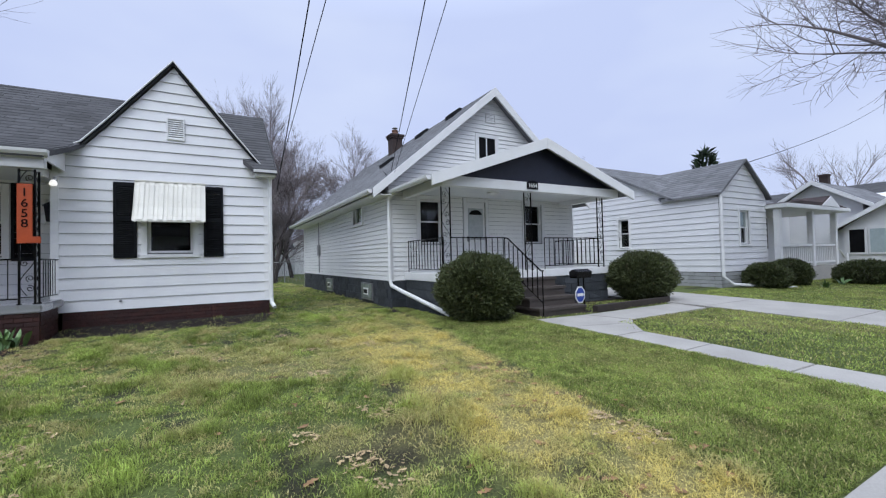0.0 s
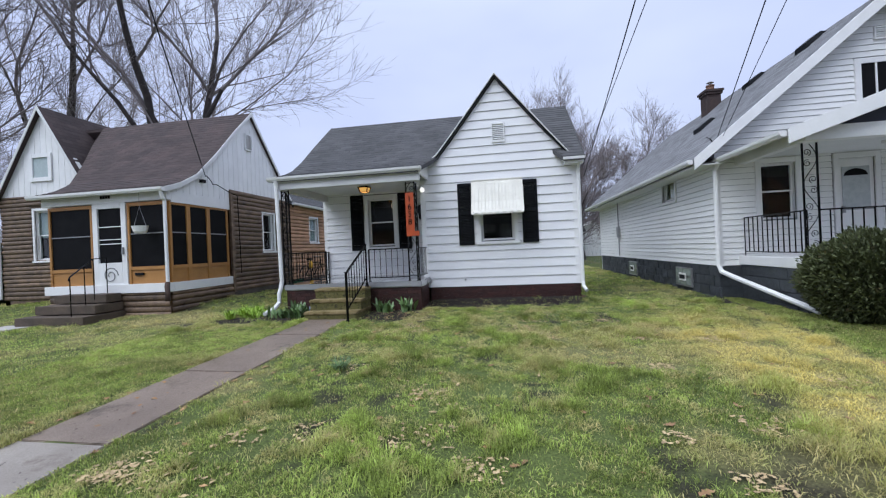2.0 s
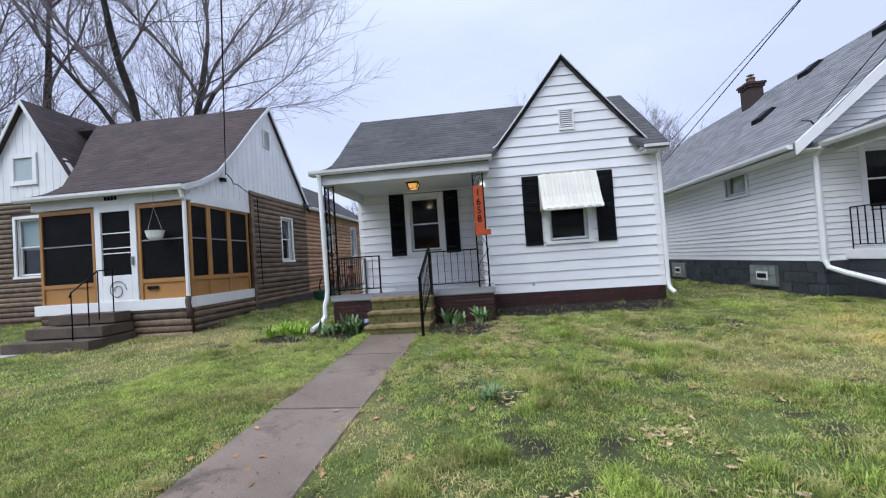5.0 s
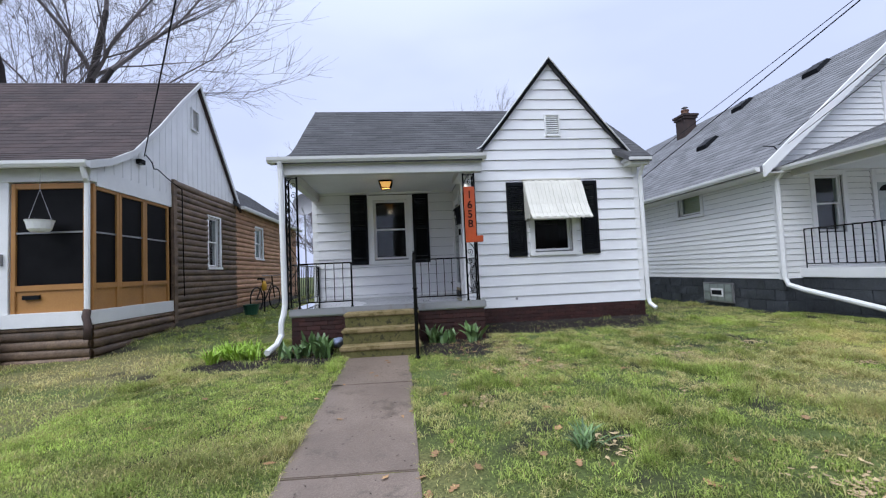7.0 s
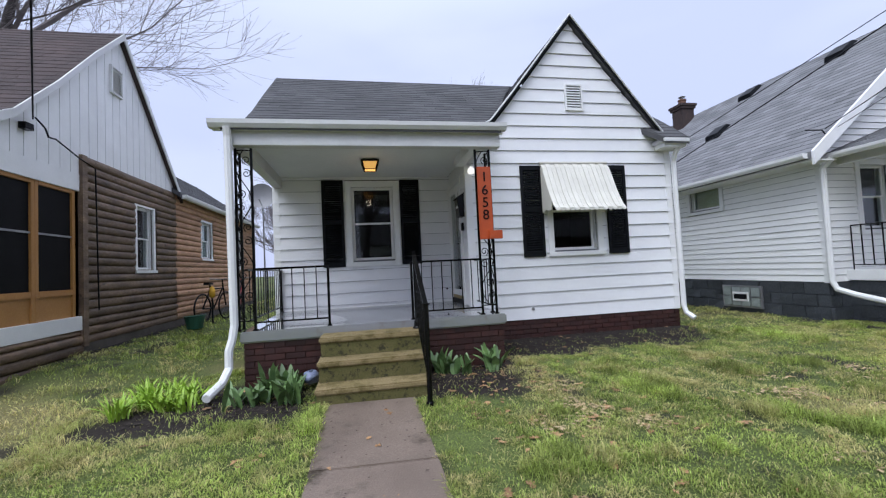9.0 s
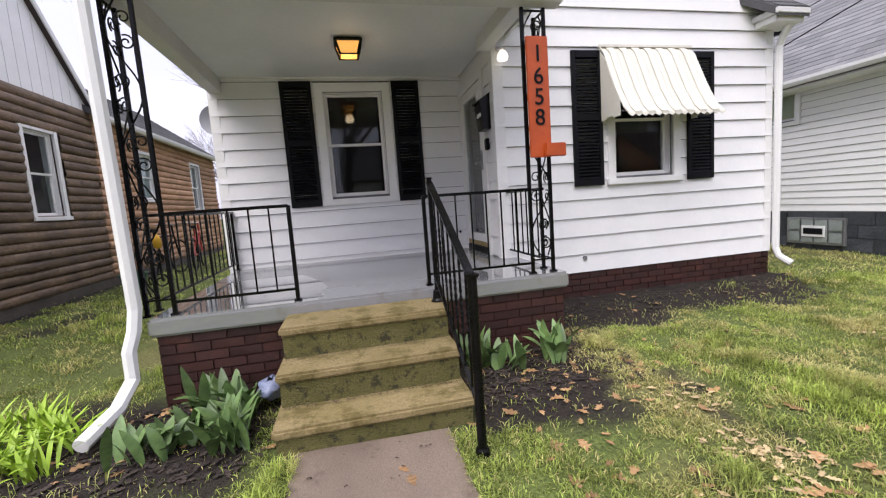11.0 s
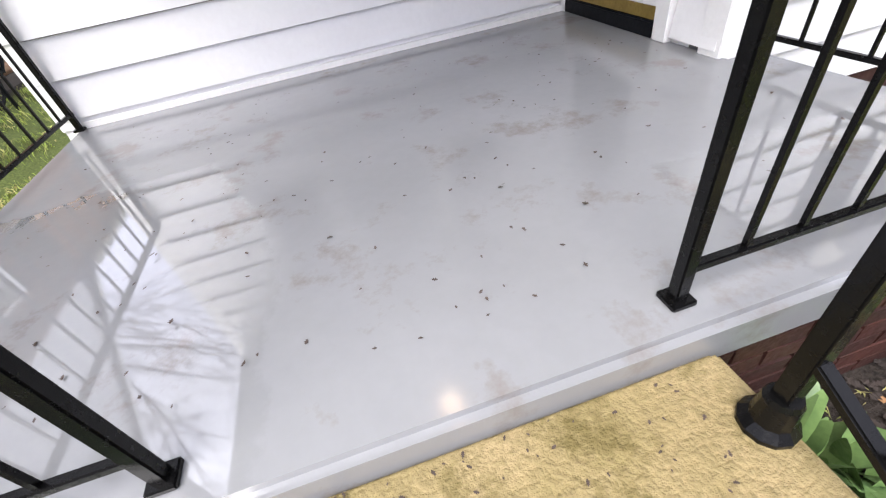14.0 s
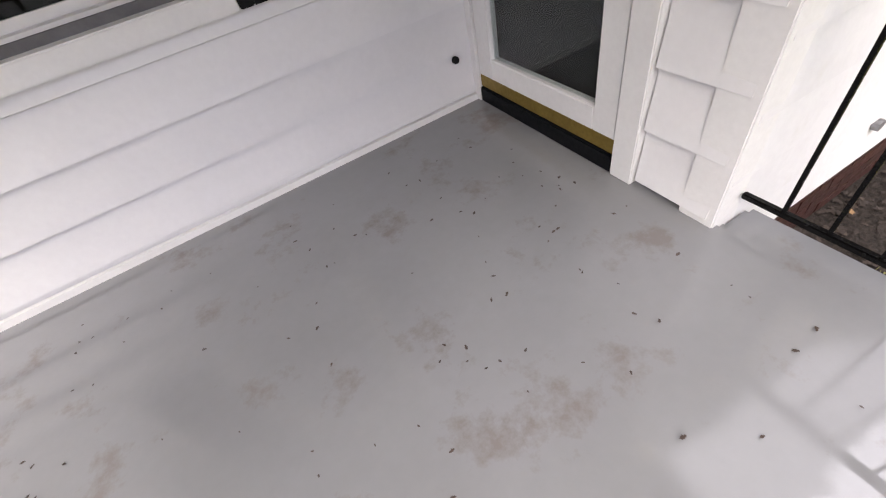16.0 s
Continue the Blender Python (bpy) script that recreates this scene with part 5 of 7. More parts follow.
part("porch_back", Shape().box(px0, px0 + 0.08, npy + 0.1, ny, 0.6, 2.6), OCHRE, cabin)


def screen_panel(to, u0, u1):
    s, e = Shape(), 0.06
    ubox(s, to, u0, u0 + e, -0.05, 0.005, 0.74, 2.58)
    ubox(s, to, u1 - e, u1, -0.05, 0.005, 0.74, 2.58)
    ubox(s, to, u0 + e, u1 - e, -0.05, 0.005, 1.05, 1.13)
    ubox(s, to, u0 + e, u1 - e, -0.05, 0.005, 2.50, 2.58)
    p = part("screen_panel", s, OCHRE, cabin, "ochre wooden screen panel", bevel=0.004)
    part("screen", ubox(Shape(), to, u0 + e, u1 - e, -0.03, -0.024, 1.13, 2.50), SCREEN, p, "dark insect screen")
    part("mid_rail", ubox(Shape(), to, u0 + e, u1 - e, -0.022, -0.006, 1.86, 1.885), METAL, p)
    part("lower_board", ubox(Shape(), to, u0 + e, u1 - e, -0.045, -0.02, 0.74, 1.05), OCHRE, p)


for a, b in ((-12.1, -10.9), (-9.98, -8.98)):
    screen_panel(npf, a, b)
for a, b in ((-0.98, -0.42), (-0.42, 0.24), (0.24, 0.98)):
    screen_panel(facing("x", nx1, 1), a, b)
dr = Shape()
for a, b, c, d in ((-10.88, -10.75, 0.66, 2.62), (-10.13, -10.0, 0.66, 2.62), (-10.75, -10.13, 2.48, 2.62), (-10.75, -10.13, 0.66, 1.24)):
    ubox(dr, npf, a, b, -0.05, 0.02, c, d)
dd = part("door", dr, TRIM, cabin, "white screen door with scrolled lower panel", bevel=0.005)
part("screen", ubox(Shape(), npf, -10.75, -10.13, -0.03, -0.02, 1.24, 2.48), SCREEN, dd)
for z in (1.66, 1.76, 2.05):
    part("bar", ubox(Shape(), npf, -10.75, -10.13, -0.018, 0.0, z, z + 0.02), TRIM, dd)
part("scroll", Shape().tube([npf(-10.44 + u, 0.024, 0.95 + v) for u, v in scroll((0, 0), 0.2, 1.6)], 0.01, 5), METAL, dd)
part("handle", Shape().box(-10.10, -10.06, npy - 0.06, npy - 0.02, 1.42, 1.58), METAL, dd)
part("mail_slot", Shape().box(-9.82, -9.6, npy - 0.02, npy + 0.01, 0.93, 0.99), SHUT, cabin, "dark letter slot")
bars = Shape()
for i in range(4):
    bars.box(-10.62 + i * 0.07, -10.575 + i * 0.07, npy - 0.045, npy - 0.03, 2.70, 2.77)
part("number_plate", bars, SHUT, cabin, "small dark house numerals")
nst = thing("porch_steps", (-10.9, -1.6, 0.1), "dark weathered wooden porch steps", "steps")
for i, (z, y1) in enumerate(((0.56, -1.45), (0.36, -1.75), (0.16, -2.05))):
    part("tread", Shape().box(-11.5 - 0.12 * i, -10.15 + 0.05 * i, y1, -1.09, z - 0.18, z), mat("brown_step_boards", (0.105, 0.078, 0.055), (0.06, 0.046, 0.034), 0.85, 3, 40, 0.5, vary=0.2) if not i else bpy.data.materials["brown_step_boards"], nst, bevel=0.01)
nrl = thing("step_railing", (-10.4, -1.7, 0.1), "thin black iron railing by the porch steps", "railing")
part("hand_rail", Shape().tube([(-10.45, -1.15, 1.36), (-10.45, -1.45, 1.34), (-10.45, -1.95, 0.98), (-10.45, -1.98, 0.9)], 0.014, 6), BLACK, nrl)
for y, a, b in ((-1.15, 0.56, 1.36), (-1.95, 0.16, 0.98), (-1.45, 0.45, 1.34), (-1.65, 0.3, 1.2)):
    part("post", Shape().tube([(-10.45, y, a), (-10.45, y, b)], 0.011, 6), BLACK, nrl)
bk = thing("hanging_basket", (-9.45, npy - 0.18, 1.85), "white hanging flower basket under the porch eave", "basket")
part("pot", Shape().lathe(-9.45, npy - 0.2, [(0.10, 1.86), (0.13, 1.90), (0.155, 2.0), (0.165, 2.02)], 14), TRIM, bk)
part("hanger", Shape().tube([(-9.45 - 0.15, npy - 0.2, 2.02), (-9.45, npy - 0.2, 2.45), (-9.45 + 0.15, npy - 0.2, 2.02)], 0.005, 5).tube([(-9.45, npy - 0.2, 2.45), (-9.45, npy - 0.2, 2.78)], 0.004, 5), METAL, bk)

# ---- the white neighbour with the wide gabled porch ----
RX0, RX1, RY = 2.61, 8.52, -0.30
bung = thing("house", (5.57, 2, 0), "white bungalow with a broad gabled porch on dark grey block", "house")
rside, rfront = facing("x", RX0, -1), facing("y", RY, -1)
rh = [(1.68, 2.48, 2.18, 2.86)]
w = part("wall", wall_shell(rside, RY, 10.0, 0.62, 2.95, rh), JOINTSHADE, bung, "white narrow lap siding")
boards(w, rside, lambda z: (RY, 10.0), 0.63, 2.92, 0.112, VINYL, [(1.58, 2.58, 2.08, 2.96)], 0.022, 0.004, gap=0.006)
window(bung, rside, *rh[0], casing=0.09, kind="single", inner=(mat("yellowed_blind", (0.55, 0.55, 0.33), (0.5, 0.5, 0.3), 0.7, 3, 20, 0, vary=0), 0.0))
rfh = [(3.40, 4.0, 1.50, 2.58), (4.73, 5.33, 0.86, 2.58), (6.68, 7.30, 1.50, 2.60)]
w = part("wall", wall_shell(rfront, RX0, RX1, 0.62, 2.9, rfh), JOINTSHADE, bung, "white narrow lap siding")
cas = [(3.30, 4.1, 1.4, 2.69), (4.62, 5.44, 0.82, 2.69), (6.57, 7.41, 1.4, 2.71), (5.06, 5.81, 3.68, 4.44)]
boards(w, rfront, lambda z: (RX0, RX1) if z < 2.9 else (RX0 + (z - 2.9) / 0.9, RX1 - (z - 2.9) / 0.9), 0.63, 5.4, 0.112, VINYL, cas, 0.022, 0.004, gap=0.006)
part("gable_wall", Shape().prism([(RX0, RY, 2.9), (RX1, RY, 2.9), (5.565, RY, 5.5)], (0, 0.14, 0)), JOINTSHADE, w)
for h in (rfh[0], rfh[2]):
    window(bung, rfront, *h, casing=0.10)
part("wall", Shape().box(RX1 - 0.16, RX1, RY, 10.0, 0.0, 2.95), VINYL, bung)
part("wall", Shape().box(RX0, RX1, 9.85, 10.0, 0.0, 3.0), VINYL, bung)
for a in (RX0 - 0.02, RX1 - 0.07):
    part("corner_board", Shape().box(a, a + 0.09, RY - 0.022, RY + 0.07, 0.62, 2.85), TRIM, bung)
ds = Shape()
for a, b, c, d in ((4.64, 4.73, 0.82, 2.68), (5.33, 5.42, 0.82, 2.68), (4.73, 5.33, 2.58, 2.68)):
    ubox(ds, rfront, a, b, -0.02, 0.035, c, d)
rd = part("door", ds, TRIM, bung, "white door with an oval-topped glass light", bevel=0.004)
part("leaf", ubox(Shape(), rfront, 4.73, 5.33, -0.06, -0.02, 0.84, 2.58), TRIM, rd)
part("light", ubox(Shape(), rfront, 4.80, 5.26, -0.019, -0.012, 1.62, 2.42), mat("frosted_door_glass", (0.42, 0.45, 0.46), (0.52, 0.55, 0.55), 0.25, 9, 30, 0.1, vary=0.0), rd, "frosted glass light")
part("top_light", Shape().prism([rfront(5.03 + 0.2 * math.cos(math.pi * k / 10), -0.011, 2.25 + 0.13 * math.sin(math.pi * k / 10)) for k in range(11)], (0, -0.004, 0)), SCREEN, rd, "dark fan pattern")
part("handle", ubox(Shape(), rfront, 4.76, 4.80, -0.02, 0.05, 1.55, 1.68), METAL, rd)
part("transom_bar", ubox(Shape(), rfront, 4.76, 5.30, -0.015, 0.0, 1.60, 1.63), METAL, rd)
us = Shape()
for a, b, c, d in ((5.06, 5.17, 3.62, 4.42), (5.70, 5.81, 3.62, 4.42), (5.17, 5.70, 4.32, 4.42), (5.06, 5.81, 3.56, 3.64)):
    ubox(us, rfront, a, b, -0.02, 0.04, c, d)
uw = part("window", us, TRIM, bung, "small attic window", bevel=0.004)
part("pane", ubox(Shape(), rfront, 5.17, 5.70, 0.016, 0.02, 3.64, 4.32), SCREEN, uw)
part("muntin", ubox(Shape(), rfront, 5.40, 5.43, 0.02, 0.034, 3.64, 4.32), TRIM, uw)
vent(bung, rfront, 5.40, 5.72, 4.74, 4.98, 5)
brickwork(bung, rside, RY, 9.9, -0.1, 0.62, 31, bl=0.40, bh=0.19, j=0.012, material=BLOCK, jag=0.035, base=BLOCK, name="block")
brickwork(bung, rfront, RX0, 3.02, -0.1, 0.62, 36, bl=0.40, bh=0.19, j=0.012, material=BLOCK, jag=0.035, base=BLOCK, name="block")
brickwork(bung, rfront, 7.78, RX1, -0.1, 0.62, 37, bl=0.40, bh=0.19, j=0.012, material=BLOCK, jag=0.035, base=BLOCK, name="block")
for u in (0.86, 4.82):
    s = Shape()
    ubox(s, rside, u, u + 0.88, 0.02, 0.055, 0.09, 0.53)
    bw = part("basement_window", s, METAL, bung, "glass block basement window with a small vent")
    for i in range(4):
        for k in range(2):
            part("glass_block", ubox(Shape(), rside, u + 0.03 + i * 0.208, u + 0.225 + i * 0.208, 0.05, 0.07, 0.12 + k * 0.2, 0.305 + k * 0.2), mat("glass_block", (0.32, 0.36, 0.34), (0.24, 0.27, 0.26), 0.15, 5, 40, 0.2, vary=0.1) if i + k == 0 and u < 1 else bpy.data.materials["glass_block"], bw, bevel=0.01)
    part("vent", ubox(Shape(), rside, u + 0.27, u + 0.62, 0.07, 0.085, 0.22, 0.40), TRIM, bw)
    part("grille", ubox(Shape(), rside, u + 0.30, u + 0.59, 0.085, 0.09, 0.26, 0.36), SHUT, bw)
# roof, ridge running back
rp_l, rp_r = [(2.12, 2.72), (5.565, 5.60)], [(9.01, 2.72), (5.565, 5.60)]
roof_slope(bung, rp_l, "y", -0.56, 10.3, SHINGR, 0.10, seed=41)
roof_slope(bung, rp_r, "y", -0.56, 10.3, SHINGR, 0.10, seed=42)
bg_ = Shape()
for prof in (rp_l, rp_r):
    (a, za), (b, zb) = prof
    bg_.hexa([(a, -0.60, za - 0.20), (b, -0.60, zb - 0.22), (b, -0.60, zb + 0.02), (a, -0.60, za + 0.02)], [(a, -0.555, za - 0.20), (b, -0.555, zb - 0.22), (b, -0.555, zb + 0.02), (a, -0.555, za + 0.02)])
part("barge_board", bg_, TRIM, bung, "wide white barge board")
part("soffit", Shape().prism([(2.15, -0.55, 2.62), (RX0 + 0.02, -0.55, 2.62), (RX0 + 0.02, -0.55, 2.60), (2.15, -0.55, 2.60)], (0, 10.7, 0)), TRIM, bung)
gutter(bung, (2.12, -0.5, 2.72), (2.12, 10.3, 2.72), (-1, 0, 0))
for y, x in ((1.04, 5.30), (3.15, 5.30), (2.82, 3.88)):
    sf = thing("roof_vent", (x, y, 2.72 + (x - 2.12) * 0.836), "dark box vent on the shingle roof", "roof vent", "roof vents")
    z = 2.72 + (x - 2.12) * 0.836
    part("vent_box", Shape().hexa([(x - 0.24, y - 0.2, z - 0.20), (x + 0.16, y - 0.2, z + 0.13), (x + 0.16, y + 0.2, z + 0.13), (x - 0.24, y + 0.2, z - 0.20)], [(x - 0.26, y - 0.17, z - 0.08), (x + 0.05, y - 0.17, z + 0.16), (x + 0.05, y + 0.17, z + 0.16), (x - 0.26, y + 0.17, z - 0.08)]), SHUT, sf, bevel=0.008)
ch = thing("chimney", (5.2, 5.4, 4.9), "dark brick chimney with a corbelled cap and clay pot", "chimney")
part("shaft", Shape().box(5.0, 5.42, 5.2, 5.62, 4.9, 5.85), CHIMB, ch)
part("cap", Shape().box(4.93, 5.49, 5.13, 5.69, 5.85, 5.92).box(4.96, 5.46, 5.16, 5.66, 5.77, 5.85), CHIMB, ch)
part("pot", Shape().lathe(5.21, 5.41, [(0.12, 5.92), (0.11, 6.06), (0.125, 6.08), (0.125, 6.12)], 12), mat("clay_pot", (0.20, 0.10, 0.07), (0.15, 0.08, 0.05), 0.8), ch)
part("cowl", Shape().lathe(5.21, 5.41, [(0.04, 6.12), (0.04, 6.2), (0.11, 6.2), (0.02, 6.26)], 12), METAL, ch)
# porch
PF, PT = -2.15, 0.82
rp = thing("neighbour_porch", (5.4, -1.2, 0), "porch with white edge, grey block base and broad gabled roof", "porch", kind="structure")
part("porch_floor", Shape().box(2.95, 7.85, PF, RY, PT - 0.17, PT), TRIM, rp, "white edged porch floor", bevel=0.01)
brickwork(rp, facing("y", PF + 0.05, -1), 3.0, 7.80, -0.1, PT - 0.17, 33, bl=0.40, bh=0.19, j=0.012, material=BLOCK, jag=0.035, base=BLOCK, name="block")
brickwork(rp, facing("x", 3.0, -1), PF + 0.06, RY, -0.1, PT - 0.17, 34, bl=0.40, bh=0.19, j=0.012, material=BLOCK, jag=0.035, base=BLOCK, name="block")
brickwork(rp, facing("x", 7.80, 1), PF + 0.06, RY, -0.1, PT - 0.17, 35, bl=0.40, bh=0.19, j=0.012, material=BLOCK, jag=0.035, base=BLOCK, name="block")
pr_l, pr_r = [(2.62, 2.72), (5.565, 3.76)], [(8.51, 2.72), (5.565, 3.76)]
roof_slope(rp, pr_l, "y", -2.42, -0.28, SHINGR, 0.08, seed=43)
roof_slope(rp, pr_r, "y", -2.42, -0.28, SHINGR, 0.08, seed=44)
bg_ = Shape()
for prof in (pr_l, pr_r):
    (a, za), (b, zb) = prof
    bg_.hexa([(a, -2.46, za - 0.20), (b, -2.46, zb - 0.22), (b, -2.46, zb + 0.02), (a, -2.46, za + 0.02)], [(a, -2.415, za - 0.20), (b, -2.415, zb - 0.22), (b, -2.415, zb + 0.02), (a, -2.415, za + 0.02)])
part("barge_board", bg_, TRIM, rp, "wide white barge board", bevel=0.005)
part("gable_panel", Shape().prism([(3.1, -2.20, 2.78), (8.03, -2.20, 2.78), (5.565, -2.20, 3.66)], (0, 0.06, 0)), NAVY, rp, "dark navy gable panel")
part("beam", Shape().box(2.95, 8.15, -2.25, -2.08, 2.58, 2.785), TRIM, rp, bevel=0.006)
for x in (2.95, 7.98):
    part("beam", Shape().box(x, x + 0.15, -2.08, RY, 2.58, 2.785), TRIM, rp)
part("porch_ceiling", Shape().box(3.0, 8.1, -2.1, RY, 2.70, 2.73), CEIL, rp)
gutter(rp, (2.62, -2.4, 2.72), (2.62, -0.4, 2.72), (-1, 0, 0))
plq = thing("number_plaque", (5.25, -2.26, 2.72), "arched dark plaque with white numerals on the beam", "house sign")
part("plate", Shape().prism([(5.10, -2.27, 2.63), (5.42, -2.27, 2.63), (5.42, -2.27, 2.77), (5.36, -2.27, 2.81), (5.26, -2.27, 2.825), (5.16, -2.27, 2.81), (5.10, -2.27, 2.77)], (0, 0.018, 0)), SHUT, plq)
text("1654", 0.13, pose(5.26, -2.274, 2.705, 90, 0, 0), plq, TRIM, "numeral")
part("porch_lamp", Shape().lathe(4.95, -1.2, [(0.16, 2.70), (0.15, 2.66), (0.06, 2.62), (0.02, 2.62)], 14), GREYP, rp, "round ceiling light, unlit")


def porch_col(x, y):
    t = thing("porch_column", (x, y, PT), "flat black wrought iron porch column", "column", "neighbour's iron columns")
    for u in (x - 0.10, x + 0.10):
        post(t, u, y, PT, 2.58, 0.012)
    iron_panel(t, facing("y", y, -1), x - 0.10, x + 0.10, PT + 0.08, 2.56, 0.42)


for x in (3.12, 5.27, 7.66):
    porch_col(x, PF + 0.09)


def rail2(p, q, n, label="black iron railing with twisted balusters"):
    (xa, ya), (xb, yb) = p, q
    t = thing("porch_railing", ((xa + xb) / 2, (ya + yb) / 2, PT), label, "railing", "neighbour's porch railings")
    part("top_rail", Shape().tube([(xa, ya, PT + 0.73), (xb, yb, PT + 0.73)], 0.013, 6), BLACK, t)
    part("bottom_rail", Shape().tube([(xa, ya, PT + 0.08), (xb, yb, PT + 0.08)], 0.010, 6), BLACK, t)
    for i in range(n):
        k = i / (n - 1)
        part("baluster", Shape().box(xa + (xb - xa) * k - 0.007, xa + (xb - xa) * k + 0.007, ya + (yb - ya) * k - 0.007, ya + (yb - ya) * k + 0.007, PT + (0.0 if i in (0, n - 1) else 0.08), PT + 0.73), BLACK, t)


rail2((3.05, -0.36), (3.05, PF + 0.09), 13)
rail2((3.22, PF + 0.09), (4.55, PF + 0.09), 10)
rail2((5.75, PF + 0.09), (7.56, PF + 0.09), 13)
rail2((7.75, PF + 0.09), (7.75, -0.36), 13)
rs = thing("porch_steps", (5.1, -2.8, 0), "brown concrete porch steps", "steps", kind="structure")
for i in range(4):
    z = 0.66 - 0.185 * i
    part("tread", Shape().box(4.45, 5.75, PF - 0.28 * (i + 1), PF + 0.02, z - 0.06, z), WETC, rs, bevel=0.01)
    part("riser", Shape().box(4.48, 5.72, PF - 0.28 * (i + 1) + 0.03, PF + 0.02, z - 0.2, z - 0.06), WETC, rs)
rr = thing("stair_railing", (4.5, -2.7, 0), "black iron stair railing", "railing")
part("hand_rail", Shape().tube([(4.52, PF + 0.05, 1.55), (4.52, PF - 0.1, 1.53), (4.52, -3.25, 0.85), (4.52, -3.32, 0.84)], 0.015, 6), BLACK, rr)
part("bottom_rail", Shape().tube([(4.52, PF - 0.05, 0.92), (4.52, -3.3, 0.22)], 0.010, 6), BLACK, rr)
for i in range(9):
    k = i / 8
    y = PF + (-3.3 - PF) * k
    part("baluster", Shape().box(4.512, 4.528, y - 0.008, y + 0.008, (0.92 - 0.7 * k) if 0 < i < 8 else (0.6 if i == 0 else -0.08), 1.54 - 0.70 * k), BLACK, rr)
spout(bung, [(2.56, -0.52, 2.64), (2.56, -0.38, 2.5), (2.56, -0.37, 0.66), (2.58, -0.42, 0.53), (2.68, -0.62, 0.44), (3.02, -2.3, 0.02)], 0.045)
mt = thing("electric_meter", (2.55, 6.8, 1.5), "grey electric meter on the side wall", "meter")
part("box", Shape().box(2.50, 2.59, 6.70, 6.92, 1.35, 1.75), METAL, mt, bevel=0.01)
part("conduit", Shape().tube([(2.55, 6.81, 1.75), (2.55, 6.81, 2.65)], 0.02, 6).tube([(2.55, 6.81, 1.35), (2.55, 6.81, 0.7)], 0.02, 6), METAL, mt)
sm = thing("letter_stand", (6.15, -2.75, 0), "black letter box on two thin posts", "mailbox")
part("box", Shape().prism([(5.92, -2.85, 0.62), (5.92, -2.65, 0.62), (5.92, -2.62, 0.76), (5.92, -2.75, 0.82), (5.92, -2.88, 0.76)], (0.46, 0, 0)), BLACK, sm, bevel=0.006)
for x in (6.07, 6.24):
    part("post", Shape().tube([(x, -2.75, -0.1), (x, -2.75, 0.63)], 0.016, 6), BLACK, sm)
hs_ = thing("yard_sign", (5.85, -3.0, 0), "small blue and white yard sign on a stake", "sign")
oc = [(5.85 + 0.15 * math.cos(math.pi / 8 + k * math.pi / 4), -3.0, 0.28 + 0.19 * math.sin(math.pi / 8 + k * math.pi / 4)) for k in range(8)]
part("plate", Shape().prism(oc, (0, 0.01, 0)), TRIM, hs_)
part("panel", Shape().prism([(5.85 + (x - 5.85) * 0.85, -3.004, 0.28 + (z - 0.28) * 0.85) for x, y, z in oc], (0, 0.003, 0)), mat("sign_blue", (0.03, 0.07, 0.35), (0.03, 0.06, 0.3), 0.4, vary=0), hs_)
part("bar", Shape().box(5.76, 5.94, -3.008, -3.004, 0.25, 0.31), TRIM, hs_)
part("stake", Shape().tube([(5.85, -2.985, -0.1), (5.85, -2.985, 0.12)], 0.008, 5), METAL, hs_)
ed = thing("bed_edging", (5, -3.35, 0), "dark timber edging round the planting bed", "edging", kind="structure")
for p, q in (((5.8, -3.42), (8.45, -3.30)), ((8.45, -3.30), (8.6, -2.0))):
    d = Vector((q[0] - p[0], q[1] - p[1], 0)).normalized() * 0.001
    n = Vector((-d.y, d.x, 0)).normalized() * 0.06
    s = Shape().hexa([(p[0] - n.x, p[1] - n.y, -0.15), (q[0] - n.x, q[1] - n.y, -0.15), (q[0] + n.x, q[1] + n.y, -0.15), (p[0] + n.x, p[1] + n.y, -0.15)], [(p[0] - n.x, p[1] - n.y, 0.09), (q[0] - n.x, q[1] - n.y, 0.09), (q[0] + n.x, q[1] + n.y, 0.09), (p[0] + n.x, p[1] + n.y, 0.09)])
    part("timber", s, SOILT, ed, bevel=0.01)

# ---- the white house beyond the driveway ----
cot = thing("house", (15, 1, 0), "white wide-board house with a small front gable and porch", "house")
tf, ts_ = facing("y", -2.2, -1), facing("x", 13.0, -1)
w = part("wall", wall_shell(ts_, -2.2, 8, 0.45, 3.0, [(1.05, 1.5, 1.36, 2.46)]), JOINTSHADE, cot)
boards(w, ts_, lambda z: (-2.2, 8.0) if z < 3.05 else (-0.5 + (z - 3.05) * 1.9, 7.0 - (z - 3.05) * 1.9), 0.47, 4.8, 0.2, WHITE, [(0.97, 1.58, 1.3, 2.55)], gap=0.010)
part("gable_wall", Shape().prism([(13.0, -0.5, 3.0), (13.0, 7.0, 3.0), (13.0, 3.1, 4.85)], (0.15, 0, 0)), WHITE, w)
window(cot, ts_, 1.05, 1.5, 1.36, 2.46, casing=0.08)
w = part("wall", wall_shell(tf, 13.0, 16.0, 0.45, 3.0, [(14.2, 14.8, 1.37, 2.48)]), JOINTSHADE, cot)
boards(w, tf, lambda z: (13.0, 16.0) if z < 3.0 else (13.0 + (z - 3.0) * 1.32, 16.0 - (z - 3.0) * 1.32), 0.47, 4.05, 0.2, WHITE, [(14.12, 14.88, 1.3, 2.56)], gap=0.010)
part("gable_wall", Shape().prism([(13.0, -2.2, 3.0), (16.0, -2.2, 3.0), (14.5, -2.2, 4.12)], (0, 0.15, 0)), WHITE, w)
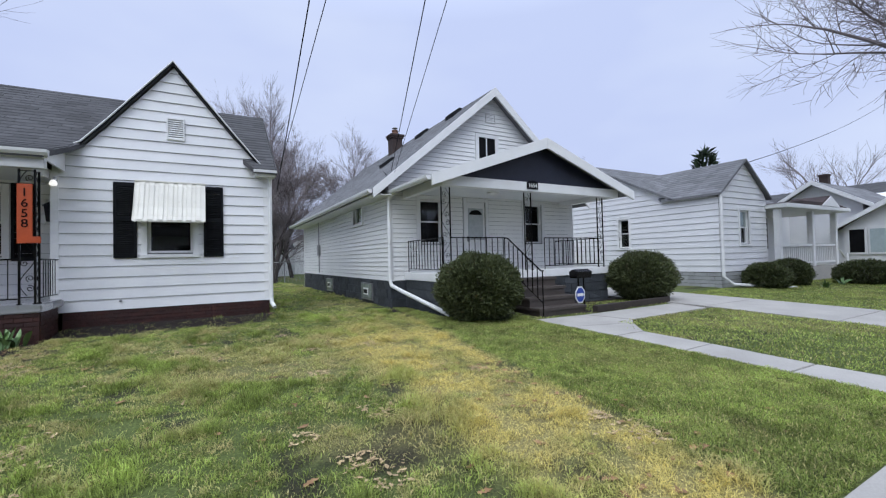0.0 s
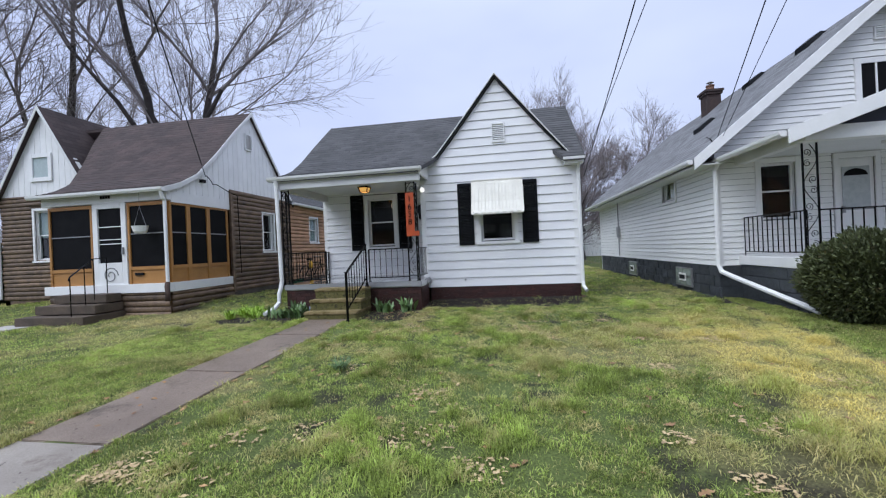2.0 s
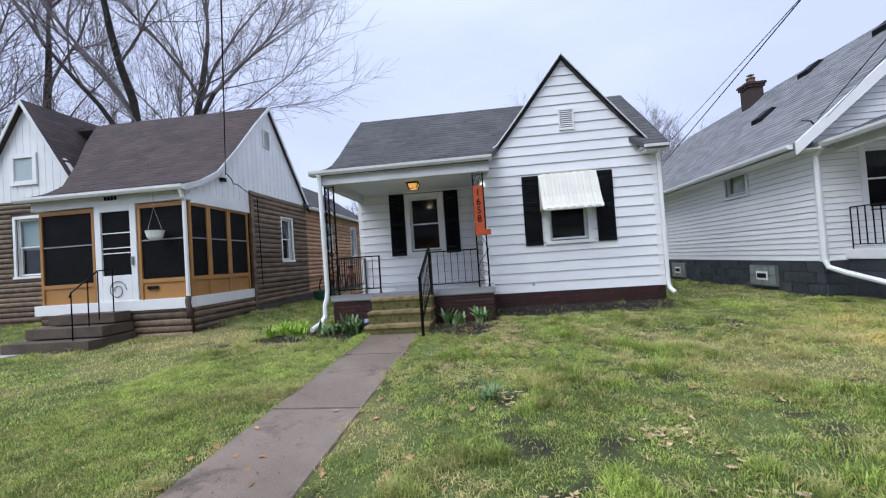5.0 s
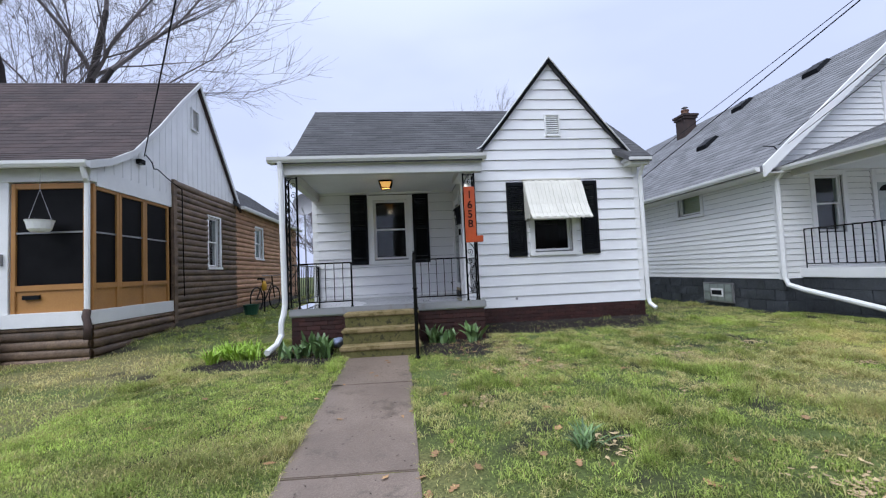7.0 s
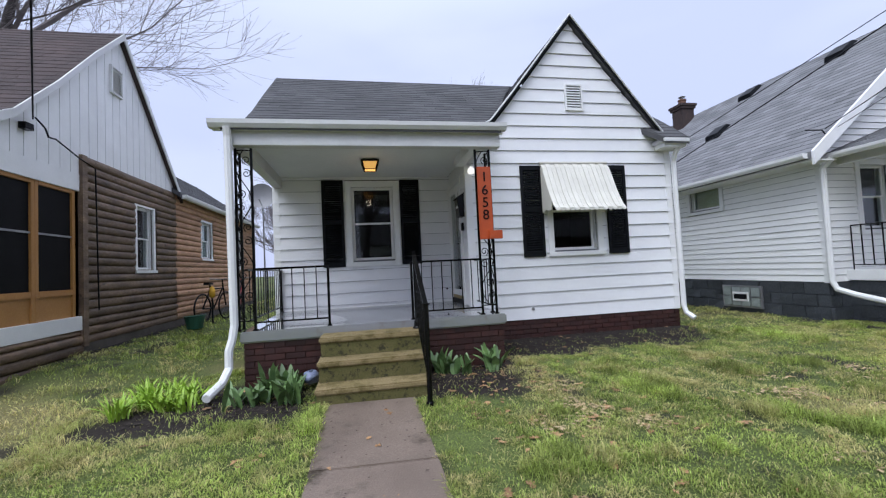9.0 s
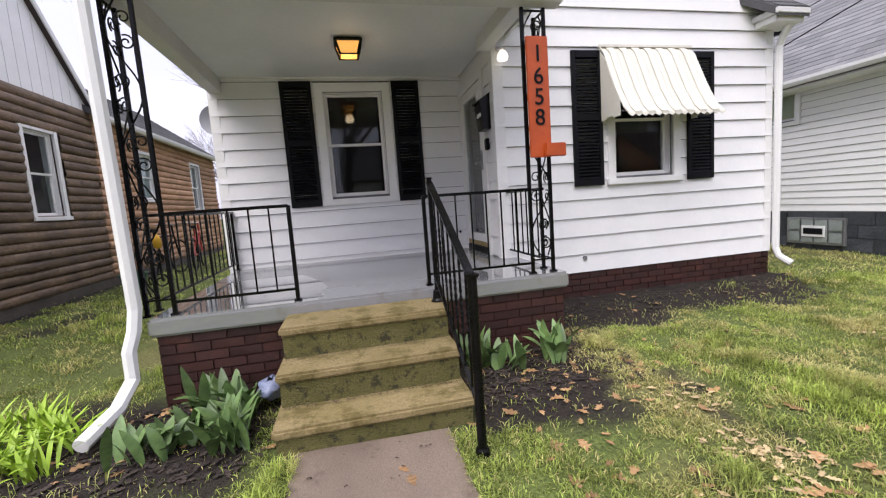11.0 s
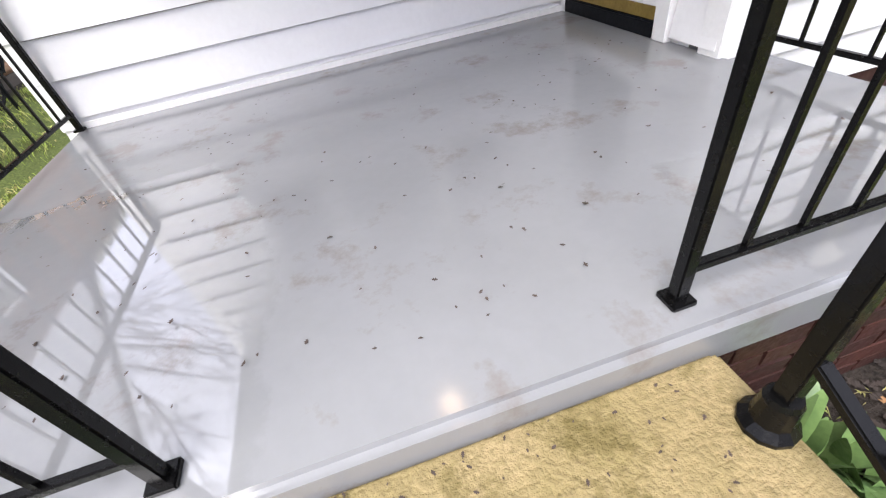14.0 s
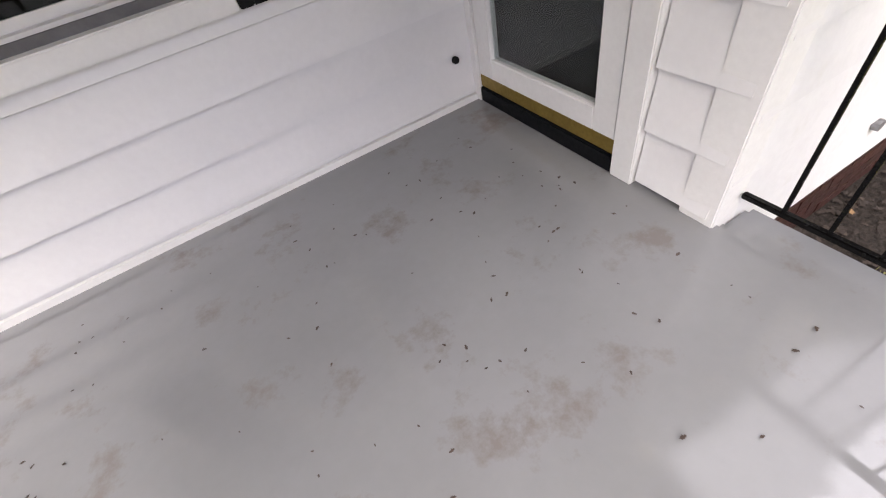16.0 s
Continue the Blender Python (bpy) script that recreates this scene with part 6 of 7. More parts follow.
window(cot, tf, 14.2, 14.8, 1.37, 2.48, casing=0.08, inner=(BLIND, 0.95))
stone = mat("pale_stone_base", (0.42, 0.43, 0.42), (0.33, 0.34, 0.34), 0.85, 3, 30, 0.5)
brickwork(cot, ts_, -2.2, 7.9, -0.2, 0.46, 51, bl=0.4, bh=0.11, material=stone, jag=0.02, base=MORTAR, name="block")
brickwork(cot, tf, 13.0, 16.0, -0.2, 0.46, 52, bl=0.4, bh=0.11, material=stone, jag=0.02, base=MORTAR, name="block")
roof_slope(cot, [(12.85, 2.98), (14.5, 4.2)], "y", -2.35, 3.0, SHINGR, 0.07, seed=61, trim_a=lambda c, z: (-2.35, -0.4 + (z - 2.98) * 2.0))
roof_slope(cot, [(16.15, 2.98), (14.5, 4.2)], "y", -2.35, 3.0, SHINGR, 0.07, seed=62)
roof_slope(cot, [(-0.75, 3.0), (3.1, 4.95)], "x", 12.85, 22, SHINGR, 0.08, seed=63)
roof_slope(cot, [(7.2, 3.0), (3.1, 4.95)], "x", 12.85, 22, SHINGR, 0.08, seed=64)
part("wall", Shape().box(16.0, 22.0, -0.6, -0.45, 0.0, 3.0), WHITE, cot)
spout(cot, [(12.94, -2.3, 2.9), (12.94, -2.3, 0.35), (13.1, -2.5, 0.1), (14.9, -3.4, -0.05)], 0.05)
part("door", Shape().box(17.0, 17.9, -0.66, -0.60, 0.55, 2.5), SHUT, cot, "dark front door")
part("window", Shape().box(18.6, 19.8, -0.66, -0.61, 1.2, 2.5), SCREEN, cot, "dark porch window")
cp = thing("cottage_porch", (18, -2, 0), "white railed porch with square posts", "porch")
part("porch_floor", Shape().box(16.0, 20.9, -2.6, -0.6, -0.1, 0.5), PALEC, cp)
part("roof", Shape().box(15.9, 21.3, -2.9, -0.5, 2.58, 2.73), TRIM, cp, bevel=0.02)
part("roof_peak", Shape().prism([(15.9, -2.85, 2.73), (21.25, -2.85, 2.73), (20.2, -2.85, 2.86), (17.0, -2.85, 2.86)], (0, 2.3, 0)), SHINGB, cp)
part("gablet", Shape().prism([(18.5, -2.88, 2.73), (20.3, -2.88, 2.73), (19.4, -2.88, 3.15)], (0, 1.2, 0)), SHINGB, cp, "small brown shingled gablet")
part("gablet_board", Shape().prism([(18.6, -2.92, 2.735), (20.2, -2.92, 2.735), (19.4, -2.92, 3.12)], (0, 0.035, 0)), TRIM, cp)
for x in (16.1, 18.7, 20.8):
    part("post", Shape().box(x - 0.09, x + 0.09, -2.6, -2.42, 0.5, 2.55), TRIM, cp, bevel=0.01)
for x0, x1 in ((16.2, 18.6), (18.8, 20.7)):
    part("top_rail", Shape().box(x0, x1, -2.56, -2.47, 1.25, 1.32), TRIM, cp)
    part("bottom_rail", Shape().box(x0, x1, -2.55, -2.48, 0.62, 0.68), TRIM, cp)
    for i in range(int((x1 - x0) / 0.16)):
        part("baluster", Shape().box(x0 + 0.08 + i * 0.16, x0 + 0.12 + i * 0.16, -2.54, -2.49, 0.68, 1.25), TRIM, cp)
st_ = thing("porch_steps", (21.5, -1.8, 0), "pale concrete side steps with white rails", "steps")
for i in range(3):
    part("tread", Shape().box(20.9 + 0.3 * i, 21.2 + 0.3 * i, -2.5, -1.0, -0.1, 0.35 - 0.15 * i), PALEC, st_)
part("rail", Shape().tube([(20.9, -2.5, 1.3), (21.9, -2.5, 0.75)], 0.04, 6), TRIM, st_)
part("post", Shape().box(21.83, 21.97, -2.57, -2.43, -0.1, 0.95), TRIM, st_)
WARMB = bpy.data.materials["warm_bulb"]
for x in (16.6, 18.2):
    lt = thing("wall_lamp", (x, -0.68, 2.2), "small lit wall lamp beside the door", "lamp")
    part("globe", Shape().lathe(x, -0.74, [(0.03, 2.1), (0.09, 2.16), (0.09, 2.24), (0.03, 2.3)], 10), WARMB, lt)
    part("bracket", Shape().box(x - 0.03, x + 0.03, -0.74, -0.60, 2.28, 2.33), BLACK, lt)


def far_house(x0, x1, y0, y1, eave, peak, wallm, roofm, label, ridge="x", wins=()):
    t = thing("house", ((x0 + x1) / 2, y0, 0), label, "house", "houses further off")
    part("wall", Shape().box(x0, x1, y0, y1, -0.2, eave), wallm, t)
    if ridge == "x":
        ym = (y0 + y1) / 2
        part("gable_wall", Shape().prism([(x0 + 0.02, y0, eave), (x0 + 0.02, y1, eave), (x0 + 0.02, ym, peak)], (x1 - x0 - 0.04, 0, 0)), wallm, t)
        roof_slope(t, [(y0 - 0.4, eave - 0.15), (ym, peak + 0.1)], "x", x0 - 0.3, x1 + 0.3, roofm, 0.12, 0.3, 0.8, 71)
        roof_slope(t, [(y1 + 0.4, eave - 0.15), (ym, peak + 0.1)], "x", x0 - 0.3, x1 + 0.3, roofm, 0.12, 0.3, 0.8, 72)
    else:
        xm = (x0 + x1) / 2
        part("gable_wall", Shape().prism([(x0, y0 + 0.02, eave), (x1, y0 + 0.02, eave), (xm, y0 + 0.02, peak)], (0, y1 - y0 - 0.04, 0)), wallm, t)
        roof_slope(t, [(x0 - 0.4, eave - 0.2), (xm, peak + 0.12)], "y", y0 - 0.4, y1 + 0.3, roofm, 0.16, 0.3, 0.8, 73)
        roof_slope(t, [(x1 + 0.4, eave - 0.2), (xm, peak + 0.12)], "y", y0 - 0.4, y1 + 0.3, roofm, 0.16, 0.3, 0.8, 74)
        rb = Shape()
        for a, b in ((x0 - 0.4, xm), (x1 + 0.4, xm)):
            rb.hexa([(a, y0 - 0.44, eave - 0.42), (b, y0 - 0.44, peak - 0.12), (b, y0 - 0.44, peak + 0.14), (a, y0 - 0.44, eave - 0.18)], [(a, y0 - 0.4, eave - 0.42), (b, y0 - 0.4, peak - 0.12), (b, y0 - 0.4, peak + 0.14), (a, y0 - 0.4, eave - 0.18)])
        part("barge_board", rb, TRIM, t)
    for a, b, c, d in wins:
        f = part("window", Shape().box(a - 0.08, b + 0.08, y0 - 0.05, y0 - 0.001, c - 0.08, d + 0.08), TRIM, t)
        # opaque pane, with the darkness of an unlit room in its colour
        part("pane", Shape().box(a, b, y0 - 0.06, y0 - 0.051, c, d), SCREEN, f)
    return t


fh = far_house(23.9, 30.2, -2.55, 0.72, 3.12, 4.24, WHITE, SHINGR, "white gabled house further along the street", "x")
gb = Shape()
for a, b in ((-2.97, -0.915), (1.14, -0.915)):
    gb.hexa([(23.52, a, 2.86), (23.52, b, 4.16), (23.52, b, 4.36), (23.52, a, 3.04)], [(23.60, a, 2.86), (23.60, b, 4.16), (23.60, b, 4.36), (23.60, a, 3.04)])
part("barge_board", gb, TRIM, fh, "white barge board")
ph = far_house(23.7, 31.0, -5.4, -1.95, 2.1, 3.25, TRIM, SHINGB, "white enclosed porch with a brown roof and many windows", "x", [(24.1 + i * 1.1, 24.9 + i * 1.1, 0.95, 1.95) for i in range(6)])
for i in range(5):
    f = part("window", Shape().box(23.64, 23.699, -2.68 - i * 0.66, -2.08 - i * 0.66, 0.87, 2.03), TRIM, ph)
    part("pane", Shape().box(23.63, 23.639, -2.62 - i * 0.66, -2.14 - i * 0.66, 0.95, 1.95), BLIND if i % 2 else SCREEN, f)
fr_ = Shape()
for a, b in ((-5.86, -3.675), (-1.49, -3.675)):
    fr_.hexa([(23.33, a, 1.82), (23.33, b, 3.12), (23.33, b, 3.36), (23.33, a, 1.98)], [(23.40, a, 1.82), (23.40, b, 3.12), (23.40, b, 3.36), (23.40, a, 1.98)])
part("barge_board", fr_, TRIM, ph, "white barge board")
far_house(31.5, 43.0, -2.0, 9.0, 3.85, 5.3, TRIM, SHING, "white house with a dark roof at the end of the row", "y", [(34, 35, 1.5, 2.8), (38, 39, 1.5, 2.8)])
fch = thing("chimney", (26, -0.62, 4.2), "square dark brick chimney on the gabled house", "chimney")
part("shaft", Shape().box(25.85, 26.15, -0.80, -0.44, 4.0, 4.80), CHIMB, fch)
part("cap", Shape().box(25.81, 26.19, -0.84, -0.40, 4.80, 4.88), CHIMB, fch, bevel=0.01)
far_house(-1.0, 4.5, 26, 32, 2.4, 3.6, TRIM, SHING, "white garage behind the gardens", "x", [(1.6, 2.4, 1.0, 1.7)])
far_house(5.5, 12, 30, 38, 2.9, 4.6, TRIM, SHINGB, "white house behind the gardens", "y", [(7.5, 8.3, 1.2, 2.2)])
far_house(-9.5, -5.6, 20, 26, 2.1, 3.5, TRIM, SHINGB, "low garage with a brown roof behind the gardens", "x")
far_house(-78, -46, 14, 22, 2.6, 2.9, mat("cream_wall", (0.62, 0.6, 0.54), (0.55, 0.53, 0.48), 0.7), SHING, "long low cream building across the side street", "x", [(-70 + i * 5, -68.5 + i * 5, 0.8, 1.8) for i in range(4)])
# unseen row added so the front panes mirror dark houses, not open sky
for i, (x, wm, rm, lab) in enumerate(((-34, VINYL, SHINGB, "unseen white house with a brown roof across the street"), (-19, LOGT, SHING, "unseen tan house with a dark roof across the street"), (-5, VINYL, SHING, "unseen white house with a dark roof across the street"),
                                     (9, BRICK, SHING, "unseen brick house across the street"), (23, LOGT, SHINGB, "unseen tan house with a brown roof across the street"))):
    across = far_house(x, x + 10.5, -39, -29, 3.6, 6.9, wm, rm, lab, "x", [])
    for k in (1.6, 7.4):
        wf = part("window", Shape().box(x + k - 0.1, x + k + 1.4, -29.0, -28.94, 1.1, 2.7), TRIM, across)
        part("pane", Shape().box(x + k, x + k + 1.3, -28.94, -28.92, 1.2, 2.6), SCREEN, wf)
# chain link fence at the back
fc = thing("garden_fence", (1.2, 14, 0), "grey wire fence across the back garden", "fence")
for i in range(9):
    part("post", Shape().tube([(-4 + i * 1.6, 14.5, 0), (-4 + i * 1.6, 14.5, 1.15)], 0.025, 6), METAL, fc)
part("top_rail", Shape().tube([(-4, 14.5, 1.13), (8.8, 14.5, 1.13)], 0.02, 6), METAL, fc)
wr = Shape()
for i in range(64):
    wr.tube([(-4 + i * 0.2, 14.5, 0.05), (-4 + i * 0.2 + 0.2, 14.5, 1.1)], 0.004, 3, False).tube([(-4 + i * 0.2 + 0.2, 14.5, 0.05), (-4 + i * 0.2, 14.5, 1.1)], 0.004, 3, False)
part("wire_mesh", wr, METAL, fc, kind="stuff")


def make_car():
    x0, y0 = 27.0, -4.9
    c = thing("car", (x0, y0, -0.15), "dark red parked car beside the porch", "car")
    CAR = mat("dark_red_car_paint", (0.09, 0.012, 0.014), (0.08, 0.01, 0.012), 0.25, vary=0.0, grain=0.05, bump=0.0, coat=0.6)
    prof = [(-2.2, 0.25), (-2.25, 0.6), (-2.1, 0.78), (-1.2, 0.88), (-0.6, 1.32), (0.7, 1.38), (1.4, 0.95), (2.1, 0.85), (2.25, 0.55), (2.2, 0.25)]
    part("body", Shape().prism([(x0 + a, y0 - 0.85, b - 0.15) for a, b in prof], (0, 1.7, 0)), CAR, c, bevel=0.05)
    part("side_window", Shape().prism([(x0 + a, y0 - 0.86, b - 0.15) for a, b in ((-0.95, 0.92), (-0.5, 1.27), (0.6, 1.32), (1.15, 0.95))], (0, 0.006, 0)), SCREEN, c)
    for a in (-1.4, 1.4):
        for b in (-0.88, 0.70):
            wh = part("wheel", Shape().tube([(x0 + a, y0 + b, 0.17), (x0 + a, y0 + b + 0.18, 0.17)], 0.32, 18), SHUT, c)
            part("rim", Shape().tube([(x0 + a, y0 + b - 0.01, 0.17), (x0 + a, y0 + b + 0.02, 0.17)], 0.2, 14), METAL, wh)


make_car()


# ---- poles and wires ----
def cable(p, q, sag, r=0.008, n=14):
    p, q = Vector(p), Vector(q)
    return [tuple(p.lerp(q, k / n) - Vector((0, 0, sag * 4 * (k / n) * (1 - k / n)))) for k in range(n + 1)], r


for px, label in ((-2.2, "tall brown wooden utility pole across the street"), (7.4, "brown wooden utility pole across the street")):
    up = thing("utility_pole", (px, -24.0, -0.1), label, "utility pole", "street poles")
    part("pole", Shape().tube([(px, -24.0, -0.3), (px, -24.0, 9.6)], [0.17, 0.12], 12), WOODP, up)
    part("cross_arm", Shape().box(px - 2.6, px + 2.6, -23.98, -23.86, 8.2, 8.32), WOODP, up)
for p, q, sag, r in (((0.23, 0.3, 2.68), (-1.5, -23.9, 7.4), 0.1, 0.007), ((0.24, 0.4, 2.95), (-0.75, -23.9, 6.9), 0.1, 0.005),
                     ((2.62, -0.42, 3.15), (-4.6, -23.9, 8.35), 0.05, 0.007), ((2.66, -0.5, 3.1), (-3.6, -23.9, 8.35), 0.05, 0.005)):
    path, rr_ = cable(p, q, sag, r)
    tagged(part("service_wire", Shape().tube(path, rr_, 5), SHUT), "thin black overhead service wire to a house", "wire", "overhead wires")
path, rr_ = cable((-8.90, 0.15, 3.3), (7.2, -23.9, 8.3), 0.25, 0.009)
tagged(part("service_wire", Shape().tube(path, rr_, 6), SHUT), "thick black service wire to the log-sided house", "wire", "overhead wires")
s = Shape().tube([(-8.87, 0.14, 3.32), (-8.80, 0.2, 3.2), (-8.84, 0.32, 3.12), (-8.87, 0.5, 3.15), (-8.87, 0.95, 3.02), (-8.86, 1.3, 2.95), (-8.86, 1.35, 0.8)], 0.011, 6)
part("house_cable", s, SHUT, cabin, "black cable run along the wall")
part("insulator", Shape().box(-8.92, -8.84, -0.05, 0.08, 3.12, 3.2), BLACK, cabin)
part("cable_loop", Shape().tube([(2.52, -0.2, 3.2), (2.45, -0.5, 3.1), (2.5, -0.55, 2.95), (2.6, -0.3, 2.9)], 0.012, 6), SHUT, bung)
tagged(part("wire_span", Shape().tube(cable((14.7, -2.3, 4.10), (41.6, 0.8, 11.6), 0.3)[0], 0.012, 5), SHUT), "thin overhead wire to the cottage gable", "wire", "overhead wires")
p2 = thing("utility_pole", (-25.4, 4.4, 0), "dark wooden pole at the side street", "utility pole")
part("pole", Shape().tube([(-25.4, 4.4, -0.2), (-25.4, 4.4, 6.4)], [0.14, 0.11], 10), WOODP, p2)

# ---- lamp post, dish, clutter ----
lp = thing("lamp_post", (-14.0, -1.25, -0.05), "black lamp post with a lantern head on the lawn", "lamp post")
part("pole", Shape().lathe(-14.0, -1.25, [(0.09, -0.1), (0.085, 0.12), (0.045, 0.18), (0.035, 1.75), (0.05, 1.8)], 10), BLACK, lp)
part("lantern", Shape().lathe(-14.0, -1.25, [(0.07, 1.8), (0.12, 2.02), (0.12, 2.04)], 8), mat("lantern_glass", (0.5, 0.5, 0.45), (0.4, 0.4, 0.36), 0.2, vary=0), lp)
part("cap", Shape().lathe(-14.0, -1.25, [(0.15, 2.04), (0.08, 2.12), (0.02, 2.2), (0.01, 2.26)], 8), BLACK, lp)
dish = thing("satellite_dish", (-7.9, 7.6, 0), "grey satellite dish on a thin pole", "satellite dish")
part("pole", Shape().tube([(-7.9, 7.7, 0.0), (-7.9, 7.7, 3.6)], 0.025, 6), METAL, dish)
ds = Shape()
ring = [(0.0, 0.10), (0.15, 0.085), (0.28, 0.05), (0.38, 0.0)]
for r, o in ring:
    for k in range(20):
        a = 2 * math.pi * k / 20
        ds.v.append((-7.9 + r * math.cos(a), 7.55 + o, 3.65 + r * math.sin(a)))
for i in range(len(ring) - 1):
    for k in range(20):
        a, b = i * 20 + k, i * 20 + (k + 1) % 20
        ds.f.append((a, b, b + 20, a + 20))
part("reflector", ds, mat("dish_grey", (0.30, 0.30, 0.31), (0.26, 0.26, 0.27), 0.5, vary=0), dish, smooth=True)
part("feed_arm", Shape().tube([(-7.9, 7.65, 3.3), (-7.9, 7.2, 3.5)], 0.012, 5), METAL, dish)


def bicycle(x, y, z, turn, colour, label):
    b = thing("bicycle", (x, y, z), label, "bicycle", "bicycles by the wall")
    R = pose(x, y, z, 0, 0, turn)

    def T(pts):
        return [tuple(R @ Vector(p)) for p in pts]
    for cx in (-0.5, 0.5):
        wl = part("wheel", Shape().tube(T([(cx + 0.32 * math.cos(a * math.pi / 12), 0, 0.33 + 0.32 * math.sin(a * math.pi / 12)) for a in range(25)]), 0.018, 6), SHUT, b)
        sp = Shape()
        for a in range(8):
            sp.tube(T([(cx, 0, 0.33), (cx + 0.3 * math.cos(a * math.pi / 4), 0, 0.33 + 0.3 * math.sin(a * math.pi / 4))]), 0.003, 3)
        part("spokes", sp, METAL, wl)
    f = Shape()
    for p in ([(-0.5, 0, 0.33), (-0.05, 0, 0.3), (0.38, 0, 0.78), (0.5, 0, 0.33)], [(-0.05, 0, 0.3), (-0.2, 0, 0.85)], [(-0.17, 0, 0.75), (0.36, 0, 0.75)], [(-0.5, 0, 0.33), (-0.17, 0, 0.75)], [(0.38, 0, 0.78), (0.36, 0, 0.95)]):
        f.tube(T(p), 0.018, 6)
    part("frame", f, colour, b)
    part("handlebar", Shape().tube(T([(0.3, -0.27, 0.98), (0.36, -0.1, 0.96), (0.36, 0.1, 0.96), (0.3, 0.27, 0.98)]), 0.013, 6), METAL, b)
    part("saddle", Shape().hexa(T([(-0.34, -0.07, 0.85), (-0.08, -0.02, 0.85), (-0.08, 0.02, 0.85), (-0.34, 0.07, 0.85)]), T([(-0.33, -0.06, 0.91), (-0.08, -0.02, 0.89), (-0.08, 0.02, 0.89), (-0.33, 0.06, 0.91)])), SHUT, b)


REDP = mat("red_enamel", (0.42, 0.03, 0.02), (0.35, 0.025, 0.02), 0.4, vary=0)
bicycle(-8.35, 4.7, 0.2, 80, SHUT, "black bicycle leaning near the log wall")
bicycle(-8.05, 5.6, 0.2, 100, REDP, "red bicycle leaning near the log wall")
cart = thing("garden_cart", (-8.3, 3.4, 0.2), "green plastic garden tub by the log wall", "tub")
part("tub", Shape().lathe(-8.3, 3.4, [(0.14, 0.2), (0.19, 0.44), (0.21, 0.45), (0.18, 0.44), (0.13, 0.24)], 14), mat("green_plastic", (0.02, 0.09, 0.055), (0.02, 0.08, 0.05), 0.5, vary=0), cart)
bag = thing("tool_bag", (-8.2, 4.2, 0.2), "yellow and black bag hanging by the wall", "bag")
part("bag", Shape().lathe(-8.25, 4.25, [(0.02, 0.76), (0.06, 0.78), (0.07, 0.90), (0.04, 1.0), (0.01, 1.02)], 10), mat("yellow_bag", (0.62, 0.36, 0.02), (0.55, 0.3, 0.02), 0.6, vary=0), bag, smooth=True)
part("stand", Shape().tube([(-8.25, 4.25, 0.15), (-8.25, 4.25, 0.73)], 0.02, 6), SHUT, bag)
rg = Shape()
rr0 = random.Random(8)
for i in range(9):
    for k in range(12):
        a = 2 * math.pi * k / 12
        r = 0.11 * math.sin(math.pi * (i + 0.6) / 9.4) * rr0.uniform(0.75, 1.2)
        rg.v.append((-5.47 + 0.75 * r * math.cos(a), -1.27 + r * math.sin(a), 0.05 + 0.13 * (1 - math.cos(math.pi * i / 8)) / 2 * rr0.uniform(0.85, 1.1)))
    if i:
        for k in range(12):
            a, b = (i - 1) * 12 + k, (i - 1) * 12 + (k + 1) % 12
            rg.f.append((a, b, b + 12, a + 12))
tagged(part("crumpled_bag", rg, mat("blue_plastic_film", (0.30, 0.34, 0.46), (0.14, 0.17, 0.28), 0.3, 14, 60, 0.3, vary=0), smooth=True), "crumpled blue-grey plastic bag beside the steps", "plastic bag")

# ---- trees ----


def bare_tree(name, base, height, seed, spread=0.5, depth=6, r0=0.28, label="tall bare deciduous tree", lean=(0, 0), fork=0.35, nests=0, minr=0.006, kids=(2, 4)):
    rnd = random.Random(seed)
    t = thing(name, base, label, "tree")
    trunk, twig = Shape(), Shape()

    def grow(p, d, L, r, level):
        n = 4 if level < 3 else 3
        pts, rs = [p], [r]
        for i in range(n):
            d = (d + Vector((rnd.gauss(0, 0.11), rnd.gauss(0, 0.11), rnd.gauss(0.03, 0.07)))).normalized()
            p = p + d * (L / n)
            pts.append(p)
            rs.append(max(minr * 0.6, r * (1 - 0.42 * (i + 1) / n)))
        (trunk if level < 2 else twig).tube(pts, rs, 8 if level == 0 else 6 if level < 2 else 4 if level < 4 else 3, cap=False)
        if level >= depth:
            return
        for k in range(rnd.randint(*kids) + (1 if level > 1 else 0)):
            at = rnd.uniform(fork if level == 0 else 0.25, 1.0)
            i = min(n - 1, int(at * n))
            q = pts[i].lerp(pts[i + 1], at * n - i)
            a = rnd.uniform(0, 2 * math.pi)
            side = (d.orthogonal().normalized() * math.cos(a) + d.cross(d.orthogonal()).normalized() * math.sin(a))
            nd = (d * rnd.uniform(0.7, 1.0) + side * spread * rnd.uniform(0.6, 1.5) + Vector((0, 0, 0.10))).normalized()
            grow(q, nd, L * rnd.uniform(0.52, 0.82), max(minr, rs[i] * rnd.uniform(0.42, 0.66)), level + 1)
        grow(pts[-1], d, L * 0.72, rs[-1], level + 1)

    grow(Vector(base) - Vector((0, 0, 0.1)), Vector((lean[0], lean[1], 1)).normalized(), height * 0.36, r0, 0)
    part("trunk", trunk, BARK, t, smooth=True)
    part("crown", twig, TWIG, t)
    return t


bare_tree("tree", (-27.5, 13.0, 0), 24, 101, 0.60, 6, 0.42, kids=(2, 3), minr=0.008, label="tall bare tree forking above the log-sided house")
bare_tree("tree", (-21.5, 11.5, 0), 25, 102, 0.58, 6, 0.38, kids=(2, 3), minr=0.008, label="tall bare tree behind the log-sided house", lean=(-0.1, 0))
